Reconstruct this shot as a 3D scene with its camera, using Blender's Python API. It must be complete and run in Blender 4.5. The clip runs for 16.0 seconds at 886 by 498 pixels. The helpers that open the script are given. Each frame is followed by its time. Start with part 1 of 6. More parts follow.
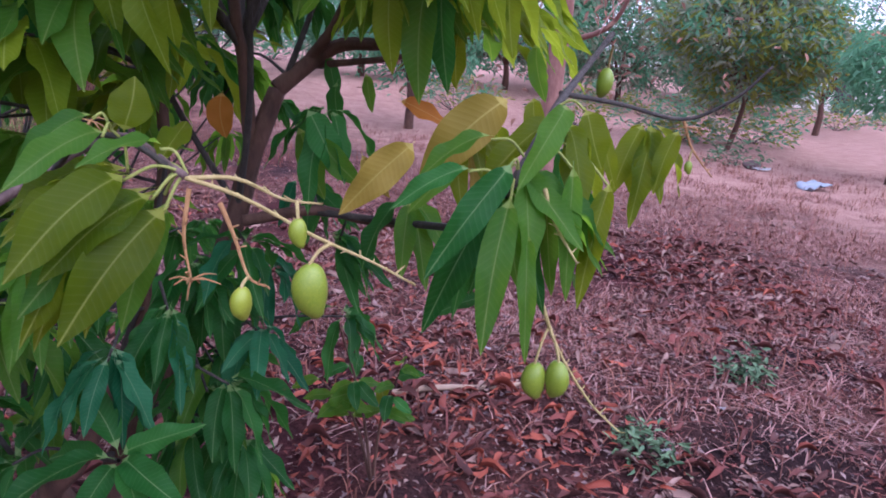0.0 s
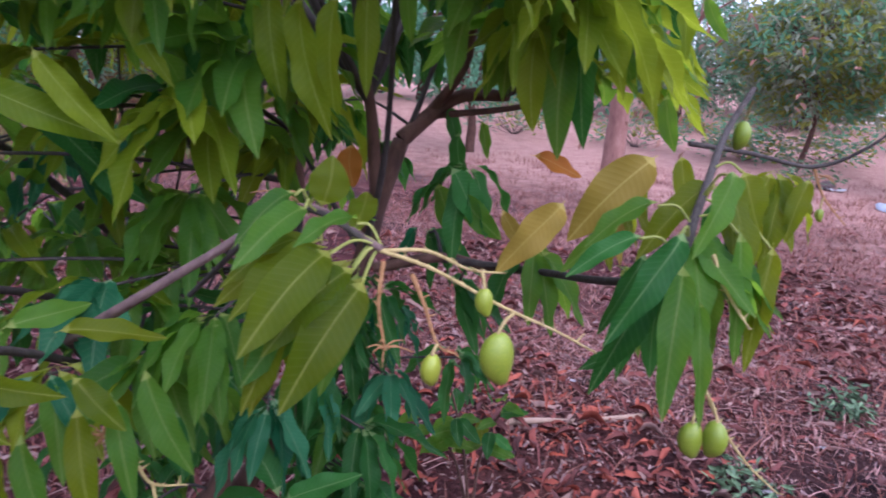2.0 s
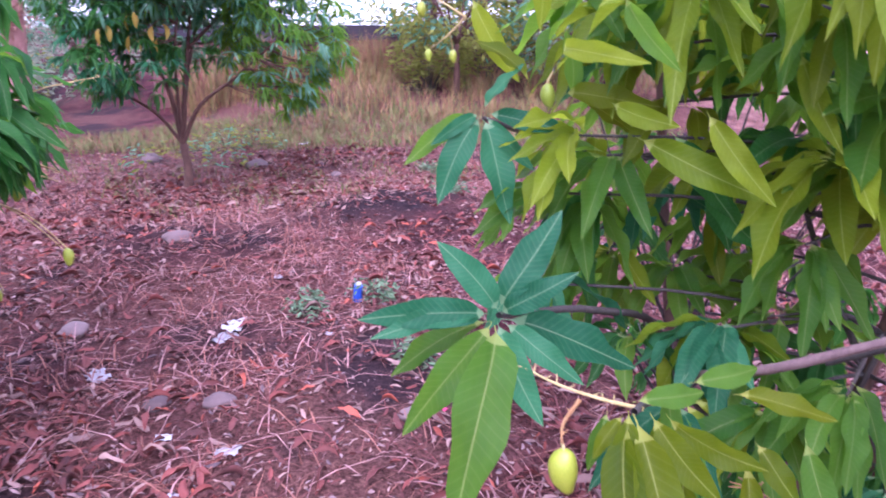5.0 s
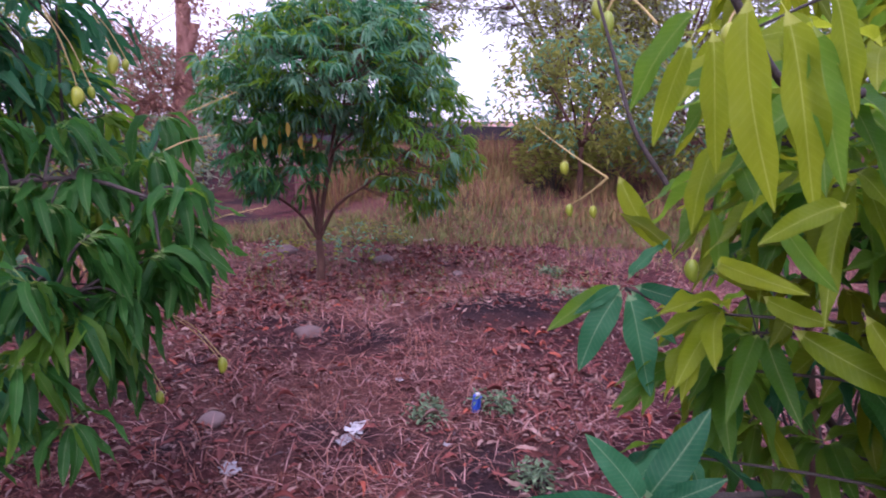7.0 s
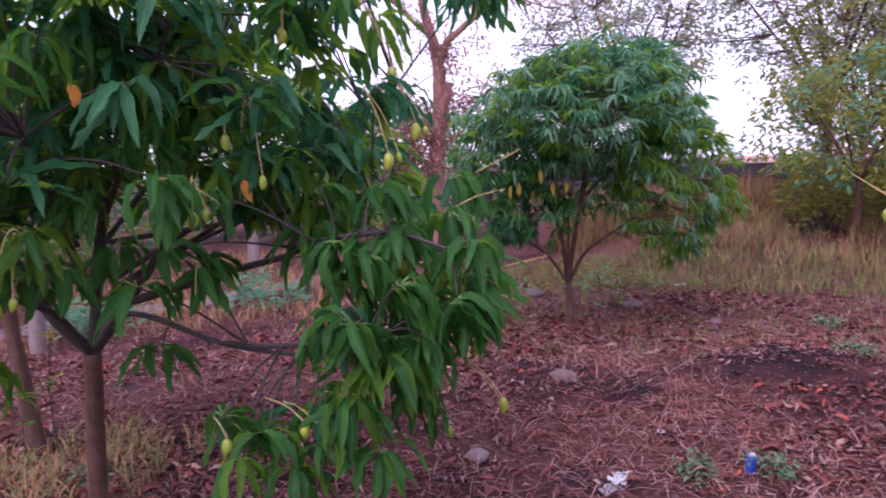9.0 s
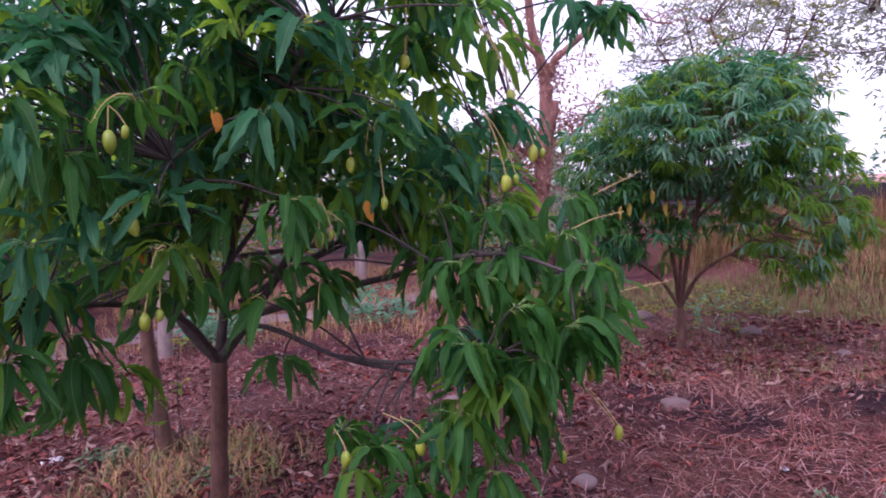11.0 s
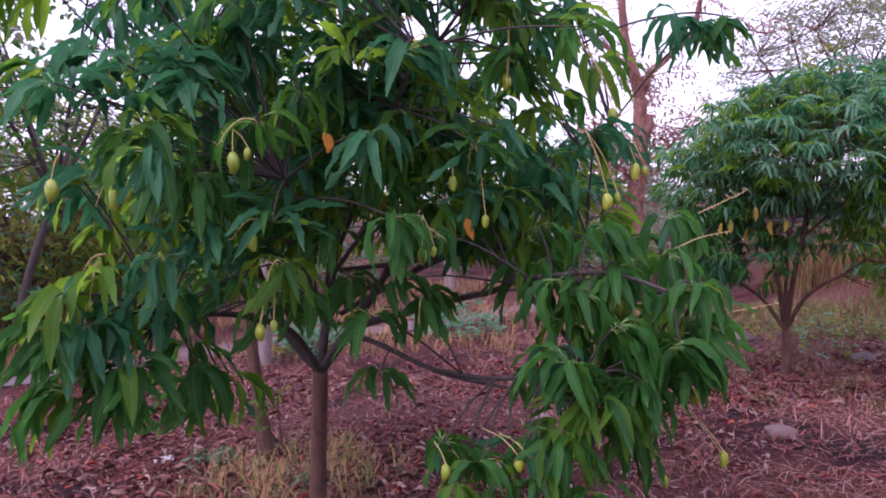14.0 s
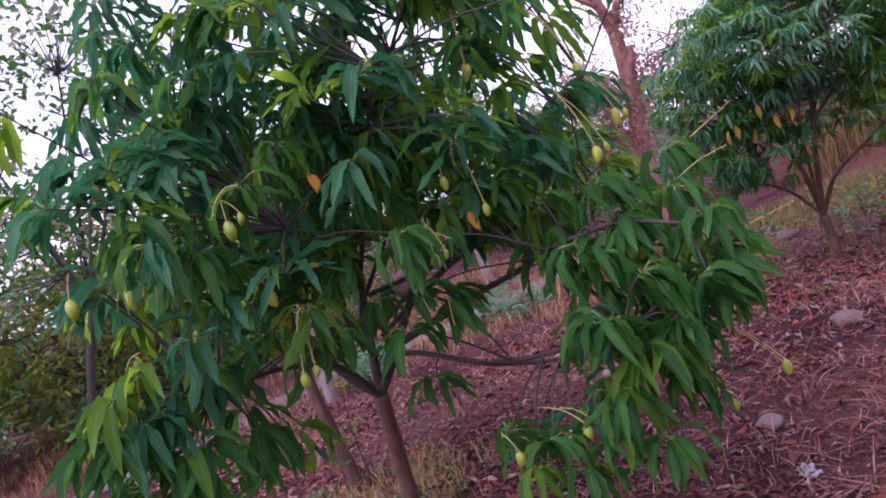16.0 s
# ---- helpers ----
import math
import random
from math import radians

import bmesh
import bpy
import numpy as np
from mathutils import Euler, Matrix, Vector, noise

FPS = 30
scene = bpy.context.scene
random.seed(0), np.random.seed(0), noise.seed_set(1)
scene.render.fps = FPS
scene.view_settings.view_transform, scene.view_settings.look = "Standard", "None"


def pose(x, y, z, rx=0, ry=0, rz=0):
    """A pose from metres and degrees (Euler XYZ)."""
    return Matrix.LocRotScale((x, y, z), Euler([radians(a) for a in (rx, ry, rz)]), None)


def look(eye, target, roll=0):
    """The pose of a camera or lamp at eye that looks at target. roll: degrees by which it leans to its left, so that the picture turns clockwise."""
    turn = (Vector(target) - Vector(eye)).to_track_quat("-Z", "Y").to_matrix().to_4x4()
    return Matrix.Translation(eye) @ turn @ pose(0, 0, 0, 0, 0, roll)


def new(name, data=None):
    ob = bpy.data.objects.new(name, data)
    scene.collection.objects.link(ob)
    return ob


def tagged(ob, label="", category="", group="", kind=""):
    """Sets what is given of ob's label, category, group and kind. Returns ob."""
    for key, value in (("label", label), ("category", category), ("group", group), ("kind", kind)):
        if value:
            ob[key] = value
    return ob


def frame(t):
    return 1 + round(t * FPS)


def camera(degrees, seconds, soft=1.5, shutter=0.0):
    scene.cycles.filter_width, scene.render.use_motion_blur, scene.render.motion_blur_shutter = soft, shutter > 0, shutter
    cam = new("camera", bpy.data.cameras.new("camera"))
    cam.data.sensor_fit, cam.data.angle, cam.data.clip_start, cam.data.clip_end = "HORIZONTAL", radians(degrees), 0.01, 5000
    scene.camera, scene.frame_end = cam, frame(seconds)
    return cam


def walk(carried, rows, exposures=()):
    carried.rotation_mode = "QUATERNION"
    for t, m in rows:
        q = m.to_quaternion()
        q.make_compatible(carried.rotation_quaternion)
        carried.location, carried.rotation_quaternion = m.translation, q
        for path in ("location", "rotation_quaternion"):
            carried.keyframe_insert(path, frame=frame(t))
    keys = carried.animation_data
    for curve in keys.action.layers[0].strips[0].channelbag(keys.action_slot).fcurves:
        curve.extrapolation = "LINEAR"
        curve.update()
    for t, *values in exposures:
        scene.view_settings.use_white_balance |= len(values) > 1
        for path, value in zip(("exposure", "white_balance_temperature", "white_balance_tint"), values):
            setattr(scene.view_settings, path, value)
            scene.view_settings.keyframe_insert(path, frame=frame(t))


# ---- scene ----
cam = camera(65.5, 16.0, soft=1.8, shutter=0.4)
PATH = [
    (0, (0.096, 0.205, 1.517), (-0.003, 2.126, 0.969), 4.4),
    (0.5, (0.073, 0.208, 1.539), (-0.039, 2.132, 1.006), 4.3),
    (1, (0.041, 0.205, 1.551), (-0.088, 2.133, 1.034), 4.2),
    (1.5, (0.001, 0.2, 1.575), (-0.157, 2.126, 1.06), 3.7),
    (2, (-0.069, 0.173, 1.576), (-0.325, 2.092, 1.072), 3.2),
    (2.5, (-0.12, 0.123, 1.554), (-0.505, 2.019, 1.045), 3.5),
    (3, (-0.142, 0.083, 1.53), (-0.591, 1.961, 1.007), 3.8),
    (3.5, (-0.186, 0.05, 1.516), (-0.78, 1.879, 0.966), 3.2),
    (4, (-0.269, 0.034, 1.561), (-1.156, 1.728, 0.974), 1.4),
    (4.5, (-0.333, 0.027, 1.636), (-1.488, 1.545, 1.035), 0.6),
    (5, (-0.364, 0.02, 1.717), (-1.689, 1.385, 1.102), 0.0),
    (5.2, (-0.368, 0.02, 1.741), (-1.724, 1.357, 1.13), 0.5),
    (7.3, (-0.381, -0.075, 1.895), (-2.013, 1.033, 1.563), 0.6),
    (7.5, (-0.394, -0.092, 1.899), (-2.056, 0.974, 1.583), 0.6),
    (8, (-0.41, -0.135, 1.902), (-2.17, 0.769, 1.614), -0.0),
    (8.5, (-0.39, -0.195, 1.917), (-2.25, 0.492, 1.657), -1.4),
    (9, (-0.379, -0.235, 1.924), (-2.283, 0.329, 1.685), -2.1),
    (9.5, (-0.38, -0.269, 1.934), (-2.316, 0.182, 1.714), -2.3),
    (10, (-0.38, -0.274, 1.94), (-2.331, 0.116, 1.735), -2.2),
    (12.5, (-0.377, -0.363, 1.946), (-2.367, -0.235, 1.789), -1.4),
    (13, (-0.373, -0.375, 1.951), (-2.365, -0.286, 1.797), -1.3),
    (13.5, (-0.366, -0.373, 1.952), (-2.36, -0.315, 1.808), -1.3),
    (14, (-0.344, -0.354, 1.959), (-2.34, -0.319, 1.829), -1.7),
    (14.5, (-0.325, -0.331, 1.967), (-2.32, -0.333, 1.832), -7.2),
    (15, (-0.311, -0.301, 1.974), (-2.306, -0.339, 1.834), -11.7),
    (15.5, (-0.312, -0.284, 1.981), (-2.307, -0.339, 1.843), -15.7),
    (16, (-0.32, -0.269, 1.984), (-2.315, -0.328, 1.846), -19.2),
]
walk(cam, [(t, look(eye, target, roll)) for t, eye, target, roll in PATH],
     [(0.0, 1.08, 5100, 22), (1.5, 1.08, 5200, 22), (3.0, 1.8, 5150, 23), (4.0, 2.2, 5100, 29), (4.5, 2.2, 5150, 36), (5.0, 2.15, 5150, 39), (7.5, 1.05, 5650, 40), (9.5, 1.1, 5700, 40), (12.5, 1.1, 5700, 40), (14.5, 1.08, 5750, 40), (16.0, 1.08, 5750, 40)])

# ---- light ----
world = bpy.data.worlds.new("sky")
scene.world = world
world.use_nodes = True
wn = world.node_tree.nodes
sky = wn.new("ShaderNodeTexSky")
sky.sky_type = "NISHITA"
sky.sun_disc = False
sky.sun_elevation = radians(55)
sky.sun_rotation = radians(140)
sky.dust_density = 4.0
wn["Background"].inputs[1].default_value = 0.15
veil = wn.new("ShaderNodeMix")
veil.data_type = "RGBA"
veil.inputs[0].default_value = 0.6
veil.inputs[7].default_value = (6.6, 6.2, 6.5, 1)
world.node_tree.links.new(sky.outputs[0], veil.inputs[6])
world.node_tree.links.new(veil.outputs[2], wn["Background"].inputs[0])

sun_data = bpy.data.lights.new("sun", "SUN")
sun_data.energy = 0.8
sun_data.angle = radians(60)
sun_data.color = (1.0, 0.93, 0.88)
sun = new("sun", sun_data)
sun.matrix_world = look((6.4, -7.7, 14.3), (0, 0, 0))

# ---- materials ----


def mat_nodes(name):
    m = bpy.data.materials.new(name)
    m.use_nodes = True
    nt = m.node_tree
    return m, nt, nt.nodes, nt.links, nt.nodes["Principled BSDF"]


def noise_tex(nt, scale, detail=4, coord=None, rough=0.6):
    n = nt.nodes.new("ShaderNodeTexNoise")
    n.inputs["Scale"].default_value = scale
    n.inputs["Detail"].default_value = detail
    n.inputs["Roughness"].default_value = rough
    if coord is not None:
        nt.links.new(coord, n.inputs["Vector"])
    return n


def ramp(nt, fac, stops):
    r = nt.nodes.new("ShaderNodeValToRGB")
    els = r.color_ramp.elements
    while len(els) < len(stops):
        els.new(0.5)
    for e, (p, c) in zip(els, stops):
        e.position = p
        e.color = (*c, 1)
    nt.links.new(fac, r.inputs[0])
    return r


def mix(nt, fac, a, b, mode="MIX"):
    x = nt.nodes.new("ShaderNodeMix")
    x.data_type = "RGBA"
    x.blend_type = mode
    for sock, v in ((x.inputs[0], fac), (x.inputs[6], a), (x.inputs[7], b)):
        if isinstance(v, (int, float)):
            sock.default_value = v
        elif isinstance(v, tuple):
            sock.default_value = (*v, 1)
        else:
            nt.links.new(v, sock)
    return x.outputs[2]


def calc(nt, op, a, b=None, c=None):
    x = nt.nodes.new("ShaderNodeMath")
    x.operation = op
    for sock, v in zip(x.inputs, (a, b, c)):
        if v is None:
            continue
        if isinstance(v, (int, float)):
            sock.default_value = v
        else:
            nt.links.new(v, sock)
    return x.outputs[0]


def any_random(nt):
    a = nt.nodes.new("ShaderNodeObjectInfo").outputs["Random"]
    b = nt.nodes.new("ShaderNodeNewGeometry").outputs["Random Per Island"]
    return calc(nt, "FRACT", calc(nt, "ADD", a, b))


def bump(nt, bsdf, height, strength, dist=0.01):
    b = nt.nodes.new("ShaderNodeBump")
    b.inputs["Strength"].default_value = strength
    b.inputs["Distance"].default_value = dist
    nt.links.new(height, b.inputs["Height"])
    nt.links.new(b.outputs[0], bsdf.inputs["Normal"])


def leaf_material(name, dark, light, rib, through_col, veil=0.35, gloss=0.48):
    """A leaf: two tones by chance, a pale midrib and side veins along its own length, light passing through."""
    m, nt, nodes, links, bsdf = mat_nodes(name)
    uv = nodes.new("ShaderNodeUVMap")
    sep = nodes.new("ShaderNodeSeparateXYZ")
    links.new(uv.outputs[0], sep.inputs[0])
    side = calc(nt, "ABSOLUTE", calc(nt, "SUBTRACT", sep.outputs[0], 0.5))
    rnd = any_random(nt)
    geo = nodes.new("ShaderNodeTexCoord")
    blot = noise_tex(nt, 9.0, 3, geo.outputs["Object"])
    tone = calc(nt, "ADD", calc(nt, "MULTIPLY", rnd, 0.75), calc(nt, "MULTIPLY", calc(nt, "SUBTRACT", blot.outputs[0], 0.4), 0.7))
    col = ramp(nt, tone, [(0.1, dark), (0.9, light)]).outputs[0]
    wave = calc(nt, "SINE", calc(nt, "ADD", calc(nt, "MULTIPLY", sep.outputs[1], 120.0), calc(nt, "MULTIPLY", side, -26.0)))
    vein = calc(nt, "MULTIPLY", calc(nt, "GREATER_THAN", wave, 0.80), 0.10)
    col = mix(nt, vein, col, rib)
    mid = calc(nt, "SMOOTH_MIN", calc(nt, "MAXIMUM", calc(nt, "MULTIPLY_ADD", side, -55.0, 1.3), 0.0), 1.0, 0.1)
    col = mix(nt, calc(nt, "MULTIPLY", mid, 0.75), col, rib)
    stem = calc(nt, "LESS_THAN", sep.outputs[1], 0.13)
    col = mix(nt, calc(nt, "MULTIPLY", stem, 0.9), col, rib)
    spots = noise_tex(nt, 60.0, 2, geo.outputs["Object"])
    col = mix(nt, calc(nt, "MULTIPLY", calc(nt, "GREATER_THAN", spots.outputs[0], 0.72), 0.45), col, (0.10, 0.06, 0.02))
    links.new(col, bsdf.inputs["Base Color"])
    bsdf.inputs["Roughness"].default_value = gloss
    bsdf.inputs["Specular IOR Level"].default_value = 0.15
    bump(nt, bsdf, calc(nt, "ADD", wave, calc(nt, "MULTIPLY", mid, -3.0)), 0.10, 0.0015)
    tr = nodes.new("ShaderNodeBsdfTranslucent")
    links.new(mix(nt, 0.55, col, through_col), tr.inputs[0])
    ms = nodes.new("ShaderNodeMixShader")
    ms.inputs[0].default_value = veil
    links.new(bsdf.outputs[0], ms.inputs[1])
    links.new(tr.outputs[0], ms.inputs[2])
    links.new(ms.outputs[0], nodes["Material Output"].inputs[0])
    return m


LEAF = {
    "y": leaf_material("leaf_olive", (0.045, 0.085, 0.001), (0.11, 0.148, 0.002), (0.36, 0.38, 0.08), (0.52, 0.58, 0.02), 0.6),
    # paler than olive: light through hanging and overhead leaves is put into the colour
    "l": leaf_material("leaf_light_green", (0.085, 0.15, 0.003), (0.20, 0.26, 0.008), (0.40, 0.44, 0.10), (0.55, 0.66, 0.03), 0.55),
    "m": leaf_material("leaf_green", (0.026, 0.10, 0.012), (0.085, 0.20, 0.022), (0.30, 0.36, 0.10), (0.36, 0.60, 0.035), 0.57),
    "d": leaf_material("leaf_dark_green", (0.009, 0.066, 0.013), (0.036, 0.15, 0.026), (0.22, 0.32, 0.12), (0.13, 0.36, 0.045), 0.48),
    # bluish green that also carries the sky's sheen on upper leaf faces
    "b": leaf_material("leaf_blue_green_sheen", (0.011, 0.078, 0.034), (0.042, 0.175, 0.074), (0.2, 0.32, 0.16), (0.06, 0.28, 0.10), 0.46),
    "o": leaf_material("leaf_ageing", (0.20, 0.15, 0.02), (0.33, 0.23, 0.04), (0.45, 0.36, 0.10), (0.5, 0.34, 0.05), 0.4, 0.5),
    "r": leaf_material("leaf_orange", (0.38, 0.13, 0.02), (0.55, 0.24, 0.03), (0.55, 0.35, 0.10), (0.6, 0.25, 0.03), 0.4, 0.55),
}
# teal and grey: distance haze is put into the leaf colour as paler tones
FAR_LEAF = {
    "teal": leaf_material("far_leaf_hazed_blue_green", (0.10, 0.22, 0.14), (0.20, 0.38, 0.25), (0.16, 0.28, 0.16), (0.20, 0.46, 0.22), 0.55, 0.65),
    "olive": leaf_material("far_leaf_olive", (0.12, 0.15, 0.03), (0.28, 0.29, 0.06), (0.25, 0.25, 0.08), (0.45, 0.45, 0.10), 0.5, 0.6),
    "grey": leaf_material("far_leaf_hazed_grey_green", (0.19, 0.22, 0.16), (0.36, 0.39, 0.29), (0.2, 0.21, 0.14), (0.32, 0.36, 0.22), 0.5, 0.65),
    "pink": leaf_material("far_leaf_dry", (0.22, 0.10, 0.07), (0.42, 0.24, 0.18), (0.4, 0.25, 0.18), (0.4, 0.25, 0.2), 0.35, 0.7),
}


def bark_material(name, a, b, c, scale=22.0):
    m, nt, nodes, links, bsdf = mat_nodes(name)
    tc = nodes.new("ShaderNodeTexCoord")
    mp = nodes.new("ShaderNodeMapping")
    mp.inputs["Scale"].default_value = (1, 1, 0.35)
    links.new(tc.outputs["Object"], mp.inputs[0])
    n1 = noise_tex(nt, scale, 6, mp.outputs[0], 0.7)
    n2 = noise_tex(nt, 3.0, 3, tc.outputs["Object"])
    col = ramp(nt, n1.outputs[0], [(0.3, a), (0.52, b), (0.75, c)]).outputs[0]
    col = mix(nt, calc(nt, "MULTIPLY", n2.outputs[0], 0.5), col, tuple(0.6 * v for v in b))
    links.new(col, bsdf.inputs["Base Color"])
    bsdf.inputs["Roughness"].default_value = 0.85
    bump(nt, bsdf, n1.outputs[0], 0.7, 0.01)
    return m


BARK = bark_material("mango_bark", (0.045, 0.021, 0.016), (0.105, 0.049, 0.035), (0.185, 0.095, 0.068))
BARK_DARK = bark_material("twig_bark", (0.028, 0.022, 0.022), (0.055, 0.043, 0.04), (0.10, 0.08, 0.068), 60.0)
BARK_PINK = bark_material("smooth_pink_bark", (0.16, 0.07, 0.06), (0.30, 0.145, 0.12), (0.44, 0.26, 0.22), 9.0)
BARK_GREY = bark_material("grey_bark", (0.14, 0.10, 0.10), (0.25, 0.19, 0.18), (0.36, 0.29, 0.27), 9.0)
BARK_TWIG = bark_material("greyish_twig_bark", (0.08, 0.05, 0.05), (0.16, 0.10, 0.095), (0.26, 0.17, 0.16), 40.0)
STALK = bark_material("fruit_stalk", (0.34, 0.26, 0.09), (0.48, 0.37, 0.15), (0.58, 0.45, 0.23), 90.0)
PETIOLE = bark_material("leaf_stalk_skin", (0.22, 0.26, 0.05), (0.32, 0.34, 0.08), (0.42, 0.40, 0.13), 60.0)
STALK_RED = bark_material("reddish_stalk", (0.28, 0.12, 0.05), (0.42, 0.22, 0.09), (0.5, 0.32, 0.15), 90.0)


def fruit_material():
    m, nt, nodes, links, bsdf = mat_nodes("mango_skin")
    tc = nodes.new("ShaderNodeTexCoord")
    rnd = nodes.new("ShaderNodeObjectInfo").outputs["Random"]
    n1 = noise_tex(nt, 14.0, 3, tc.outputs["Object"])
    n2 = noise_tex(nt, 420.0, 2, tc.outputs["Object"])
    col = ramp(nt, calc(nt, "ADD", calc(nt, "MULTIPLY", rnd, 0.4), calc(nt, "MULTIPLY", n1.outputs[0], 0.6)), [(0.2, (0.14, 0.21, 0.015)), (0.8, (0.31, 0.34, 0.03))]).outputs[0]
    col = mix(nt, calc(nt, "MULTIPLY", calc(nt, "GREATER_THAN", n2.outputs[0], 0.66), 0.4), col, (0.5, 0.5, 0.15))
    links.new(col, bsdf.inputs["Base Color"])
    bsdf.inputs["Roughness"].default_value = 0.42
    bsdf.inputs["Subsurface Weight"].default_value = 0.15
    bsdf.inputs["Subsurface Radius"].default_value = (0.01, 0.012, 0.003)
    return m


FRUIT = fruit_material()


def ground_material():
    m, nt, nodes, links, bsdf = mat_nodes("dry_soil")
    tc = nodes.new("ShaderNodeTexCoord")
    big = noise_tex(nt, 0.35, 4, tc.outputs["Object"])
    mid = noise_tex(nt, 3.5, 6, tc.outputs["Object"], 0.7)
    fine = noise_tex(nt, 45.0, 5, tc.outputs["Object"], 0.75)
    soil = ramp(nt, mid.outputs[0], [(0.32, (0.022, 0.009, 0.013)), (0.5, (0.062, 0.018, 0.022)), (0.7, (0.14, 0.046, 0.05))]).outputs[0]
    sand = ramp(nt, mid.outputs[0], [(0.3, (0.34, 0.18, 0.155)), (0.7, (0.52, 0.31, 0.265))]).outputs[0]
    straw = ramp(nt, fine.outputs[0], [(0.35, (0.07, 0.029, 0.027)), (0.65, (0.19, 0.088, 0.074))]).outputs[0]
    mulch = noise_tex(nt, 0.8, 4, tc.outputs["Object"], 0.6)
    sep = nodes.new("ShaderNodeSeparateXYZ")
    links.new(tc.outputs["Object"], sep.inputs[0])
    far = nodes.new("ShaderNodeMapRange")
    links.new(calc(nt, "ADD", calc(nt, "MULTIPLY_ADD", sep.outputs[0], 0.75, sep.outputs[1]), calc(nt, "MULTIPLY", mid.outputs[0], 4.0)), far.inputs[0])
    far.inputs[1].default_value, far.inputs[2].default_value = 9.5, 14.0
    col = mix(nt, ramp(nt, big.outputs[0], [(0.42, (0, 0, 0)), (0.62, (1, 1, 1))]).outputs[0], soil, straw)
    col = mix(nt, ramp(nt, mulch.outputs[0], [(0.52, (0, 0, 0)), (0.63, (0.85, 0.85, 0.85))]).outputs[0], col, (0.028, 0.018, 0.024))
    for cx, cy, cr in ((-5.5, 2.4, 0.9), (-5.2, 4.4, 0.95), (1.25, 2.75, 0.9)):
        dist = nodes.new("ShaderNodeVectorMath")
        dist.operation = "DISTANCE"
        links.new(tc.outputs["Object"], dist.inputs[0])
        dist.inputs[1].default_value = (cx, cy, 0)
        edge = calc(nt, "ADD", dist.outputs["Value"], calc(nt, "MULTIPLY", mid.outputs[0], 0.9))
        rot = nodes.new("ShaderNodeMapRange")
        links.new(edge, rot.inputs[0])
        rot.inputs[1].default_value, rot.inputs[2].default_value, rot.inputs[3].default_value, rot.inputs[4].default_value = cr * 0.6, cr * 1.6, 0.75, 0.0
        col = mix(nt, rot.outputs[0], col, (0.022, 0.014, 0.018))
    col = mix(nt, far.outputs[0], col, sand)
    col = mix(nt, 0.6, col, ramp(nt, fine.outputs[0], [(0.3, (0.35, 0.35, 0.35)), (0.7, (1.5, 1.5, 1.5))]).outputs[0], "MULTIPLY")
    links.new(col, bsdf.inputs["Base Color"])
    bsdf.inputs["Roughness"].default_value = 0.95
    bsdf.inputs["Specular IOR Level"].default_value = 0.1
    bump(nt, bsdf, calc(nt, "ADD", calc(nt, "MULTIPLY", mid.outputs[0], 1.0), fine.outputs[0]), 0.9, 0.04)
    return m


GROUND = ground_material()


def plain(name, a, b, scale=12.0, rough=0.8, metal=0.0, relief=0.3):
    """A surface of two near tones with fine relief."""
    m, nt, nodes, links, bsdf = mat_nodes(name)
    tc = nodes.new("ShaderNodeTexCoord")
    n = noise_tex(nt, scale, 5, tc.outputs["Object"], 0.65)
    rnd = any_random(nt)
    f = calc(nt, "ADD", calc(nt, "MULTIPLY", rnd, 0.6), calc(nt, "MULTIPLY", n.outputs[0], 0.5))
    links.new(ramp(nt, f, [(0.15, a), (0.85, b)]).outputs[0], bsdf.inputs["Base Color"])
    bsdf.inputs["Roughness"].default_value = rough
    bsdf.inputs["Metallic"].default_value = metal
    bump(nt, bsdf, n.outputs[0], relief, 0.01)
    return m


LITTER = plain("fallen_leaf", (0.034, 0.008, 0.008), (0.19, 0.044, 0.036), 20, 0.75)
LITTER_GREY = plain("grey_leaf_crumbs", (0.05, 0.03, 0.04), (0.30, 0.19, 0.18), 20, 0.85)
LITTER_RED = plain("red_fallen_leaf", (0.14, 0.024, 0.016), (0.36, 0.08, 0.045), 20, 0.75)
LITTER_PALE = plain("bleached_fallen_leaf", (0.12, 0.06, 0.053), (0.34, 0.21, 0.18), 20, 0.8)
STRAW = plain("dry_grass_blade", (0.09, 0.028, 0.022), (0.31, 0.125, 0.09), 8, 0.85)
STRAW_PALE = plain("bleached_grass_blade", (0.19, 0.085, 0.082), (0.43, 0.235, 0.215), 8, 0.85)
STRAW_GOLD = plain("golden_grass_blade", (0.20, 0.11, 0.04), (0.42, 0.27, 0.10), 8, 0.85)
STRAW_GREEN = plain("green_grass_blade", (0.06, 0.10, 0.02), (0.18, 0.2, 0.05), 8, 0.8)
WEED = plain("weed_leaf", (0.05, 0.10, 0.05), (0.14, 0.22, 0.11), 20, 0.6)
STONE = plain("rough_stone", (0.085, 0.055, 0.055), (0.19, 0.13, 0.125), 14, 0.9, 0, 0.8)
PLASTIC = plain("white_plastic_wrapper", (0.2, 0.19, 0.21), (0.5, 0.49, 0.52), 25, 0.5)
BLUE = plain("blue_plastic", (0.02, 0.06, 0.35), (0.05, 0.12, 0.55), 25, 0.35)
FADED = plain("faded_blue_sheet", (0.16, 0.19, 0.26), (0.3, 0.33, 0.4), 9, 0.6)
PINK = plain("pink_plastic", (0.5, 0.03, 0.12), (0.7, 0.08, 0.2), 25, 0.4)
PLASTER = plain("red_wall_plaster", (0.11, 0.045, 0.04), (0.21, 0.095, 0.085), 3, 0.9, 0, 0.5)
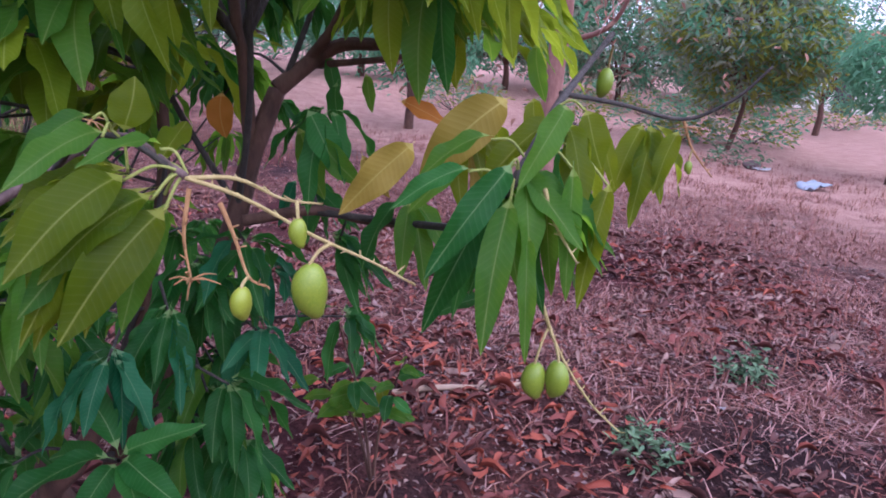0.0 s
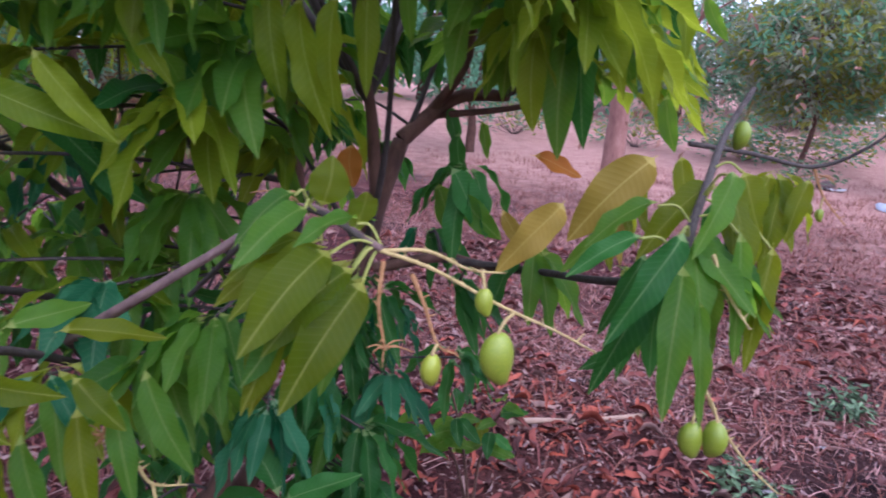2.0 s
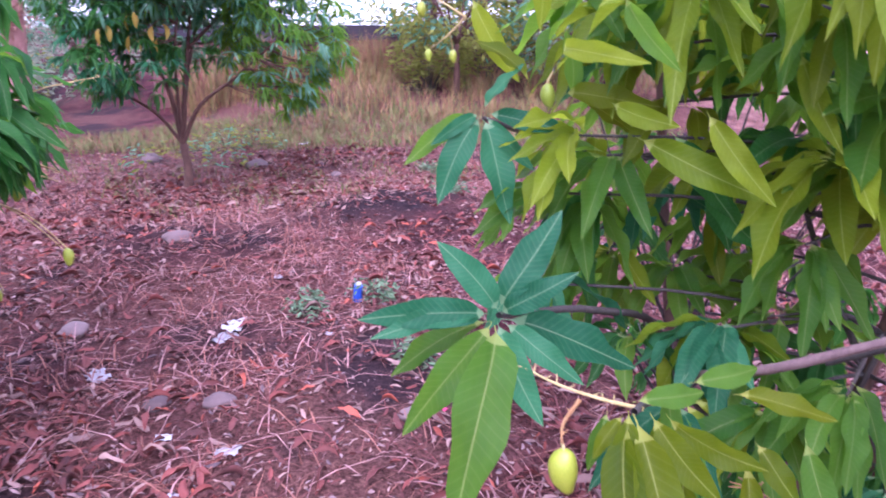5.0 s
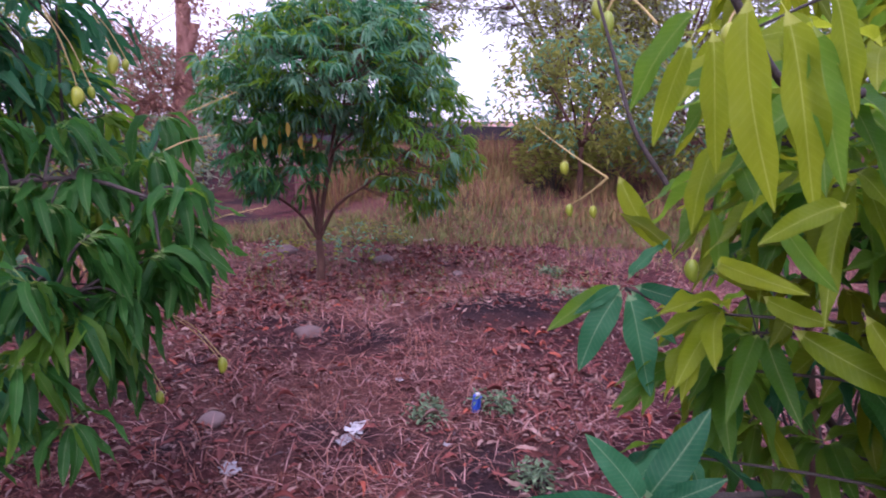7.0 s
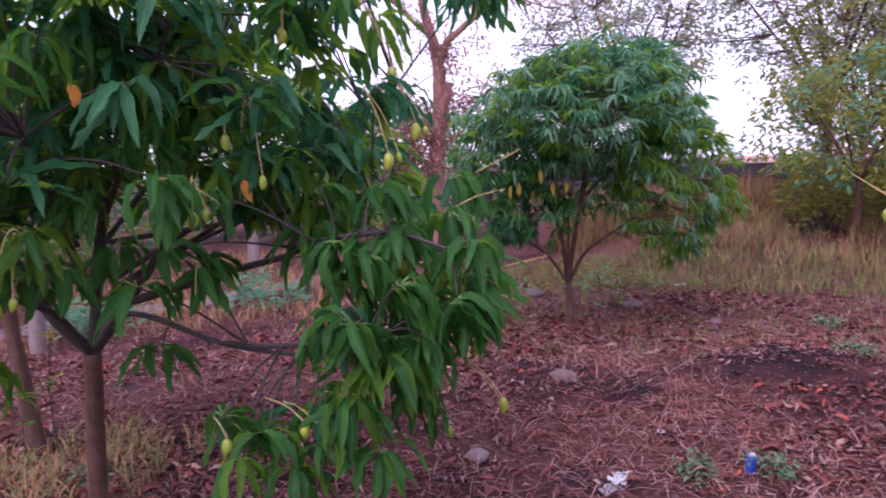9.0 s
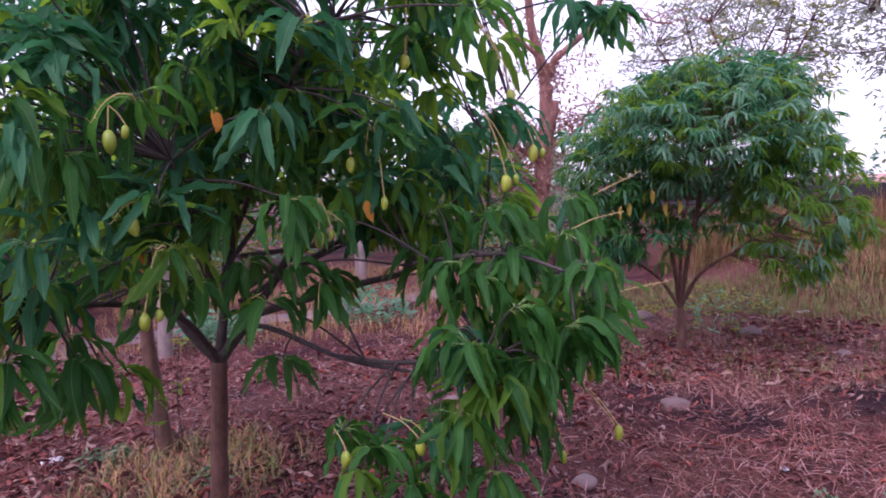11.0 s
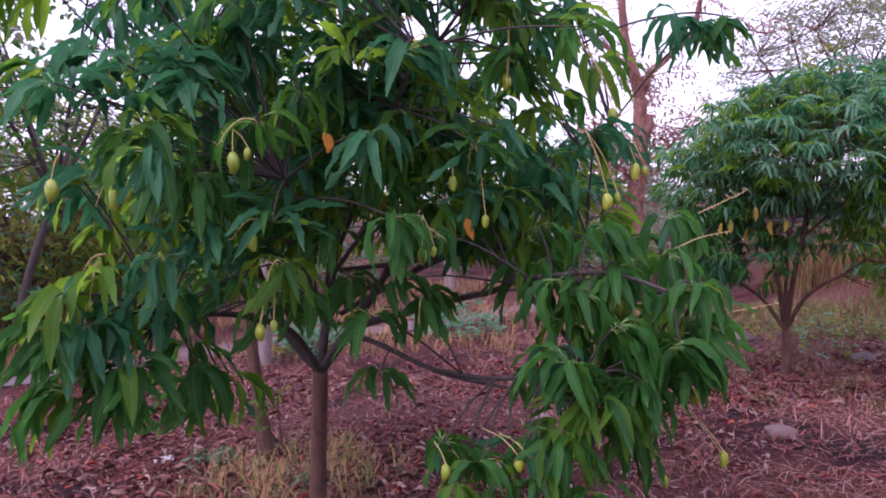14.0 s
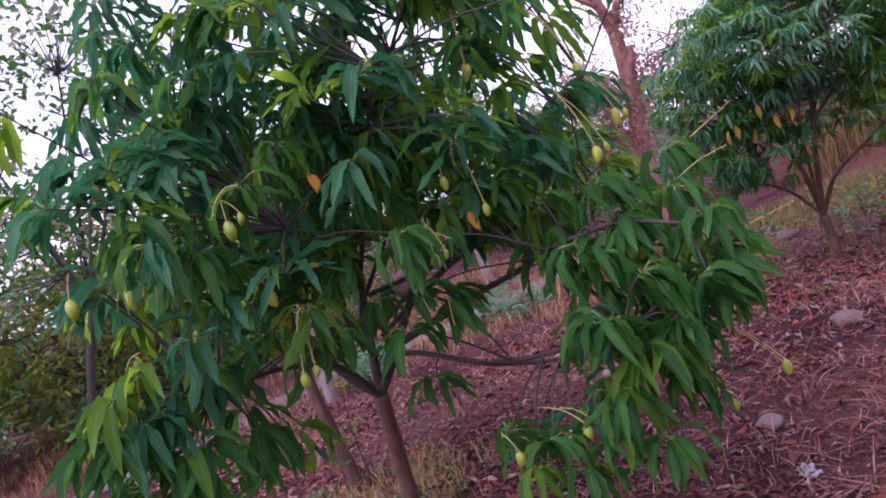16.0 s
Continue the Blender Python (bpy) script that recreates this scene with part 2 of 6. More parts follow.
COPING = plain("dark_wall_coping", (0.025, 0.02, 0.03), (0.06, 0.05, 0.06), 3, 0.9, 0, 0.5)
PATHMAT = plain("pale_dust_path", (0.085, 0.062, 0.07), (0.18, 0.138, 0.155), 4.0, 0.95)
ROOFMAT = plain("faded_tile_roof", (0.32, 0.14, 0.09), (0.45, 0.22, 0.15), 2, 0.9)
WHITEWASH = plain("whitewashed_wall", (0.55, 0.5, 0.5), (0.72, 0.68, 0.68), 1, 0.9)
CABLE = plain("weathered_cable", (0.4, 0.4, 0.42), (0.55, 0.55, 0.58), 2, 0.5)
TAR = plain("dry_stick", (0.24, 0.15, 0.11), (0.42, 0.30, 0.23), 30, 0.9)

# ---- mesh tools ----


def mesh_object(name, verts, faces, mats, uvs=None, face_mats=None, smooth=True, parent=None, label="", kind=""):
    me = bpy.data.meshes.new(name)
    verts = np.asarray(verts, dtype=np.float32).reshape(-1, 3)
    faces = np.asarray(faces, dtype=np.int32)
    nf, k = faces.shape
    me.vertices.add(len(verts))
    me.vertices.foreach_set("co", verts.ravel())
    me.loops.add(nf * k)
    me.loops.foreach_set("vertex_index", faces.ravel())
    me.polygons.add(nf)
    me.polygons.foreach_set("loop_start", np.arange(0, nf * k, k, dtype=np.int32))
    me.polygons.foreach_set("loop_total", np.full(nf, k, dtype=np.int32))
    if uvs is not None:
        layer = me.uv_layers.new(name="UVMap")
        layer.data.foreach_set("uv", np.asarray(uvs, dtype=np.float32)[faces.ravel()].ravel())
    for m in mats:
        me.materials.append(m)
    if face_mats is not None:
        me.polygons.foreach_set("material_index", np.asarray(face_mats, dtype=np.int32))
    me.update(calc_edges=True)
    me.validate()
    if smooth:
        me.polygons.foreach_set("use_smooth", np.ones(nf, dtype=bool))
    ob = new(name, me)
    if parent is not None:
        ob.parent = parent
        ob.matrix_parent_inverse = Matrix.Translation(parent.location).inverted()
    return tagged(ob, label, "", "", kind)


def part(name, bm, material, parent, label=""):
    me = bpy.data.meshes.new(name)
    bm.to_mesh(me)
    bm.free()
    me.materials.append(material)
    me.polygons.foreach_set("use_smooth", np.ones(len(me.polygons), dtype=bool))
    ob = new(name, me)
    if parent is not None:
        ob.parent = parent
        ob.matrix_parent_inverse = Matrix.Translation(parent.location).inverted()
    return tagged(ob, label)


def thing(name, at, label, category, group="", kind=""):
    ob = new(name)
    ob.location = at
    ob.empty_display_size = 0.1
    return tagged(ob, label, category, group, kind)


def spline(points, per=5):
    """Points on a smooth line through the given ones."""
    p = [Vector(q) for q in points]
    if len(p) < 3:
        return [p[0].lerp(p[-1], i / per) for i in range(per + 1)]
    p = [2 * p[0] - p[1]] + p + [2 * p[-1] - p[-2]]
    out = []
    for a, b, c, d in zip(p, p[1:], p[2:], p[3:]):
        for i in range(per):
            t = i / per
            out.append(0.5 * ((2 * b) + (c - a) * t + (2 * a - 5 * b + 4 * c - d) * t * t + (3 * b - a - 3 * c + d) * t ** 3))
    out.append(p[-2])
    return out


class Tubes:
    """Many tapered round stems in one mesh."""

    def __init__(self, sides=7):
        self.v, self.f, self.sides = [], [], sides

    def add(self, points, r0, r1, per=5, rough=0.0):
        line = spline(points, per)
        n, s, start = len(line), self.sides, len(self.v)
        side = Vector((0.31, 0.77, 0.55))
        for i, q in enumerate(line):
            d = (line[min(i + 1, n - 1)] - line[max(i - 1, 0)]).normalized()
            side = (side - d * side.dot(d)).normalized()
            other = d.cross(side)
            r = r0 + (r1 - r0) * i / (n - 1)
            for k in range(s):
                a = 2 * math.pi * k / s
                rr = r * (1 + rough * (noise.noise(Vector((q.x * 9 + k, q.y * 9, q.z * 9)))))
                self.v.append(q + side * (rr * math.cos(a)) + other * (rr * math.sin(a)))
        for i in range(n - 1):
            for k in range(s):
                a, b = start + i * s + k, start + i * s + (k + 1) % s
                self.f.append((a, b, b + s, a + s))
        tip = len(self.v)
        self.v.append(line[-1])
        for k in range(s):
            self.f.append((start + (n - 1) * s + k, start + (n - 1) * s + (k + 1) % s, tip, tip))
        return self

    def make(self, name, material, parent, label="", kind=""):
        me = bpy.data.meshes.new(name)
        me.from_pydata([tuple(q) for q in self.v], [], [f if f[2] != f[3] else f[:3] for f in self.f])
        me.materials.append(material)
        me.polygons.foreach_set("use_smooth", np.ones(len(me.polygons), dtype=bool))
        ob = new(name, me)
        if parent is not None:
            ob.parent = parent
            ob.matrix_parent_inverse = Matrix.Translation(parent.location).inverted()
        return tagged(ob, label, "", "", kind)


def leaf_shape(rows, cols, arch, fold, wave, bend, twist, seed):
    """A lance-shaped leaf of length 1 and blade width 1 (scaled on use): base at 0, tip on +y, arching out in z, its margins wavy."""
    rng = random.Random(seed)
    v, uv = [], []
    ph, ph2 = rng.uniform(0, 6), rng.uniform(0, 6)
    fr, fr2 = rng.uniform(13, 19), rng.uniform(13, 19)
    stem = 0.09
    for i in range(rows):
        t = i / (rows - 1)
        s = max(0.0, (t - stem) / (1 - stem))
        w = max(0.012 if t < 0.97 else 0.004, 1.37 * s ** 0.6 * (1 - s) ** 0.9)
        z = arch * math.sin(math.pi * t ** 0.68)
        x = bend * math.sin(math.pi * t)
        tw = twist * (t - 0.4)
        for k in range(cols):
            u = 2 * k / (cols - 1) - 1
            rip = wave * (math.sin(t * fr + ph) if u < 0 else math.sin(t * fr2 + ph2)) * u * u * min(1, w * 3)
            v.append((x + u * w * (1 - 0.1 * abs(fold)), t, z + 0.22 * fold * abs(u) * w + rip + tw * u * w * 0.2))
            uv.append((0.5 + u * w, t))
    f = []
    for i in range(rows - 1):
        for k in range(cols - 1):
            a = i * cols + k
            f.append((a, a + 1, a + 1 + cols, a + cols))
    return np.array(v), np.array(f), np.array(uv)


NEAR_SHAPES = [leaf_shape(18, 5, *q, i) for i, q in enumerate([(0.13, 0.4, 0.04, 0.1, 0.5), (0.19, 0.1, 0.045, 0.3, -0.9), (0.23, 0.7, 0.04, -0.3, 1.2), (0.09, -0.5, 0.045, 0.25, -1.2), (0.16, 0.9, 0.035, -0.2, 0.3), (0.27, 0.4, 0.045, 0.1, 1.5), (0.20, -0.3, 0.05, -0.35, -0.5)])]
STRAIGHT_SHAPES = [leaf_shape(10, 3, *q, i + 20) for i, q in enumerate([(0.12, 0.5, 0.034, 0.0, 0.5), (0.18, 0.3, 0.036, 0.35, -1.0), (0.24, 0.8, 0.032, -0.35, 1.0), (0.30, 0.4, 0.036, 0.2, -0.5), (0.06, -0.3, 0.04, -0.3, 1.4)])]
FAR_SHAPES = [leaf_shape(6, 3, *q, i) for i, q in enumerate([(0.08, 0.4, 0.02, 0.0, 0.0), (0.2, 0.3, 0.02, 0.2, 0.5), (0.14, 0.6, 0.02, -0.2, -0.5)])]
CURLED_SHAPES = [leaf_shape(6, 3, *q, i + 40) for i, q in enumerate([(0.16, 1.6, 0.04, 0.3, 1.5), (0.10, -0.9, 0.05, -0.3, -1.8), (0.24, 2.2, 0.04, 0.2, 0.6), (0.05, 0.8, 0.06, 0.1, -1.2)])]


def small_leaf(arch, fold, bend):
    """A small leaf for far crowns and litter: two blades folded along the midrib."""
    v = [(0, 0, 0), (bend - 0.42, 0.36, arch + fold * 0.42), (bend - 0.3, 0.72, arch * 0.9 + fold * 0.3), (0, 1, 0), (bend + 0.3, 0.72, arch * 0.9 + fold * 0.3), (bend + 0.42, 0.36, arch + fold * 0.42)]
    uv = [(0.5, 0.14), (0.08, 0.36), (0.2, 0.72), (0.5, 1), (0.8, 0.72), (0.92, 0.36)]
    return np.array(v), np.array([(0, 3, 2, 1), (0, 5, 4, 3)]), np.array(uv)


TINY_SHAPES = [small_leaf(0.06, 0.2, 0.0), small_leaf(0.1, 0.3, 0.1), small_leaf(0.03, 0.12, -0.1)]
LEAF_MESHES = {}


def leaf_matrix(base, tip, ratio, up=(0, 0, 1), turn=0.0):
    """The pose of a leaf of length 1 laid from base to tip; ratio: its blade's width by its length."""
    base, tip = Vector(base), Vector(tip)
    y = tip - base
    size = y.length
    y.normalize()
    up = Vector(up)
    z = up - y * up.dot(y)
    if z.length < 0.05:
        z = Vector((1, 0.3, 0)) - y * y.x
    z.normalize()
    z = Matrix.Rotation(turn, 3, y) @ z
    x = y.cross(z)
    m = Matrix((x * size * ratio, y * size, z * size)).transposed().to_4x4()
    m.translation = base
    return m


def nearest_point(lines, q):
    """The place on the given limbs that lies best for a twig to q."""
    best, score = None, 1e9
    for line in lines:
        for p in line[len(line) // 4:]:
            d = (p - q).length + 0.8 * max(0.0, p.z - q.z)
            if d < score:
                best, score = p, d
    return best


class Leaves:
    """The leaves of one plant: gathered first, then made as single leaves and a joined rest."""

    def __init__(self, shapes):
        self.shapes, self.items = shapes, []

    def add(self, base, tip, ratio, kind, up=(0, 0, 1), turn=0.0, pick=None):
        i = len(self.items) * 7 % len(self.shapes) if pick is None else pick
        self.items.append((leaf_matrix(base, tip, ratio, up, turn), i, kind))

    def whorl(self, rng, at, out, n, size, kinds, droop=0.6, ratio=0.22, spread=1.0):
        """A rosette of leaves at a shoot's end, the shoot pointing along out; they arch over and hang."""
        at, out = Vector(at), Vector(out).normalized()
        twist = 1.4 if self.shapes is TINY_SHAPES else 0.55
        a0 = rng.uniform(0, 6.28)
        main = rng.choice(kinds)
        sway = Vector((rng.gauss(0, 0.45), rng.gauss(0, 0.45), rng.gauss(0, 0.2)))
        for k in range(n):
            az = a0 + k * 2.4 + rng.uniform(-0.3, 0.3)
            radial = Vector((math.cos(az), math.sin(az), rng.uniform(-0.25, 0.35))) * spread
            d = (radial + sway + out * rng.uniform(0.1, 0.9)).normalized()
            ll = size * rng.uniform(0.7, 1.12)
            dz = droop * rng.uniform(0.5, 1.5)
            tip_dir = (d + Vector((0, 0, -dz))).normalized()
            base = at - out * (0.04 * rng.random())
            if twist > 1:
                base = at + Vector((rng.uniform(-1, 1), rng.uniform(-1, 1), rng.uniform(-1, 1))) * size
            self.add(base, base + tip_dir * ll, ratio * rng.uniform(0.8, 1.2), main if rng.random() < 0.8 else rng.choice(kinds), (d.x * 0.8, d.y * 0.8, 1.0), rng.uniform(-twist, twist))

    def make(self, parent, materials, singles=0, near=(0, 0, 0), label="", joined="foliage"):
        order = list(range(len(self.items)))
        if singles:
            near = Vector(near)
            order.sort(key=lambda i: (self.items[i][0].translation - near).length)
        for i in order[:singles]:
            m, s, kind = self.items[i]
            key = (id(self.shapes), s, kind)
            if key not in LEAF_MESHES:
                v, f, uv = self.shapes[s]
                ob = mesh_object("leaf", v, f, [materials[kind]], uv)
                LEAF_MESHES[key] = ob.data
            else:
                ob = new("leaf", LEAF_MESHES[key])
            ob.parent = parent
            ob.matrix_basis = Matrix.Translation(parent.location).inverted() @ m
        rest = order[singles:]
        if not rest:
            return
        names = sorted({self.items[i][2] for i in rest})
        vs, fs, us, fm, count = [], [], [], [], 0
        for i in rest:
            m, s, kind = self.items[i]
            v, f, uv = self.shapes[s]
            a = np.array(m)
            vs.append(v @ a[:3, :3].T + a[:3, 3])
            fs.append(f + count)
            us.append(uv)
            fm.append(np.full(len(f), names.index(kind)))
            count += len(v)
        ob = mesh_object(joined, np.concatenate(vs), np.concatenate(fs), [materials[k] for k in names], np.concatenate(us), np.concatenate(fm), True, parent, label, "stuff")
        return ob


def mango_mesh():
    bm = bmesh.new()
    bmesh.ops.create_uvsphere(bm, u_segments=14, v_segments=10, radius=1.0)
    for q in bm.verts:
        x, y, z = q.co
        lean = 0.16 * (z - 0.2) ** 2
        swell = 1.0 + 0.10 * z - 0.05 * z * z
        q.co = (x * swell * 0.5 + lean * 0.6 + (0.06 if z < -0.7 else 0), y * swell * 0.44, z * 0.82)
    for q in bm.verts:
        q.co.z -= 0.82
    me = bpy.data.meshes.new("mango")
    bm.to_mesh(me)
    bm.free()
    me.materials.append(FRUIT)
    me.polygons.foreach_set("use_smooth", np.ones(len(me.polygons), dtype=bool))
    return me


MANGO = mango_mesh()


def mango(parent, centre, length, turn=0.0, tilt=0.0, stalk_from=None, label=""):
    """A hanging fruit with its stalk."""
    ob = new("mango", MANGO)
    ob.parent = parent
    s = length / 1.64
    top = Vector(centre) + Vector((0, 0, length / 2))
    ob.matrix_basis = Matrix.Translation(top - parent.location) @ Euler((tilt, 0, turn)).to_matrix().to_4x4() @ Matrix.Diagonal((s, s, s, 1))
    if label:
        ob["label"] = label
    if stalk_from is not None:
        t = Tubes(5)
        a = Vector(stalk_from)
        mid = a.lerp(top, 0.55) + Vector((0, 0, 0.12 * (a - top).length))
        t.add([a, mid, top, top - Vector((0, 0, 0.01))], 0.0024, 0.0022, 4)
        st = t.make("stalk", STALK, None)
        st.parent = ob
        st.matrix_parent_inverse = (Matrix.Translation(parent.location) @ ob.matrix_basis).inverted()
    return ob

# ---- shoots, limbs and stalks of the two nearest trees ----
# leaves: base, tip, width by length, tone
NEAR_SHOOT = [
    ((-0.313, 0.967, 1.354), (-0.374, 0.826, 1.261), 0.31, 'y'),
    ((-0.284, 0.977, 1.331), (-0.36, 0.858, 1.251), 0.28, 'y'),
    ((-0.272, 0.979, 1.318), (-0.336, 0.846, 1.188), 0.30, 'y'),
    ((-0.358, 1.007, 1.393), (-0.401, 0.873, 1.344), 0.24, 'm'),
    ((-0.288, 1.008, 1.382), (-0.341, 0.907, 1.368), 0.25, 'm'),
    ((-0.342, 1.016, 1.395), (-0.332, 1.029, 1.462), 0.75, 'y'),
    ((-0.373, 1.013, 1.413), (-0.421, 0.925, 1.358), 0.26, 'm'),
    ((-0.287, 0.999, 1.337), (-0.386, 0.857, 1.175), 0.28, 'y'),
    ((-0.302, 1.018, 1.353), (-0.307, 1.113, 1.403), 0.35, 'y'),
    ((-0.29, 1.02, 1.333), (-0.344, 0.909, 1.17), 0.30, 'y'),
    ((-0.339, 1.033, 1.348), (-0.456, 0.939, 1.273), 0.28, 'y'),
]
MID_SHOOT = [
    ((0.133, 1.125, 1.385), (0.032, 1.027, 1.24), 0.24, 'd'),
    ((0.135, 1.117, 1.341), (0.112, 0.997, 1.158), 0.22, 'm'),
    ((0.081, 1.123, 1.37), (-0.022, 1.074, 1.315), 0.25, 'd'),
    ((0.2, 1.198, 1.46), (0.14, 1.088, 1.351), 0.26, 'm'),
    ((0.108, 1.169, 1.41), (0.003, 1.134, 1.344), 0.28, 'm'),
    ((0.159, 1.127, 1.297), (0.172, 1.047, 1.129), 0.15, 'm'),
    ((0.22, 1.188, 1.383), (0.225, 1.122, 1.195), 0.18, 'm'),
    ((0.283, 1.225, 1.355), (0.244, 1.135, 1.181), 0.20, 'y'),
    ((0.24, 1.294, 1.452), (0.276, 1.279, 1.361), 0.60, 'y'),
    ((0.129, 1.143, 1.37), (0.028, 1.105, 1.134), 0.20, 'd'),
    ((0.122, 1.177, 1.282), (0.117, 1.137, 1.156), 0.30, 'd'),
]
MID_SHOOT_BACK = [
    ((0.435, 1.764, 1.401), (0.376, 1.705, 1.246), 0.30, 'y'),
    ((0.451, 1.782, 1.404), (0.418, 1.683, 1.179), 0.22, 'y'),
    ((0.509, 1.746, 1.394), (0.46, 1.689, 1.257), 0.28, 'y'),
    ((0.13, 1.403, 1.453), (-0.012, 1.33, 1.305), 0.36, 'o'),
    ((-0.022, 1.34, 1.373), (-0.126, 1.251, 1.259), 0.32, 'o'),
    ((-0.088, 1.589, 1.417), (0.018, 1.596, 1.378), 0.35, 'r'),
    ((-0.238, 1.456, 1.403), (-0.166, 1.456, 1.279), 0.40, 'd'),
    ((-0.278, 1.545, 1.361), (-0.216, 1.536, 1.216), 0.30, 'm'),
    ((-0.216, 1.457, 1.359), (-0.129, 1.46, 1.266), 0.35, 'm'),
    ((-0.518, 1.786, 1.396), (-0.509, 1.777, 1.288), 0.55, 'r'),
    ((0.129, 1.334, 1.113), (0.029, 1.319, 1.077), 0.25, 'd'),
    ((-0.134, 1.47, 1.328), (-0.076, 1.465, 1.248), 0.30, 'o'),
    ((0.127, 1.452, 1.442), (0.063, 1.494, 1.351), 0.30, 'o'),
    ((-0.267, 1.864, 1.438), (-0.247, 1.857, 1.307), 0.35, 'd'),
]
# 'b' in the end and high shoots: sky sheen painted as leaf colour
END_SHOOT = [
    ((-0.977, 0.771, 1.306), (-1.038, 0.701, 1.419), 0.30, 'b'),
    ((-0.977, 0.771, 1.306), (-0.941, 0.875, 1.451), 0.30, 'b'),
    ((-0.973, 0.772, 1.302), (-0.874, 0.826, 1.38), 0.28, 'b'),
    ((-0.98, 0.754, 1.306), (-1.077, 0.579, 1.321), 0.22, 'b'),
    ((-0.981, 0.75, 1.3), (-1.052, 0.58, 1.298), 0.18, 'b'),
    ((-0.974, 0.754, 1.294), (-1.001, 0.592, 1.16), 0.25, 'm'),
    ((-0.969, 0.755, 1.29), (-0.874, 0.563, 1.079), 0.27, 'm'),
    ((-0.967, 0.759, 1.294), (-0.858, 0.734, 1.174), 0.28, 'b'),
    ((-0.967, 0.772, 1.29), (-0.848, 0.818, 1.211), 0.25, 'b'),
    ((-0.992, 0.775, 1.283), (-1.092, 0.653, 1.197), 0.22, 'm'),
    ((-0.983, 0.784, 1.287), (-0.836, 0.954, 1.191), 0.25, 'b'),
]
HIGH_SHOOT = [
    ((-1.292, 1.087, 1.543), (-1.304, 0.973, 1.377), 0.28, 'b'),
    ((-1.289, 1.089, 1.537), (-1.179, 1.05, 1.344), 0.27, 'b'),
    ((-1.307, 1.087, 1.545), (-1.373, 0.947, 1.451), 0.22, 'm'),
    ((-1.283, 1.095, 1.548), (-1.114, 1.184, 1.517), 0.20, 'b'),
    ((-1.283, 1.094, 1.543), (-1.18, 1.125, 1.441), 0.22, 'b'),
    ((-1.296, 1.083, 1.548), (-1.327, 0.976, 1.493), 0.22, 'b'),
    ((-1.288, 1.091, 1.554), (-1.242, 1.16, 1.647), 0.22, 'b'),
    ((-1.232, 1.167, 1.603), (-1.353, 1.131, 1.69), 0.22, 'y'),
    ((-1.177, 1.208, 1.587), (-0.993, 1.261, 1.571), 0.25, 'y'),
    ((-1.167, 1.214, 1.582), (-1.179, 1.206, 1.711), 0.30, 'm'),
    ((-1.082, 1.212, 1.643), (-0.92, 1.243, 1.708), 0.25, 'y'),
    ((-1.175, 1.268, 1.568), (-1.069, 1.327, 1.501), 0.25, 'y'),
]
LOW_SIDE_SHOOT = [
    ((-0.734, 0.743, 1.248), (-0.705, 0.668, 1.141), 0.25, 'y'),
    ((-0.733, 0.741, 1.242), (-0.633, 0.636, 1.054), 0.22, 'y'),
    ((-0.729, 0.746, 1.245), (-0.584, 0.684, 1.026), 0.22, 'y'),
    ((-0.713, 0.76, 1.246), (-0.614, 0.776, 1.152), 0.28, 'y'),
    ((-0.705, 0.789, 1.235), (-0.582, 0.828, 1.189), 0.25, 'y'),
    ((-0.741, 0.765, 1.248), (-0.69, 0.868, 1.241), 0.28, 'm'),
    ((-0.738, 0.737, 1.242), (-0.753, 0.696, 1.19), 0.30, 'y'),
    ((-0.73, 0.741, 1.235), (-0.66, 0.71, 1.144), 0.30, 'y'),
    ((-0.727, 0.756, 1.231), (-0.631, 0.733, 1.078), 0.22, 'y'),
    ((-0.726, 0.901, 1.227), (-0.668, 1.003, 1.235), 0.30, 'm'),
    ((-0.622, 0.889, 1.184), (-0.555, 0.893, 1.113), 0.35, 'y'),
    ((-0.674, 0.933, 1.217), (-0.55, 0.992, 1.2), 0.24, 'y'),
]
UNDER_SHOOT = [
    ((-0.453, 1.144, 0.846), (-0.566, 0.985, 0.826), 0.25, 'd'),
    ((-0.452, 1.142, 0.842), (-0.456, 1.008, 0.799), 0.28, 'd'),
    ((-0.446, 1.144, 0.842), (-0.354, 1.039, 0.803), 0.28, 'd'),
    ((-0.448, 1.148, 0.851), (-0.32, 1.185, 0.903), 0.30, 'd'),
    ((-0.444, 1.147, 0.847), (-0.304, 1.067, 0.828), 0.30, 'd'),
    ((-0.459, 1.163, 0.84), (-0.578, 1.222, 0.951), 0.28, 'd'),
    ((-0.463, 1.159, 0.836), (-0.598, 1.188, 0.802), 0.28, 'd'),
]
PAN_A = [(-0.259, 0.993, 1.352), (-0.192, 1.005, 1.33), (-0.102, 1.01, 1.288), (-0.031, 1.016, 1.26), (0.023, 1.015, 1.236)]
PAN_A2 = [(-0.254, 0.995, 1.351), (-0.199, 1.007, 1.352), (-0.147, 1.019, 1.33), (-0.103, 1.04, 1.323)]
PAN_A3 = [(-0.253, 0.993, 1.338), (-0.254, 0.977, 1.282), (-0.241, 0.966, 1.23)]
PAN_A4 = [(-0.216, 0.994, 1.324), (-0.197, 0.99, 1.284), (-0.177, 0.982, 1.238), (-0.154, 0.986, 1.226)]
TWIG_A = [(-0.618, 1.179, 1.195), (-0.43, 1.041, 1.36), (-0.36, 1.028, 1.388), (-0.283, 1.006, 1.36), (-0.256, 0.994, 1.351)]
TWIG_B = [(-0.83, 1.161, 1.099), (-0.677, 1.081, 1.2), (-0.535, 1.083, 1.293), (-0.399, 1.09, 1.377), (-0.257, 0.989, 1.355)]
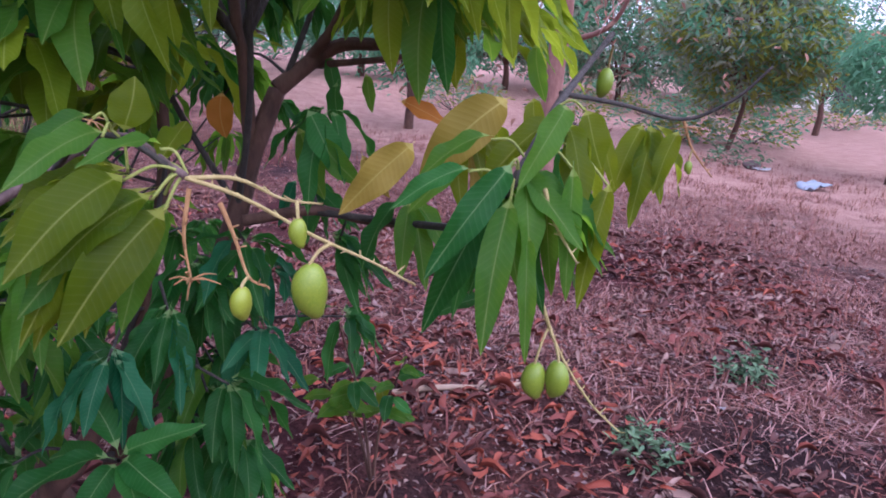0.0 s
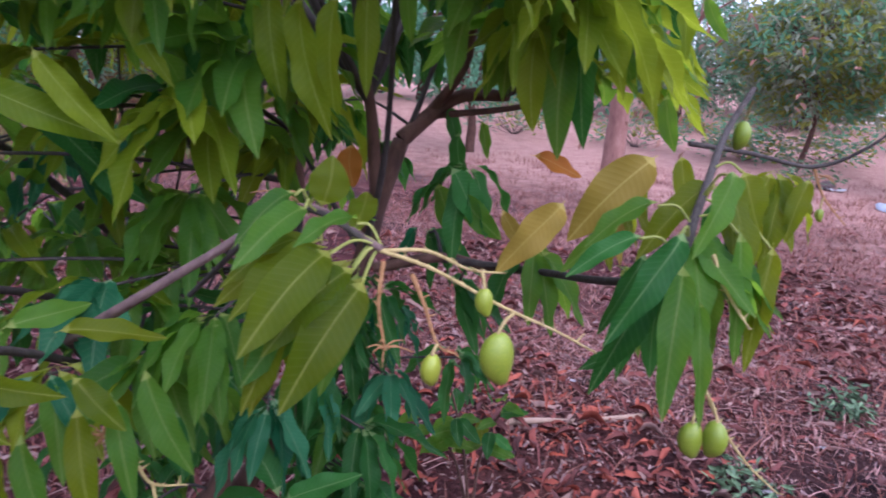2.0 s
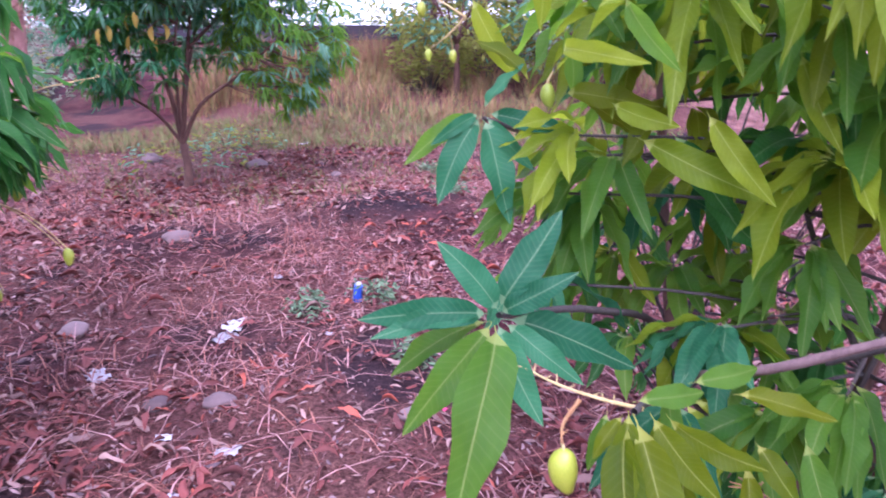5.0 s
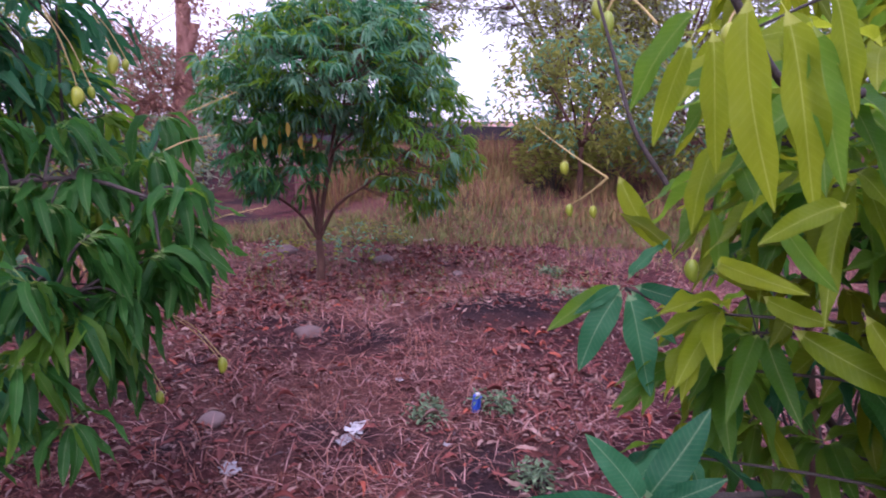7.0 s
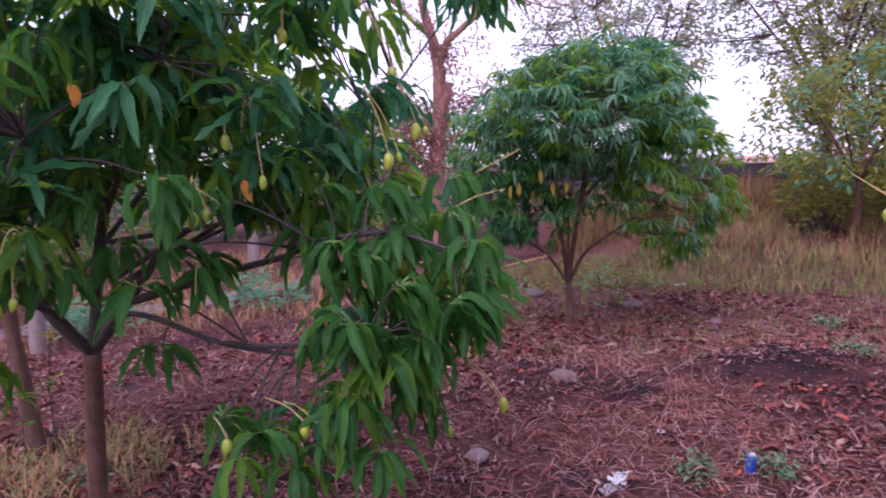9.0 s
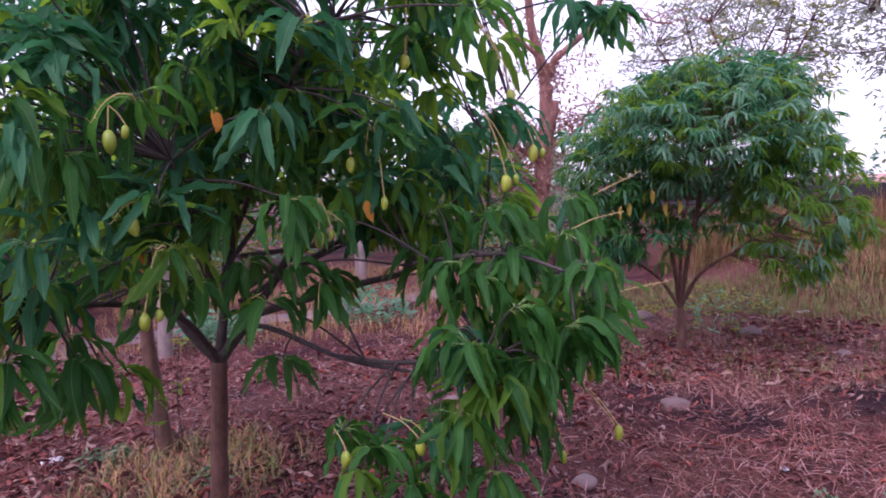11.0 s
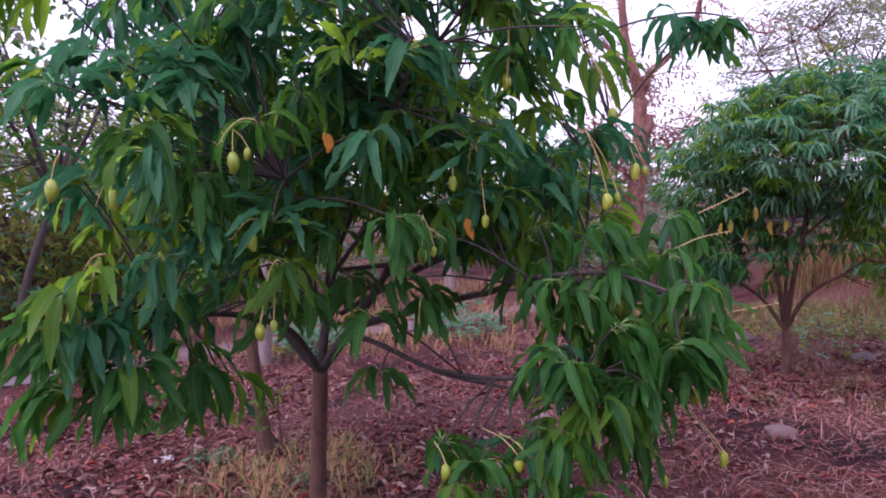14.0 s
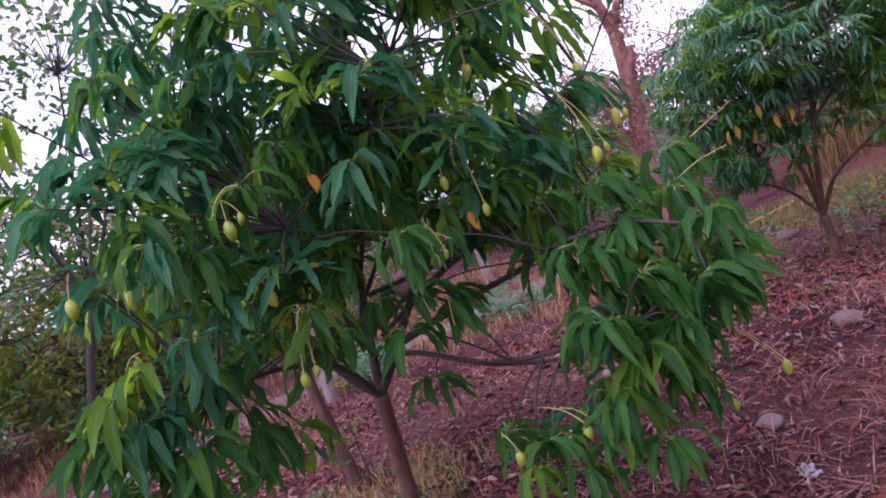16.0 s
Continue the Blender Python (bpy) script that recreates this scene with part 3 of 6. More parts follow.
STEM_B = [(0.306, 1.537, 1.572), (0.248, 1.446, 1.5), (0.198, 1.298, 1.449), (0.16, 1.195, 1.389), (0.131, 1.138, 1.344), (0.088, 1.371, 1.231), (-0.067, 1.7, 1.143), (-0.277, 1.716, 1.147)]
STEM_B2 = [(0.238, 1.697, 1.453), (0.374, 1.728, 1.438), (0.519, 1.765, 1.415), (0.611, 1.74, 1.468), (0.669, 1.72, 1.539)]
PAN_B = [(0.181, 1.146, 1.347), (0.2, 1.124, 1.302), (0.23, 1.099, 1.26)]
PAN_C = [(0.206, 1.235, 1.147), (0.23, 1.233, 1.092), (0.264, 1.236, 1.035), (0.304, 1.217, 0.989), (0.348, 1.201, 0.957)]
PAN_R = [(0.52, 1.765, 1.411), (0.545, 1.753, 1.353), (0.591, 1.732, 1.298)]
LIMB_A = [(-0.557, 1.672, 0.822), (-0.512, 1.722, 0.98), (-0.453, 1.791, 1.244), (-0.41, 1.845, 1.402), (-0.293, 1.911, 1.508), (-0.158, 1.835, 1.525)]
LIMB_A2 = [(-0.453, 1.791, 1.244), (-0.475, 1.805, 1.449), (-0.494, 1.798, 1.595)]
LIMB_A3 = [(-0.351, 1.896, 1.47), (-0.271, 1.864, 1.578), (-0.248, 1.861, 1.689)]
LIMB_A4 = [(-0.429, 1.665, 1.125), (-0.277, 1.717, 1.15), (-0.162, 1.736, 1.132), (-0.045, 1.75, 1.126)]
LIMB_A5 = [(-0.331, 1.901, 1.465), (-0.164, 1.885, 1.491), (-0.059, 1.898, 1.518)]
LEFT_STEM = [(-1.076, 1.865, 0.24), (-1.132, 1.902, 0.452), (-1.185, 1.91, 0.654)]
STEMS_BASE = [(-0.92, 1.628, 0.339), (-0.787, 1.572, 0.542), (-0.717, 1.581, 0.714), (-0.653, 1.635, 0.904)]
PAN_Q = [(-1.599, 1.375, 1.739), (-1.694, 1.323, 1.803), (-1.783, 1.28, 1.869)]
PAN_Q2 = [(-1.599, 1.375, 1.739), (-1.641, 1.36, 1.699), (-1.696, 1.346, 1.66)]
PAN_Q3 = [(-1.365, 1.234, 2.095), (-1.431, 1.237, 2.151), (-1.508, 1.229, 2.197)]
PAN_E = [(-0.733, 0.782, 1.234), (-0.785, 0.766, 1.234), (-0.846, 0.744, 1.243), (-0.92, 0.736, 1.255)]
PAN_E2 = [(-0.81, 0.748, 1.231), (-0.823, 0.731, 1.195), (-0.816, 0.72, 1.171)]
PAN_F = [(-0.628, 0.953, 1.065), (-0.586, 0.954, 1.025), (-0.56, 0.951, 0.999), (-0.517, 0.967, 0.994)]
T1_WHORLS = [(-2.595, -1.253, 2.163), (-2.64, -0.915, 2.259), (-3.042, -0.648, 2.56), (-2.952, -0.567, 2.244), (-2.923, -0.494, 1.918), (-3.059, -0.166, 2.185), (-3.335, -0.26, 2.436), (-3.14, 0.084, 1.86), (-3.032, 0.298, 1.669), (-3.32, 0.19, 2.118), (-2.814, -0.918, 1.915), (-2.851, -1.161, 1.9)]
T1_WHORLS2 = [(-2.816, -0.886, 1.776), (-2.699, -1.28, 1.815), (-2.564, -1.5, 1.532), (-2.972, -1.296, 1.46), (-3.133, -0.609, 1.516), (-3.35, -0.407, 1.549), (-2.878, 0.097, 1.405), (-2.847, 0.622, 1.476), (-3.222, 0.093, 1.621), (-3.289, 0.698, 1.888), (-3.868, -0.627, 1.108), (-2.827, -0.333, 1.077), (-2.895, -0.013, 1.038), (-2.867, 0.37, 1.203), (-2.64, -1.564, 2.39), (-2.814, -1.397, 2.477), (-3.635, 0.935, 2.76)]
T1_MANGO = [(-3.007, -0.393, 2.558), (-2.559, -1.36, 2.0), (-2.634, -0.995, 2.114), (-2.97, -0.388, 1.762), (-2.803, -1.455, 2.407), (-3.212, -0.02, 2.449), (-3.153, 0.399, 2.294), (-3.146, 0.489, 2.067), (-3.083, 0.355, 1.949), (-3.073, -0.259, 2.038), (-3.067, -0.135, 1.887), (-2.573, -1.515, 1.628), (-2.766, -0.966, 1.524), (-3.227, -0.416, 1.413), (-2.992, 0.38, 1.533), (-3.078, 0.276, 1.578), (-2.81, 0.177, 1.207), (-2.795, -0.988, 1.845), (-2.781, -0.057, 1.005), (-2.921, 0.517, 0.866), (-2.964, 0.766, 0.93), (-2.888, 0.63, 1.204), (-2.792, -0.324, 0.985), (-2.484, -1.509, 2.035)]
T1_STALK = [(-2.999, -0.392, 2.589), (-2.553, -1.364, 2.102), (-2.626, -0.987, 2.223), (-2.977, -0.383, 1.919), (-2.788, -1.441, 2.509), (-3.163, -0.012, 2.67), (-3.133, 0.264, 2.594), (-3.153, 0.415, 2.262), (-3.089, 0.273, 2.235), (-3.069, -0.257, 2.123), (-3.059, -0.166, 2.185), (-2.624, -1.451, 1.807), (-2.811, -0.905, 1.767), (-3.251, -0.405, 1.562), (-3.032, 0.298, 1.669), (-3.09, 0.266, 1.653), (-2.858, 0.177, 1.385), (-2.798, -0.986, 1.907), (-2.839, -0.187, 1.13), (-3.031, 0.441, 1.096), (-3.11, 0.584, 1.149), (-2.905, 0.646, 1.29), (-2.831, -0.364, 1.088), (-2.49, -1.484, 2.15)]
T1_BRANCH = [(-4.123, -0.992, 1.061), (-3.85, -1.083, 1.333), (-3.419, -1.245, 1.493), (-2.962, -1.368, 1.559)]
T1_BRANCH2 = [(-4.123, -0.992, 1.061), (-4.088, -0.789, 1.247), (-3.583, -0.341, 1.166), (-3.253, -0.032, 1.16)]
T1_BRANCH3 = [(-4.198, -0.784, 1.289), (-4.238, -0.261, 1.409), (-3.93, 0.027, 1.516), (-3.723, 0.175, 1.675)]
# flower stalks of the fruiting tree: from, to, bow
T1_PANICLES = [
    ((-2.56, -1.247, 2.155), (-2.56, -1.417, 1.984), 0.05),
    ((-2.6, -0.915, 2.25), (-2.6, -1.031, 2.168), 0.03),
    ((-2.6, -1.421, 1.829), (-2.6, -1.536, 1.642), 0.05),
    ((-2.75, -0.891, 1.781), (-2.75, -0.958, 1.56), 0.05),
    ((-2.97, -0.497, 1.918), (-2.97, -0.299, 1.826), 0.02),
    ((-3.07, -0.176, 2.186), (-3.07, -0.201, 2.078), 0.03),
    ((-2.97, -0.435, 2.663), (-2.97, -0.35, 2.581), 0.02),
    ((-3.2, -0.007, 2.702), (-3.2, -0.016, 2.474), 0.01),
    ((-3.15, 0.291, 2.58), (-3.15, 0.438, 2.25), 0.03),
    ((-3.1, 0.275, 2.24), (-3.1, 0.357, 1.985), 0.02),
    ((-2.75, -0.934, 1.918), (-2.75, -1.043, 1.86), 0.03),
]
T1_PANICLES_LOW = [
    ((-2.99, 0.27, 1.671), (-2.99, 0.431, 1.547), 0.02),
    ((-2.85, 0.171, 1.382), (-2.85, 0.212, 1.215), 0.03),
    ((-2.92, 0.407, 1.131), (-2.92, 0.54, 0.879), 0.02),
    ((-2.96, 0.588, 1.156), (-2.96, 0.771, 0.932), 0.02),
    ((-2.85, 0.591, 1.456), (-2.85, 0.786, 1.391), 0.01),
    ((-2.85, 0.655, 1.5), (-2.85, 0.926, 1.556), 0.01),
    ((-3.0, 0.615, 1.768), (-3.0, 0.814, 1.822), 0.01),
    ((-3.0, 0.707, 1.902), (-3.0, 0.883, 1.981), 0.0),
    ((-2.8, -0.12, 1.116), (-2.8, 0.003, 0.997), 0.02),
    ((-2.8, -0.089, 0.932), (-2.8, -0.014, 0.841), 0.02),
    ((-2.88, 0.528, 1.295), (-2.88, 0.75, 1.22), 0.02),
    ((-2.86, 0.552, 1.316), (-2.86, 0.758, 1.254), 0.02),
]
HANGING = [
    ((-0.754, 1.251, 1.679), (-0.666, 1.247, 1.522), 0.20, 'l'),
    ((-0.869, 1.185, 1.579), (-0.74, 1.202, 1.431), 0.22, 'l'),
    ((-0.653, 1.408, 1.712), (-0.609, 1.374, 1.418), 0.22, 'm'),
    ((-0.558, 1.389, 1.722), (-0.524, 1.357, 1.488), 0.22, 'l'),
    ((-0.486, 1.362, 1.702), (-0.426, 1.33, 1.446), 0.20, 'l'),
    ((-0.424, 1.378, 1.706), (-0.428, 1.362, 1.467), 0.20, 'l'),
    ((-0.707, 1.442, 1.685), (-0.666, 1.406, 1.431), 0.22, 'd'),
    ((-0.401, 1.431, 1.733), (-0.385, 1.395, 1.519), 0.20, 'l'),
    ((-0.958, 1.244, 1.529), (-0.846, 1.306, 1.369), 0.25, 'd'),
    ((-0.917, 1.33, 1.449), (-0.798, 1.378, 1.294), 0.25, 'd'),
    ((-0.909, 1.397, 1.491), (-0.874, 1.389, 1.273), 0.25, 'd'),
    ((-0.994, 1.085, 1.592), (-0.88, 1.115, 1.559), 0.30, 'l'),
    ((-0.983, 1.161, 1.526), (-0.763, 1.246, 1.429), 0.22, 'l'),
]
HANGING_FAR = [
    ((-0.338, 1.493, 1.743), (-0.328, 1.506, 1.618), 0.25, 'm'),
    ((-0.276, 1.501, 1.746), (-0.252, 1.513, 1.653), 0.25, 'd'),
    ((-0.095, 1.518, 1.665), (-0.088, 1.5, 1.47), 0.28, 'l'),
    ((-0.035, 1.567, 1.661), (-0.037, 1.514, 1.419), 0.25, 'm'),
    ((0.114, 1.549, 1.676), (0.129, 1.5, 1.513), 0.25, 'l'),
    ((-0.001, 1.556, 1.742), (0.013, 1.562, 1.438), 0.20, 'd'),
    ((0.038, 1.502, 1.737), (0.114, 1.503, 1.57), 0.22, 'l'),
    ((0.144, 1.486, 1.738), (0.172, 1.491, 1.612), 0.25, 'l'),
    ((-0.175, 1.609, 1.754), (-0.126, 1.621, 1.639), 0.25, 'd'),
    ((0.184, 1.478, 1.729), (0.234, 1.474, 1.648), 0.25, 'm'),
    ((0.18, 1.695, 1.557), (0.21, 1.684, 1.432), 0.30, 'm'),
    ((-0.309, 1.912, 1.496), (-0.276, 1.908, 1.378), 0.30, 'd'),
    ((-0.233, 2.017, 1.454), (-0.208, 2.01, 1.351), 0.30, 'm'),
]
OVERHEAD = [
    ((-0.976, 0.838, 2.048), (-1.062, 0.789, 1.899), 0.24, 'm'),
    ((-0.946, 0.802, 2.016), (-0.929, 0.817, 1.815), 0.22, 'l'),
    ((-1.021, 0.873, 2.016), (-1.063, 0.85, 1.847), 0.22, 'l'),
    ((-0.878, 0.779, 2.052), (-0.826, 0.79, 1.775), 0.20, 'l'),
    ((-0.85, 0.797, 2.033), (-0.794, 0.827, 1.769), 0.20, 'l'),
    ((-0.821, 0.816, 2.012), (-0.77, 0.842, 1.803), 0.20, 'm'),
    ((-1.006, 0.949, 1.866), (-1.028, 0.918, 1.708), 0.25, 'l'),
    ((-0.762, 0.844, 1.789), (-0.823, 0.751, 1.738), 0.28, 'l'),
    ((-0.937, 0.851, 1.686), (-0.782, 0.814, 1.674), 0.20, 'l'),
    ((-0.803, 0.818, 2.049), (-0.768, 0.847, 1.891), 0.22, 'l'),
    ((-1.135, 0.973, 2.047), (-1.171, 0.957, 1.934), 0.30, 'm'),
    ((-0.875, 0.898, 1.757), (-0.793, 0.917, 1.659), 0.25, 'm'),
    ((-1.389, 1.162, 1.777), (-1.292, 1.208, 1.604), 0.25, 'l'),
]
TWIG_C = [(-0.843, 1.032, 1.93), (-0.903, 0.949, 1.929), (-0.914, 0.82, 2.029), (-0.93, 0.799, 2.086)]
TWIG_D = [(-1.244, 1.144, 1.76), (-1.306, 1.105, 1.872), (-1.376, 1.105, 2.035), (-1.435, 1.089, 2.2)]
FILL_LOW = [(-0.381, 1.562, 1.093), (-0.468, 1.378, 1.003), (-0.356, 1.599, 0.874), (-0.5, 1.556, 1.046), (-0.251, 1.852, 1.039), (-0.324, 1.818, 1.183), (-0.505, 1.224, 0.978), (-0.67, 1.36, 0.943), (-0.404, 1.79, 0.969), (-0.246, 1.935, 0.809), (-0.462, 1.637, 0.79)]
FILL_TOP = [(-0.735, 1.512, 1.455), (-0.673, 1.608, 1.515), (-0.748, 1.428, 1.313), (-0.61, 1.806, 1.514), (-0.652, 1.67, 1.391), (-0.702, 1.355, 1.494), (-0.611, 1.411, 1.585), (-0.543, 1.56, 1.594), (-0.764, 1.384, 1.171), (-0.119, 1.681, 1.676), (-0.027, 1.694, 1.652), (0.086, 1.747, 1.676), (0.042, 1.903, 1.589), (-0.205, 1.765, 1.703), (0.146, 1.902, 1.609)]
FILL_SIDE = [(-1.189, 1.149, 1.391), (-1.169, 1.297, 1.351), (-1.164, 1.402, 1.204), (-1.179, 1.117, 1.206), (-1.09, 1.244, 1.469), (-1.124, 1.521, 1.351), (-1.113, 1.16, 1.516), (-0.954, 1.46, 1.466), (-0.832, 1.245, 1.165), (-0.82, 1.091, 1.069), (-0.693, 1.164, 1.063), (-0.983, 1.637, 1.186)]
FILL_RIGHT = [(-1.172, 1.358, 1.374), (-1.047, 1.478, 1.171), (-0.818, 1.321, 1.125), (-1.01, 1.222, 1.095), (-0.997, 1.543, 1.305), (-1.205, 1.288, 1.221), (-0.806, 1.438, 1.507), (-0.58, 1.172, 1.155), (-1.009, 1.366, 1.572), (-0.841, 1.334, 1.647), (-0.718, 1.271, 1.74), (-1.098, 1.327, 1.67)]
MID_EXTRA = [
    ((0.133, 1.188, 1.339), (0.069, 1.134, 1.148), 0.20, 'd'),
    ((0.118, 1.205, 1.318), (0.089, 1.166, 1.174), 0.22, 'd'),
    ((0.165, 1.186, 1.338), (0.199, 1.136, 1.166), 0.18, 'd'),
    ((0.182, 1.24, 1.36), (0.213, 1.192, 1.177), 0.20, 'm'),
    ((0.205, 1.292, 1.389), (0.286, 1.254, 1.246), 0.20, 'd'),
    ((0.264, 1.328, 1.334), (0.288, 1.294, 1.202), 0.22, 'm'),
    ((0.1, 1.208, 1.332), (0.037, 1.154, 1.208), 0.22, 'd'),
    ((0.297, 1.485, 1.408), (0.336, 1.464, 1.301), 0.30, 'y'),
    ((0.414, 1.768, 1.386), (0.448, 1.736, 1.212), 0.26, 'y'),
    ((0.168, 1.401, 1.458), (0.191, 1.338, 1.345), 0.30, 'y'),
    ((0.071, 1.292, 1.351), (-0.021, 1.269, 1.265), 0.24, 'm'),
    ((0.232, 1.39, 1.388), (0.229, 1.375, 1.283), 0.25, 'd'),
]
LOW_SIDE_EXTRA = [
    ((-0.759, 0.716, 1.107), (-0.665, 0.709, 0.987), 0.22, 'y'),
    ((-0.762, 0.737, 1.097), (-0.708, 0.706, 0.99), 0.22, 'y'),
    ((-0.712, 0.768, 1.123), (-0.602, 0.719, 0.995), 0.20, 'y'),
    ((-0.692, 0.83, 1.157), (-0.627, 0.788, 1.012), 0.22, 'y'),
    ((-0.669, 0.857, 1.125), (-0.595, 0.812, 0.979), 0.20, 'm'),
    ((-0.639, 0.918, 1.132), (-0.589, 0.862, 0.986), 0.22, 'y'),
    ((-0.606, 0.94, 1.138), (-0.551, 0.894, 1.003), 0.22, 'm'),
    ((-0.588, 0.994, 1.158), (-0.503, 0.961, 1.014), 0.24, 'm'),
    ((-0.776, 0.764, 1.221), (-0.776, 0.724, 1.146), 0.28, 'm'),
    ((-0.736, 0.771, 1.221), (-0.676, 0.757, 1.103), 0.24, 'y'),
    ((-0.743, 0.789, 1.156), (-0.684, 0.758, 1.029), 0.22, 'm'),
    ((-0.572, 1.044, 1.066), (-0.542, 1.004, 0.97), 0.30, 'd'),
    ((-0.749, 0.882, 1.221), (-0.715, 0.867, 1.13), 0.30, 'm'),
]
NEAR_EXTRA = [
    ((-0.315, 0.988, 1.349), (-0.403, 0.866, 1.285), 0.26, 'y'),
    ((-0.297, 0.993, 1.329), (-0.387, 0.86, 1.209), 0.26, 'm'),
    ((-0.273, 1.001, 1.316), (-0.328, 0.907, 1.197), 0.24, 'y'),
    ((-0.317, 1.006, 1.333), (-0.385, 0.878, 1.162), 0.24, 'y'),
    ((-0.293, 1.026, 1.317), (-0.321, 0.946, 1.164), 0.24, 'm'),
    ((-0.353, 1.025, 1.348), (-0.44, 0.921, 1.303), 0.24, 'y'),
    ((-0.327, 1.043, 1.369), (-0.288, 1.094, 1.367), 0.30, 'm'),
    ((-0.415, 1.056, 1.392), (-0.444, 0.991, 1.339), 0.30, 'm'),
]
T1_LOW = [(-2.532, -1.478, 1.607), (-2.645, -1.374, 1.657), (-2.622, -1.445, 1.753), (-2.757, -1.337, 1.563), (-2.602, -1.387, 1.446), (-2.918, -1.251, 1.385), (-2.937, -1.245, 1.232), (-2.438, -1.476, 1.423), (-3.026, -1.187, 1.292), (-2.792, -1.287, 1.673), (-2.475, -1.506, 1.72), (-2.96, -1.106, 1.687), (-3.209, -0.886, 1.607), (-3.342, -0.717, 1.658), (-3.355, -0.526, 1.626), (-3.177, -1.017, 1.569)]
NODES = [(-0.258, 1.0, 1.355), (-0.36, 1.018, 1.398)]
T1_UNDER = [(-2.8, -0.192, 1.017), (-2.755, 0.006, 0.962), (-2.854, 0.15, 1.001), (-2.776, -0.277, 0.947), (-2.749, 0.209, 0.912), (-2.739, -0.099, 0.891), (-2.907, 0.12, 1.137), (-2.528, -1.537, 1.453), (-2.621, -1.418, 1.351), (-2.64, -1.482, 1.588)]

# ---- ground ----


def smooth(a, b, x):
    t = min(1.0, max(0.0, (x - a) / (b - a)))
    return t * t * (3 - 2 * t)


def ground_height(x, y):
    h = 0.035 * noise.noise(Vector((x * 0.55, y * 0.55, 3.1))) + 0.018 * noise.noise(Vector((x * 2.3, y * 2.3, 7.7)))
    for mx, my, mr, mh in ((-5.5, 2.4, 0.75, 0.13), (-5.2, 4.4, 0.8, 0.14), (-4.4, -0.9, 0.9, 0.05)):
        h += mh * math.exp(-((x - mx) ** 2 + (y - my) ** 2) / (mr * mr)) * (1 + 0.5 * noise.noise(Vector((x * 5, y * 5, 0))))
    bank = smooth(10.5, 15.5, -0.79 * x + 0.61 * y) * smooth(5.0, 8.0, y)
    h += 0.62 * bank * (1 + 0.25 * noise.noise(Vector((x * 0.8, y * 0.8, 9))))
    return h


axis = np.concatenate([np.array([-900, -400, -200, -110, -70, -50, -40, -32, -27, -23]), np.arange(-20, -8, 0.4), np.arange(-8, 5, 0.11), np.arange(5, 20, 0.5), np.array([21, 24, 28, 34, 42, 55, 80, 140, 300, 900])])
axis_y = np.concatenate([np.array([-900, -400, -200, -110, -70, -50, -40, -32, -27, -23]), np.arange(-20, -4, 0.5), np.arange(-4, 7, 0.11), np.arange(7, 20, 0.4), np.array([21, 24, 28, 34, 42, 55, 80, 140, 300, 900])])
gx, gy = len(axis), len(axis_y)
gv = [(x, y, ground_height(x, y)) for y in axis_y for x in axis]
idx = np.arange(gx * gy).reshape(gy, gx)
gf = np.stack([idx[:-1, :-1], idx[:-1, 1:], idx[1:, 1:], idx[1:, :-1]], axis=-1).reshape(-1, 4)
ground = mesh_object("ground", gv, gf, [GROUND], kind="structure", label="dry reddish orchard soil strewn with leaf litter and straw")
ground["category"] = "ground"

# pale footpath behind the orchard
pv, pf = [], []
for i in range(81):
    t = i / 80
    x, y = -7.6 - 6.3 * t + 0.12 * math.sin(t * 13), -7.2 + 10.4 * t + 0.2 * math.sin(t * 9)
    w = 0.36 + 0.16 * noise.noise(Vector((t * 11, 0, 0)))
    for s in (-1, 1):
        e = w + 0.09 * noise.noise(Vector((t * 47, s * 5.0, 0)))
        px, py = x + s * e * 0.75, y + s * e * 0.65
        pv.append((px, py, ground_height(px, py) + 0.012))
    if i:
        k = 2 * i
        pf.append((k - 2, k - 1, k + 1, k))
footpath = mesh_object("footpath", pv, pf, [PATHMAT], kind="structure", label="narrow pale dusty footpath across the dry grass")
footpath["category"] = "path"

# boundary wall
wall = thing("boundary_wall", (-12.3, 9.6, 0.4), "low reddish plastered boundary wall with dark coping", "wall", "", "structure")


def box_between(name, a, b, thick, z0, z1, material, parent):
    a, b = Vector((*a, 0)), Vector((*b, 0))
    d = (b - a).normalized()
    n = Vector((-d.y, d.x, 0)) * thick / 2
    bm = bmesh.new()
    cuts = 24
    rows = []
    for i in range(cuts + 1):
        q = a.lerp(b, i / cuts)
        e = 0.015 * noise.noise(q * 1.3)
        rows.append([bm.verts.new((q + n * s) + Vector((0, 0, z + (e if z == z1 else 0)))) for s, z in ((-1, z0), (1, z0), (1, z1), (-1, z1))])
    for r, t in zip(rows, rows[1:]):
        for k in range(4):
            bm.faces.new((r[k], r[(k + 1) % 4], t[(k + 1) % 4], t[k]))
    bm.faces.new(rows[0][::-1])
    bm.faces.new(rows[-1])
    bmesh.ops.recalc_face_normals(bm, faces=bm.faces)
    ob = part(name, bm, material, parent)
    ob.data.polygons.foreach_set("use_smooth", np.zeros(len(ob.data.polygons), dtype=bool))
    return ob


WALL_A, WALL_B = (-14.0, 6.0), (-10.2, 26.0)
box_between("masonry", WALL_A, WALL_B, 0.24, -0.3, 1.42, PLASTER, wall)
box_between("coping", WALL_A, WALL_B, 0.36, 1.425, 1.74, COPING, wall)

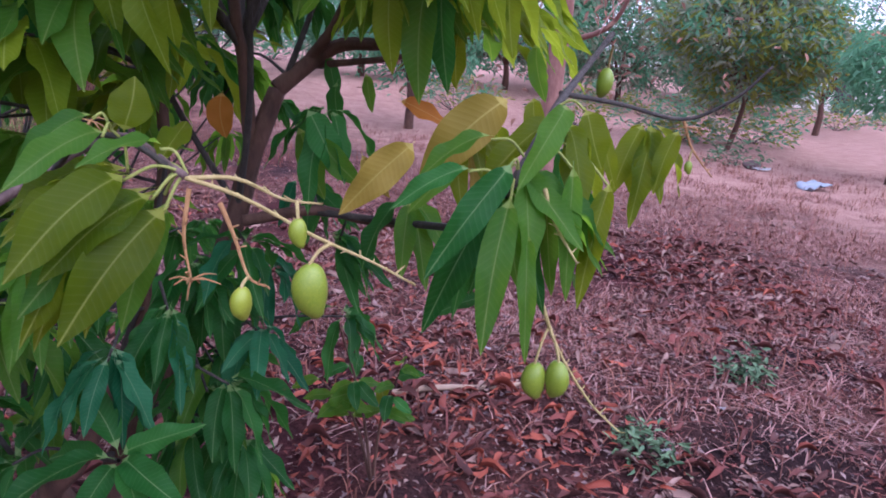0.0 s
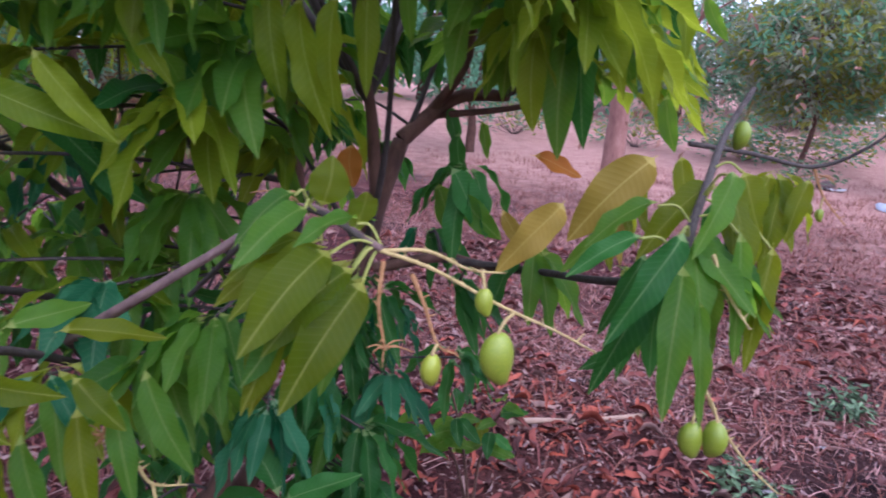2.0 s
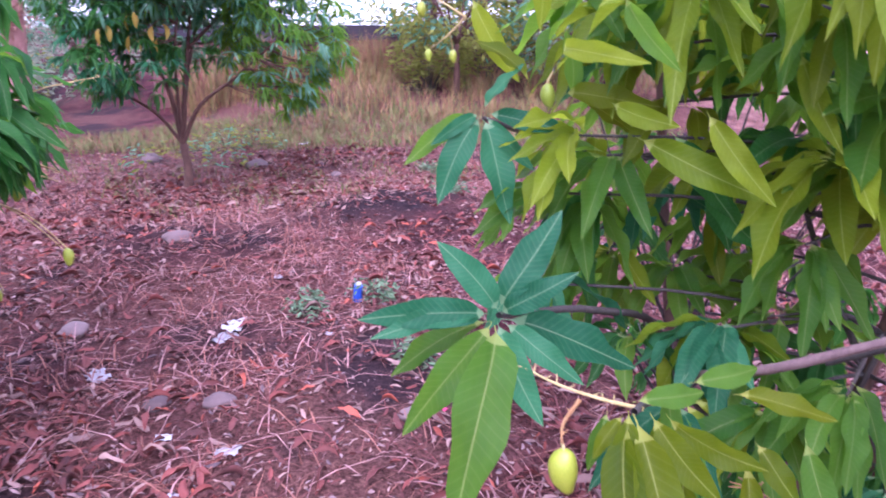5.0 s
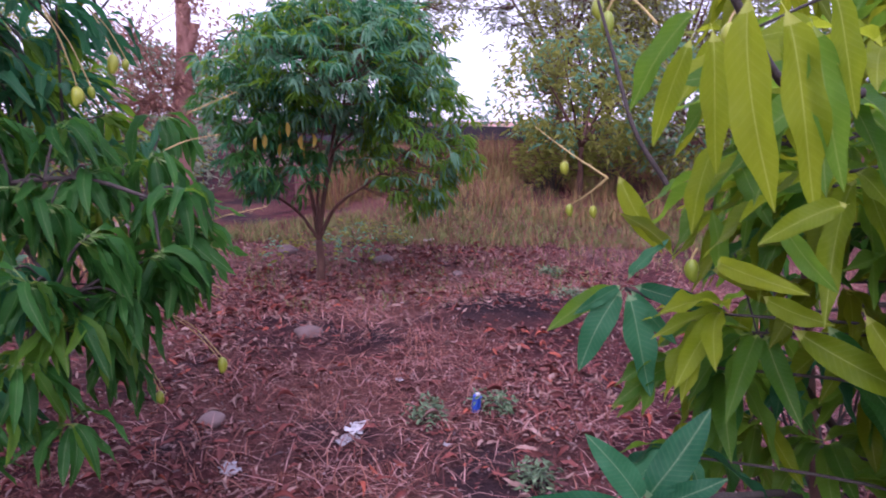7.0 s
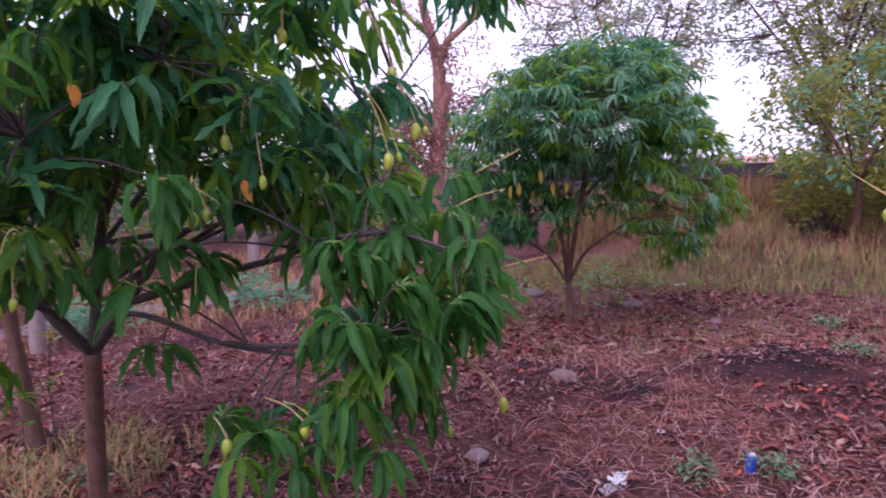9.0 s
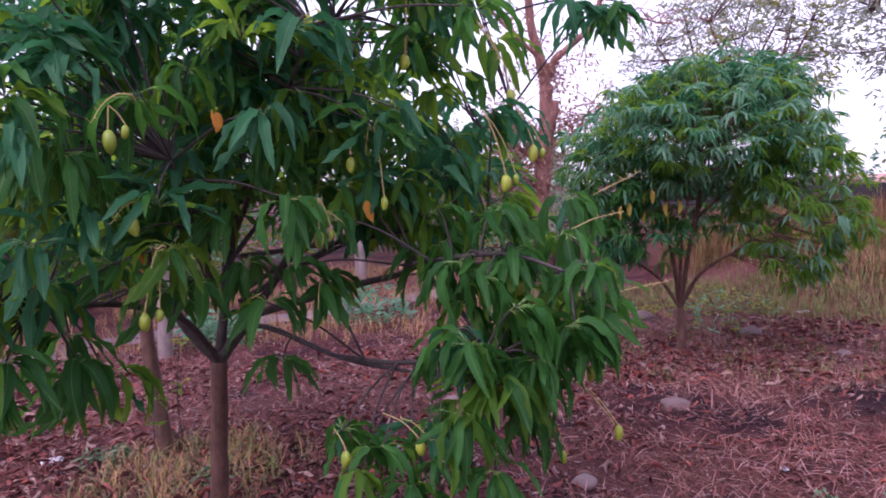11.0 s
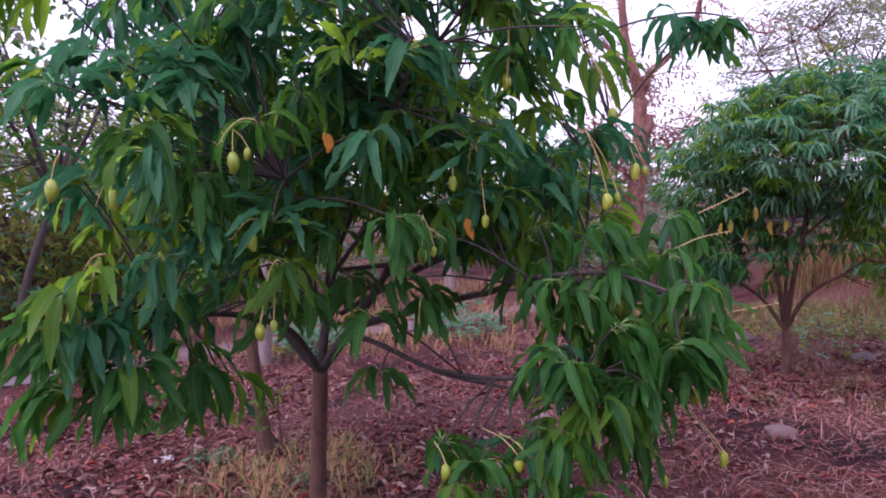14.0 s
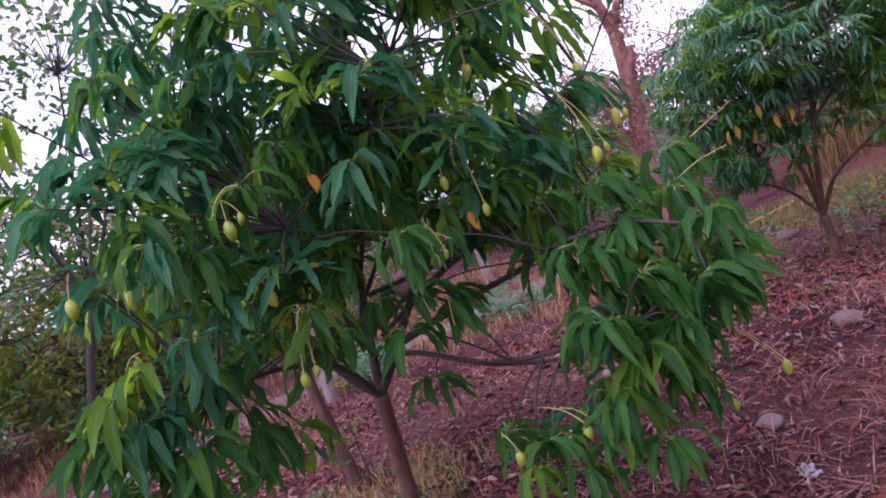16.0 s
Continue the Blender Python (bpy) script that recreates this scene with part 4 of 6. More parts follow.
# ---- the near mango tree ----
rng = random.Random(11)
tree = thing("mango_tree", (-0.95, 1.95, 0.0), "young mango tree with olive leaves and small green fruit", "mango tree", "mango trees")
stems = Tubes(10)
stems.add([(-0.98, 1.96, -0.05), (-0.85, 1.8, 0.34), (-0.70, 1.72, 0.6), *LIMB_A[1:4]], 0.035, 0.021, 6, 0.2)
stems.make("trunk", BARK, tree)
for pts, r0, r1 in ((LIMB_A[3:], 0.022, 0.014), (LIMB_A2 + [(-0.5, 1.82, 2.0)], 0.018, 0.008), (LIMB_A3 + [(-0.2, 1.85, 2.1)], 0.014, 0.008), (LIMB_A4, 0.013, 0.009), (LIMB_A5, 0.009, 0.006),
                    ([(-0.98, 1.96, -0.05), *LEFT_STEM, (-1.3, 1.95, 1.2), (-1.35, 1.9, 1.8)], 0.035, 0.012), ([(-0.9, 1.95, -0.05), *STEMS_BASE, (-0.62, 1.7, 1.3), (-0.7, 1.75, 1.8)], 0.034, 0.010)):
    Tubes(8).add(pts, r0, r1, 5, 0.15).make("limb", BARK, tree)
twigs = [(TWIG_A, 0.0045, 0.004), (STEM_B, 0.0055, 0.009), (STEM_B2, 0.006, 0.003), (TWIG_C, 0.008, 0.005), (TWIG_D, 0.006, 0.003),
         ([(-0.83, 1.16, 1.10), (-0.9, 1.35, 0.95), (-0.85, 1.6, 0.7)], 0.009, 0.014),
         ([(-0.73, 0.75, 1.245), (-0.8, 1.0, 1.15), (-0.9, 1.35, 0.95)], 0.005, 0.009),
         ([(-0.975, 0.77, 1.30), (-1.0, 1.1, 1.2), (-1.1, 1.6, 0.95), (-1.13, 1.9, 0.45)], 0.005, 0.012),
         ([(-1.29, 1.09, 1.54), (-1.15, 1.4, 1.4), (-1.13, 1.9, 1.0)], 0.005, 0.012),
         ([(-0.45, 1.145, 0.845), (-0.6, 1.35, 0.7), (-0.8, 1.72, 0.45)], 0.004, 0.009)]
for pts, r0, r1 in twigs:
    Tubes(7).add(pts, r0, r1, 5, 0.1).make("twig", BARK_DARK, tree)
Tubes(8).add(TWIG_B, 0.0095, 0.005, 6, 0.2).make("twig", BARK_TWIG, tree, "smooth grey-pink twig")
for pts, mt in ((PAN_A, STALK), (PAN_A2, STALK), (PAN_A3, STALK_RED), (PAN_A4, STALK_RED), (PAN_B, STALK), (PAN_C, STALK), (PAN_R, STALK_RED), (PAN_Q, STALK), (PAN_Q2, STALK), (PAN_Q3, STALK), (PAN_E, STALK), (PAN_E2, STALK_RED), (PAN_F, STALK)):
    t = Tubes(6).add(pts, 0.0034, 0.0013, 5, 0.25)
    line = spline(pts, 4)
    for i, q in enumerate(line[2:]):
        d = Vector((rng.uniform(-1, 1), rng.uniform(-1, 1), rng.uniform(-0.2, 1))) * 0.011
        t.add([q, q + d * 0.6, q + d], 0.0013, 0.0006, 2)
    t.make("fruit_stalk", mt, tree)
for c, ln, turn, tilt, frm in (((-0.101, 0.979, 1.227), 0.073, 0.4, 0.05, (-0.085, 1.01, 1.28)), ((-0.124, 1.005, 1.292), 0.038, 0, 0, (-0.13, 1.02, 1.328)), ((-0.181, 0.969, 1.206), 0.046, 1, 0.1, (-0.177, 0.982, 1.238)),
                               ((0.314, 1.587, 1.483), 0.058, 2, 0.1, (0.31, 1.54, 1.55)), ((0.201, 1.189, 1.036), 0.064, 0.3, 0.05, (0.22, 1.235, 1.11)), ((0.236, 1.187, 1.042), 0.066, 2.2, -0.05, (0.225, 1.235, 1.1)),
                               ((0.541, 1.749, 1.313), 0.03, 0, 0, (0.545, 1.753, 1.353)), ((-0.804, 0.707, 1.142), 0.068, 0.2, 0, (-0.816, 0.72, 1.171)), ((-1.204, 1.187, 1.583), 0.05, 0, 0.1, (-1.2, 1.2, 1.63)),
                               ((-1.699, 1.34, 1.644), 0.035, 0, 0, None), ((-1.72, 1.336, 1.758), 0.04, 1, 0, (-1.70, 1.32, 1.80)), ((-1.651, 1.383, 1.642), 0.035, 0, 0, (-1.641, 1.36, 1.699)),
                               ((-1.481, 1.205, 2.104), 0.055, 0, 0, (-1.47, 1.23, 2.17)), ((-1.528, 1.224, 2.142), 0.05, 0, 0, (-1.508, 1.229, 2.197)), ((-1.167, 1.193, 2.049), 0.05, 0, 0, (-1.17, 1.22, 2.1)), ((-0.545, 0.933, 0.959), 0.052, 0, 0, (-0.56, 0.951, 0.999))):
    mango(tree, c, ln, turn, tilt, frm)

for c, n in (((-0.632, 0.955, 1.06), 26), ((-0.243, 0.968, 1.232), 10), ((-0.41, 1.06, 1.40), 8), ((0.53, 1.74, 1.40), 6)):
    t = Tubes(4)
    for k in range(n):
        d = Vector((rng.gauss(0, 1), rng.gauss(0, 1), rng.gauss(-0.3, 0.8))) * 0.012
        t.add([Vector(c), Vector(c) + d * 0.7 + Vector((0, 0, 0.004)), Vector(c) + d * 1.4], 0.0014, 0.0009, 2)
    t.make("dry_flower_head", STALK_RED, tree, "withered reddish flower remains")
leaves = Leaves(NEAR_SHAPES)
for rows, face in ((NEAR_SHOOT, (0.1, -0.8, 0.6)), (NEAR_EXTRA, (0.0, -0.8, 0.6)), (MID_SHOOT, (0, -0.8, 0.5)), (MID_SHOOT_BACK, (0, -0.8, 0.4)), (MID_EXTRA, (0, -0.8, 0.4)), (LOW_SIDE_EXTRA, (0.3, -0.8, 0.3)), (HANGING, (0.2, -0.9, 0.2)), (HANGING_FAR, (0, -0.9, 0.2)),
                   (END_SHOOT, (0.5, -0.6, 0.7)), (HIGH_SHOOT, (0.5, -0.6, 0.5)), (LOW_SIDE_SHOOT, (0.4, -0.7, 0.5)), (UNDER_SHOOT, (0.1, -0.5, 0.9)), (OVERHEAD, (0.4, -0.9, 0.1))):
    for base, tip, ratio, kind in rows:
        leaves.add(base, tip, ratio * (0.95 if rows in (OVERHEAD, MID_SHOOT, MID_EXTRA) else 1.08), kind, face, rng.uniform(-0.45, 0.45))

for rows, roots in ((NEAR_SHOOT, [Vector(q) for q in NODES]), (MID_SHOOT, spline(STEM_B, 5)), (LOW_SIDE_SHOOT, [])):
    for base, tip, ratio, kind in rows:
        root = min(roots, key=lambda q: (q - Vector(base)).length, default=None)
        if root is None or (root - Vector(base)).length > 0.16:
            continue
        Tubes(6).add([root, root.lerp(Vector(base), 0.55) + Vector((0, 0, 0.010)), Vector(base) + (Vector(tip) - Vector(base)) * 0.06], 0.0019, 0.0022, 5).make("leaf_stalk", PETIOLE, tree)


def in_crown(q):
    """Within the wedge of the plan that this tree's crown fills."""
    x, y, z = q
    right = (x - 0.1) - (y - 0.2) * 0.02
    left = (x + 0.38) + (y + 0.08) * 0.60
    return right < 0 and left > 0 and y > 1.12 and Vector((x - 0.1, y - 0.2)).length > 0.95


wood = [spline(p, 4) for p in ([(-0.85, 1.8, 0.34), (-0.70, 1.72, 0.6), *LIMB_A[1:4]], [(-0.98, 1.96, -0.05), *LEFT_STEM, (-1.3, 1.95, 1.2), (-1.35, 1.9, 1.8)], [(-0.9, 1.95, -0.05), *STEMS_BASE, (-0.62, 1.7, 1.3), (-0.7, 1.75, 1.8)], LIMB_A4, LIMB_A[2:], LIMB_A2 + [(-0.5, 1.82, 2.0)], LIMB_A3 + [(-0.2, 1.85, 2.1)])]
for k in range(7):
    a = 0.6 + k * 0.9
    end = Vector((-0.72 + 0.75 * math.cos(a), 2.0 + 0.65 * math.sin(a), rng.uniform(1.9, 2.5)))
    pts = [Vector((-0.5, 1.85, 1.5)), Vector((-0.6, 1.9, 1.75)).lerp(end, 0.45), end]
    Tubes(6).add(pts, 0.014, 0.006, 5, 0.15).make("limb", BARK_DARK, tree)
    wood.append(spline(pts, 4))
small = Tubes(5)
# leaf tones follow the light: dark low down, pale at the top
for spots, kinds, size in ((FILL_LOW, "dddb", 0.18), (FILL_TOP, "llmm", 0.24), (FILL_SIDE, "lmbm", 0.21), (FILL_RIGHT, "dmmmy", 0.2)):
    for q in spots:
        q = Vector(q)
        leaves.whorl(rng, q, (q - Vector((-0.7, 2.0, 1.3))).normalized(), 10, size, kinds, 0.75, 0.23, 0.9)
        root = nearest_point(wood, q)
        small.add([root, root.lerp(q, 0.5) + Vector((0, 0, 0.03)), q], 0.005, 0.003, 4)
count = 0
while count < 140:
    a, b = rng.uniform(0, 6.28), rng.uniform(-0.5, 1.0)
    r = rng.uniform(0.6, 1.0)
    q = Vector((-0.72 + 1.2 * r * math.cos(a) * math.sqrt(1 - b * b * 0.8), 2.05 + 1.0 * r * math.sin(a) * math.sqrt(1 - b * b * 0.8), 1.92 + 0.5 * r * b))
    if not in_crown(q) or (q.z < 1.7 and q.x > -0.75 and q.y < 2.3):
        continue
    out = (q - Vector((-0.72, 2.0, 1.5))).normalized()
    if q.z > 2.1 and q.y < 1.75:
        continue
    # light painted into the front and left whorls, shade into those behind
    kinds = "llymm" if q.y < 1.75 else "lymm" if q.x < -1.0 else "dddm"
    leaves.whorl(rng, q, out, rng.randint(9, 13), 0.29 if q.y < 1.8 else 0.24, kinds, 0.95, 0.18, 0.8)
    root = nearest_point(wood, q)
    small.add([root, root.lerp(q, 0.5) + Vector((0, 0, 0.04)), q], 0.006, 0.0035, 4)
    count += 1
for i in range(40):
    q = Vector((rng.uniform(-1.95, -0.7), rng.uniform(1.5, 2.7), rng.uniform(0.45, 1.75)))
    if (q.x + 0.38) + (q.y + 0.08) * 0.62 < 0:
        continue
    leaves.whorl(rng, q, (q.x + 0.9, q.y - 2, 0.2), 9, 0.2, "ddmm", 1.2)
    root = Vector((-1.2, 1.93, 0.5 + 0.5 * rng.random()))
    small.add([root, root.lerp(q, 0.5) + Vector((0, 0, -0.04)), q], 0.005, 0.003, 4)
# drooping tufts along the reaching side branch
for q, n, size, kinds in (((0.15, 1.18, 1.36), 8, 0.19, "dmd"), ((0.21, 1.28, 1.43), 7, 0.18, "myd"), ((0.46, 1.75, 1.41), 3, 0.17, "yy"), ((-0.2, 1.5, 1.4), 7, 0.2, "dmo"), ((0.05, 1.45, 1.42), 7, 0.19, "oym"), ((-0.05, 1.7, 1.2), 6, 0.2, "dym"), ((0.1, 1.38, 1.26), 6, 0.16, "ddm")):
    leaves.whorl(rng, q, (0.2, -0.3, 0.1), n, size, kinds, 1.5, 0.24, 0.8)
# leaves low down and behind the stems, their shade put in by dark tones
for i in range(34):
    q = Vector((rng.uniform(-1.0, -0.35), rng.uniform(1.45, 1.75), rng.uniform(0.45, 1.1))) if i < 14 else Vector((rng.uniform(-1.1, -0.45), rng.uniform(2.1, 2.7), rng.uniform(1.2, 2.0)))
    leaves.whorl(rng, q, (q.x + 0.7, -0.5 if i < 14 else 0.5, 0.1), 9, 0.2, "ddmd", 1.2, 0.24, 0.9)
    root = nearest_point(wood, q)
    small.add([root, root.lerp(q, 0.5) + Vector((0, 0, 0.03)), q], 0.005, 0.003, 4)
for k in range(9):
    root = rng.choice(wood[rng.choice((0, 1, 2, 5))][2:])
    end = root + Vector((rng.uniform(-0.35, 0.3), rng.uniform(-0.3, 0.3), rng.uniform(0.35, 0.7)))
    Tubes(6).add([root, root.lerp(end, 0.5) + Vector((rng.uniform(-0.06, 0.06), 0, -0.03)), end], 0.009, 0.005, 5, 0.2).make("twig", BARK_DARK, tree)
small.make("brushwood", BARK_DARK, tree, "", "stuff")
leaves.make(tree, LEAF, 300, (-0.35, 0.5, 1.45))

# ---- the fruiting mango tree ----
rng = random.Random(23)
T1 = Vector((-4.62, -1.13, 0))
tree1 = thing("mango_tree", T1, "forked mango tree hung with many small green fruit", "mango tree", "mango trees")
FORK = Vector((-4.38, -1.03, 1.0))
Tubes(12).add([T1 - Vector((0, 0, 0.1)), T1.lerp(FORK, 0.5), FORK], 0.056, 0.045, 6, 0.15).make("trunk", BARK, tree1)
LOW_LIMBS = ([Vector(T1_BRANCH3[-2]), (-3.3, 0.0, 1.62), (-2.95, 0.3, 1.68), (-2.78, 0.5, 1.62)], [(-3.3, 0.0, 1.62), (-3.05, 0.15, 1.45), (-2.85, 0.2, 1.32)], [Vector(T1_BRANCH2[-2]), (-3.2, -0.1, 1.22), (-2.95, 0.25, 1.28)], [(-3.3, 0.0, 1.62), (-3.2, 0.4, 1.6), (-3.05, 0.7, 1.55)])
for pts, r0, r1 in (([FORK, (-4.3, -1.2, 1.25), (-4.2, -1.35, 1.7), (-4.0, -1.4, 2.3)], 0.036, 0.014), ([FORK, (-4.35, -0.98, 1.3), (-4.4, -0.9, 1.8), (-4.3, -0.8, 2.5)], 0.034, 0.012), ([FORK, (-4.3, -0.8, 1.3), (-4.2, -0.55, 1.7), (-4.0, -0.3, 2.4)], 0.036, 0.012),
                    (T1_BRANCH, 0.02, 0.01), (T1_BRANCH2, 0.02, 0.008), (T1_BRANCH3, 0.024, 0.012), *((p, 0.014, 0.006) for p in LOW_LIMBS)):
    Tubes(8).add(pts, r0, r1, 5, 0.12).make("limb", BARK_DARK, tree1)
wood = [spline(p, 4) for p in (*LOW_LIMBS, T1_BRANCH, T1_BRANCH2, T1_BRANCH3, [FORK, (-4.3, -1.2, 1.25), (-4.2, -1.35, 1.7), (-4.0, -1.4, 2.3)], [FORK, (-4.35, -0.98, 1.3), (-4.4, -0.9, 1.8), (-4.3, -0.8, 2.5)], [FORK, (-4.3, -0.8, 1.3), (-4.2, -0.55, 1.7), (-4.0, -0.3, 2.4)])]
for k in range(12):
    a = 0.3 + k * 0.55
    end = Vector((-4.05 + 1.0 * math.cos(a), -0.45 + 1.05 * math.sin(a), rng.uniform(1.7, 2.9)))
    root = Vector((-4.3, -0.95 + 0.1 * math.sin(a), rng.uniform(1.3, 1.8)))
    pts = [root, root.lerp(end, 0.5) + Vector((0, 0, rng.uniform(-0.1, 0.12))), end]
    Tubes(6).add(pts, 0.017, 0.007, 5, 0.15).make("limb", BARK_DARK, tree1)
    wood.append(spline(pts, 5))
leaves = Leaves(STRAIGHT_SHAPES)
small = Tubes(5)
CENTRE = Vector((-4.05, -0.55, 1.85))
spots = [Vector(q) for q in T1_WHORLS + T1_WHORLS2 + T1_LOW]
spots += [Vector((rng.uniform(-3.3, -2.7), rng.uniform(-1.75, -1.15), rng.uniform(1.9, 2.8))) for k in range(26)]
spots += [Vector((rng.uniform(-3.9, -2.9), rng.uniform(-1.6, 0.25), rng.uniform(2.5, 3.25))) for k in range(60)]
while len(spots) < 450:
    a, b = rng.uniform(0, 6.28), rng.uniform(-0.5, 1.0)
    r = rng.uniform(0.3, 1.0)
    c = math.sqrt(max(0.05, 1 - b * b * 0.8))
    q = Vector((CENTRE.x + 1.4 * r * c * math.cos(a), CENTRE.y + 1.45 * r * c * math.sin(a), 2.05 + 1.45 * r * b))
    if q.x > -2.95 or (q.z < 1.75 and -1.5 < q.y < 0.0) or q.z < 1.35 or (q.z > 1.85 and q.y > 0.5 + 0.2 * (-q.x - 3.3)):
        continue
    spots.append(q)
for q in spots:
    out = (q - Vector((-4.2, -0.7, 1.5))).normalized()
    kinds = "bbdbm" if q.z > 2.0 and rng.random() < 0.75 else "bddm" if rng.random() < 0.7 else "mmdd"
    leaves.whorl(rng, q, out, rng.randint(10, 14), 0.25, kinds, rng.uniform(0.4, 1.5), 0.175, 0.9)
    root = nearest_point(wood, q)
    small.add([root, root.lerp(q, 0.55) + Vector((0, 0, 0.03)), q], 0.006, 0.0035, 4)
# low clusters: mostly the dark leaf tone, standing in for their shade
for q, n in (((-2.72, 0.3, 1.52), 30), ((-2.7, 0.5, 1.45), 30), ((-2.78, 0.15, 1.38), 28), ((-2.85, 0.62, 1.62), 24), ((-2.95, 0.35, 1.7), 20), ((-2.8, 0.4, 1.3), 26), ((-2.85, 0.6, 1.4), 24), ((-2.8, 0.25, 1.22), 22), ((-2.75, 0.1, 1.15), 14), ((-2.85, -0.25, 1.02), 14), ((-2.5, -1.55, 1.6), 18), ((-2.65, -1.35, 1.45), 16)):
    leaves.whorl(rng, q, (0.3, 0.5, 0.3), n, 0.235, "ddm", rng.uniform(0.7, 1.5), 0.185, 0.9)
    root = nearest_point(wood, Vector(q))
    small.add([root, root.lerp(Vector(q), 0.55) + Vector((0, 0, 0.03)), Vector(q)], 0.007, 0.004, 4)
for q in T1_UNDER:
    q = Vector(q)
    leaves.whorl(rng, q, (0.4, 0.3, 0.1), 13, 0.2, "ddm", 1.0, 0.19, 0.9)
    root = nearest_point(wood, q)
    small.add([root, root.lerp(q, 0.55) + Vector((0, 0, 0.05)), q], 0.006, 0.003, 4)
# lower right mass, its shade likewise painted by dark leaves
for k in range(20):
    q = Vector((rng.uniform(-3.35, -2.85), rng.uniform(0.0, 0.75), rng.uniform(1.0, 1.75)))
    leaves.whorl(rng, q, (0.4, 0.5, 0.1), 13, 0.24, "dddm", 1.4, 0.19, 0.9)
    root = nearest_point(wood, q)
    small.add([root, root.lerp(q, 0.55) + Vector((0, 0, 0.03)), q], 0.005, 0.003, 4)
for q, n in (((-3.62, 0.86, 2.8), 12), ((-3.62, 0.98, 2.74), 12), ((-3.63, 1.08, 2.78), 9)):
    leaves.whorl(rng, q, (0.1, 0.6, -0.1), n, 0.25, "dbd", 1.0, 0.18, 0.7)
small.add([(-3.9, 0.2, 2.62), (-3.75, 0.55, 2.78), (-3.62, 0.86, 2.82), (-3.63, 1.1, 2.8)], 0.007, 0.004, 5)
for q in ((-3.0, -0.75, 2.25), (-3.2, -0.2, 1.9), (-3.6, -1.2, 1.7)):
    leaves.add(q, (q[0] + 0.05, q[1] + 0.02, q[2] - 0.09), 0.4, "r")
small.make("brushwood", BARK_DARK, tree1, "", "stuff")
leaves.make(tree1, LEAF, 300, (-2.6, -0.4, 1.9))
for c, s in zip(T1_MANGO, T1_STALK):
    mango(tree1, c, rng.uniform(0.052, 0.075), rng.uniform(0, 6), rng.uniform(-0.1, 0.1), s)
    if rng.random() < 0.5:
        mango(tree1, (c[0] - 0.02, c[1] + 0.045, c[2] + rng.uniform(0.0, 0.03)), 0.045, rng.uniform(0, 6), 0.1, s)


for a, b, bow in T1_PANICLES + T1_PANICLES_LOW:
    a, b = Vector(a), Vector(b)
    t = Tubes(5)
    pts = [a - Vector((0.05, 0, 0.01)), a, a.lerp(b, 0.35) + Vector((0, 0, bow)), a.lerp(b, 0.7) + Vector((0.01, 0, bow * 0.8)), b]
    t.add(pts, 0.003, 0.0013, 5, 0.25)
    for q in spline(pts, 3)[5:]:
        d = Vector((rng.uniform(-1, 1), rng.uniform(-1, 1), rng.uniform(-0.8, 0.8))) * rng.uniform(0.01, 0.03)
        t.add([q, q + d * 0.6, q + d], 0.0015, 0.0008, 2)
    t.make("fruit_stalk", STALK, tree1)


def orchard_tree(at, seed, spread, low, high, whorls, size, kinds, mats, label, trunk_r=0.07, lean=(0, 0), shapes=FAR_SHAPES, bark=BARK, fork=0.8, per=11, squash=1.0, name="mango_tree", category="mango tree", droop=0.9, gap=-0.45, ratio=0.17):
    """A rounded orchard tree: forked trunk, limbs, twigs and rosettes of leaves over an uneven crown."""
    rng = random.Random(seed)
    at = Vector((at[0], at[1], ground_height(at[0], at[1])))
    tree = thing(name, at, label, category, "orchard trees")
    f = at + Vector((lean[0], lean[1], fork))
    Tubes(9).add([at - Vector((0, 0, 0.1)), at.lerp(f, 0.55) + Vector((0.03, -0.02, 0)), f], trunk_r, trunk_r * 0.7, 5, 0.2).make("trunk", bark, tree)
    mid = Vector((f.x, f.y, at.z + (low + high) / 2))
    limbs = []
    for k in range(6):
        a = k * 1.05 + rng.uniform(-0.3, 0.3)
        end = mid + Vector((math.cos(a) * spread * 0.6, math.sin(a) * spread * 0.6 * squash, rng.uniform(-0.1, 0.6) * (high - low) / 2))
        pts = [f, f.lerp(end, 0.5) + Vector((0, 0, rng.uniform(-0.1, 0.15))), end]
        Tubes(6).add(pts, trunk_r * 0.5, trunk_r * 0.15, 5, 0.15).make("limb", bark, tree)
        limbs.append(spline(pts, 3))
    lv, small = Leaves(shapes), Tubes(3)
    n = 0
    while n < whorls:
        a, b = rng.uniform(0, 6.28), rng.uniform(-0.95, 1.0)
        c = math.sqrt(max(0.03, 1 - b * b))
        r = rng.uniform(0.55, 1.0) ** 0.7
        lump = 1 + 0.28 * noise.noise(Vector((math.cos(a) * 1.7 + seed, math.sin(a) * 1.7, b * 1.7)))
        q = mid + Vector((spread * r * lump * c * math.cos(a), spread * squash * r * lump * c * math.sin(a), (high - low) / 2 * r * lump * b))
        if noise.noise(q * (1.8 / spread) + Vector((seed, 0, 0))) < gap:
            n += 0.2
            continue
        out = (q - f).normalized()
        lv.whorl(rng, q, out, per, size, kinds, droop * rng.uniform(0.5, 1.4), ratio)
        if rng.random() < 0.6:
            root = nearest_point(limbs, q)
            small.add([root, root.lerp(q, 0.5) + Vector((0, 0, -0.05)), q], trunk_r * 0.12, trunk_r * 0.05, 2)
        n += 1
    small.make("brushwood", bark, tree, "", "stuff")
    lv.make(tree, mats, 0, joined="crown")
    return tree


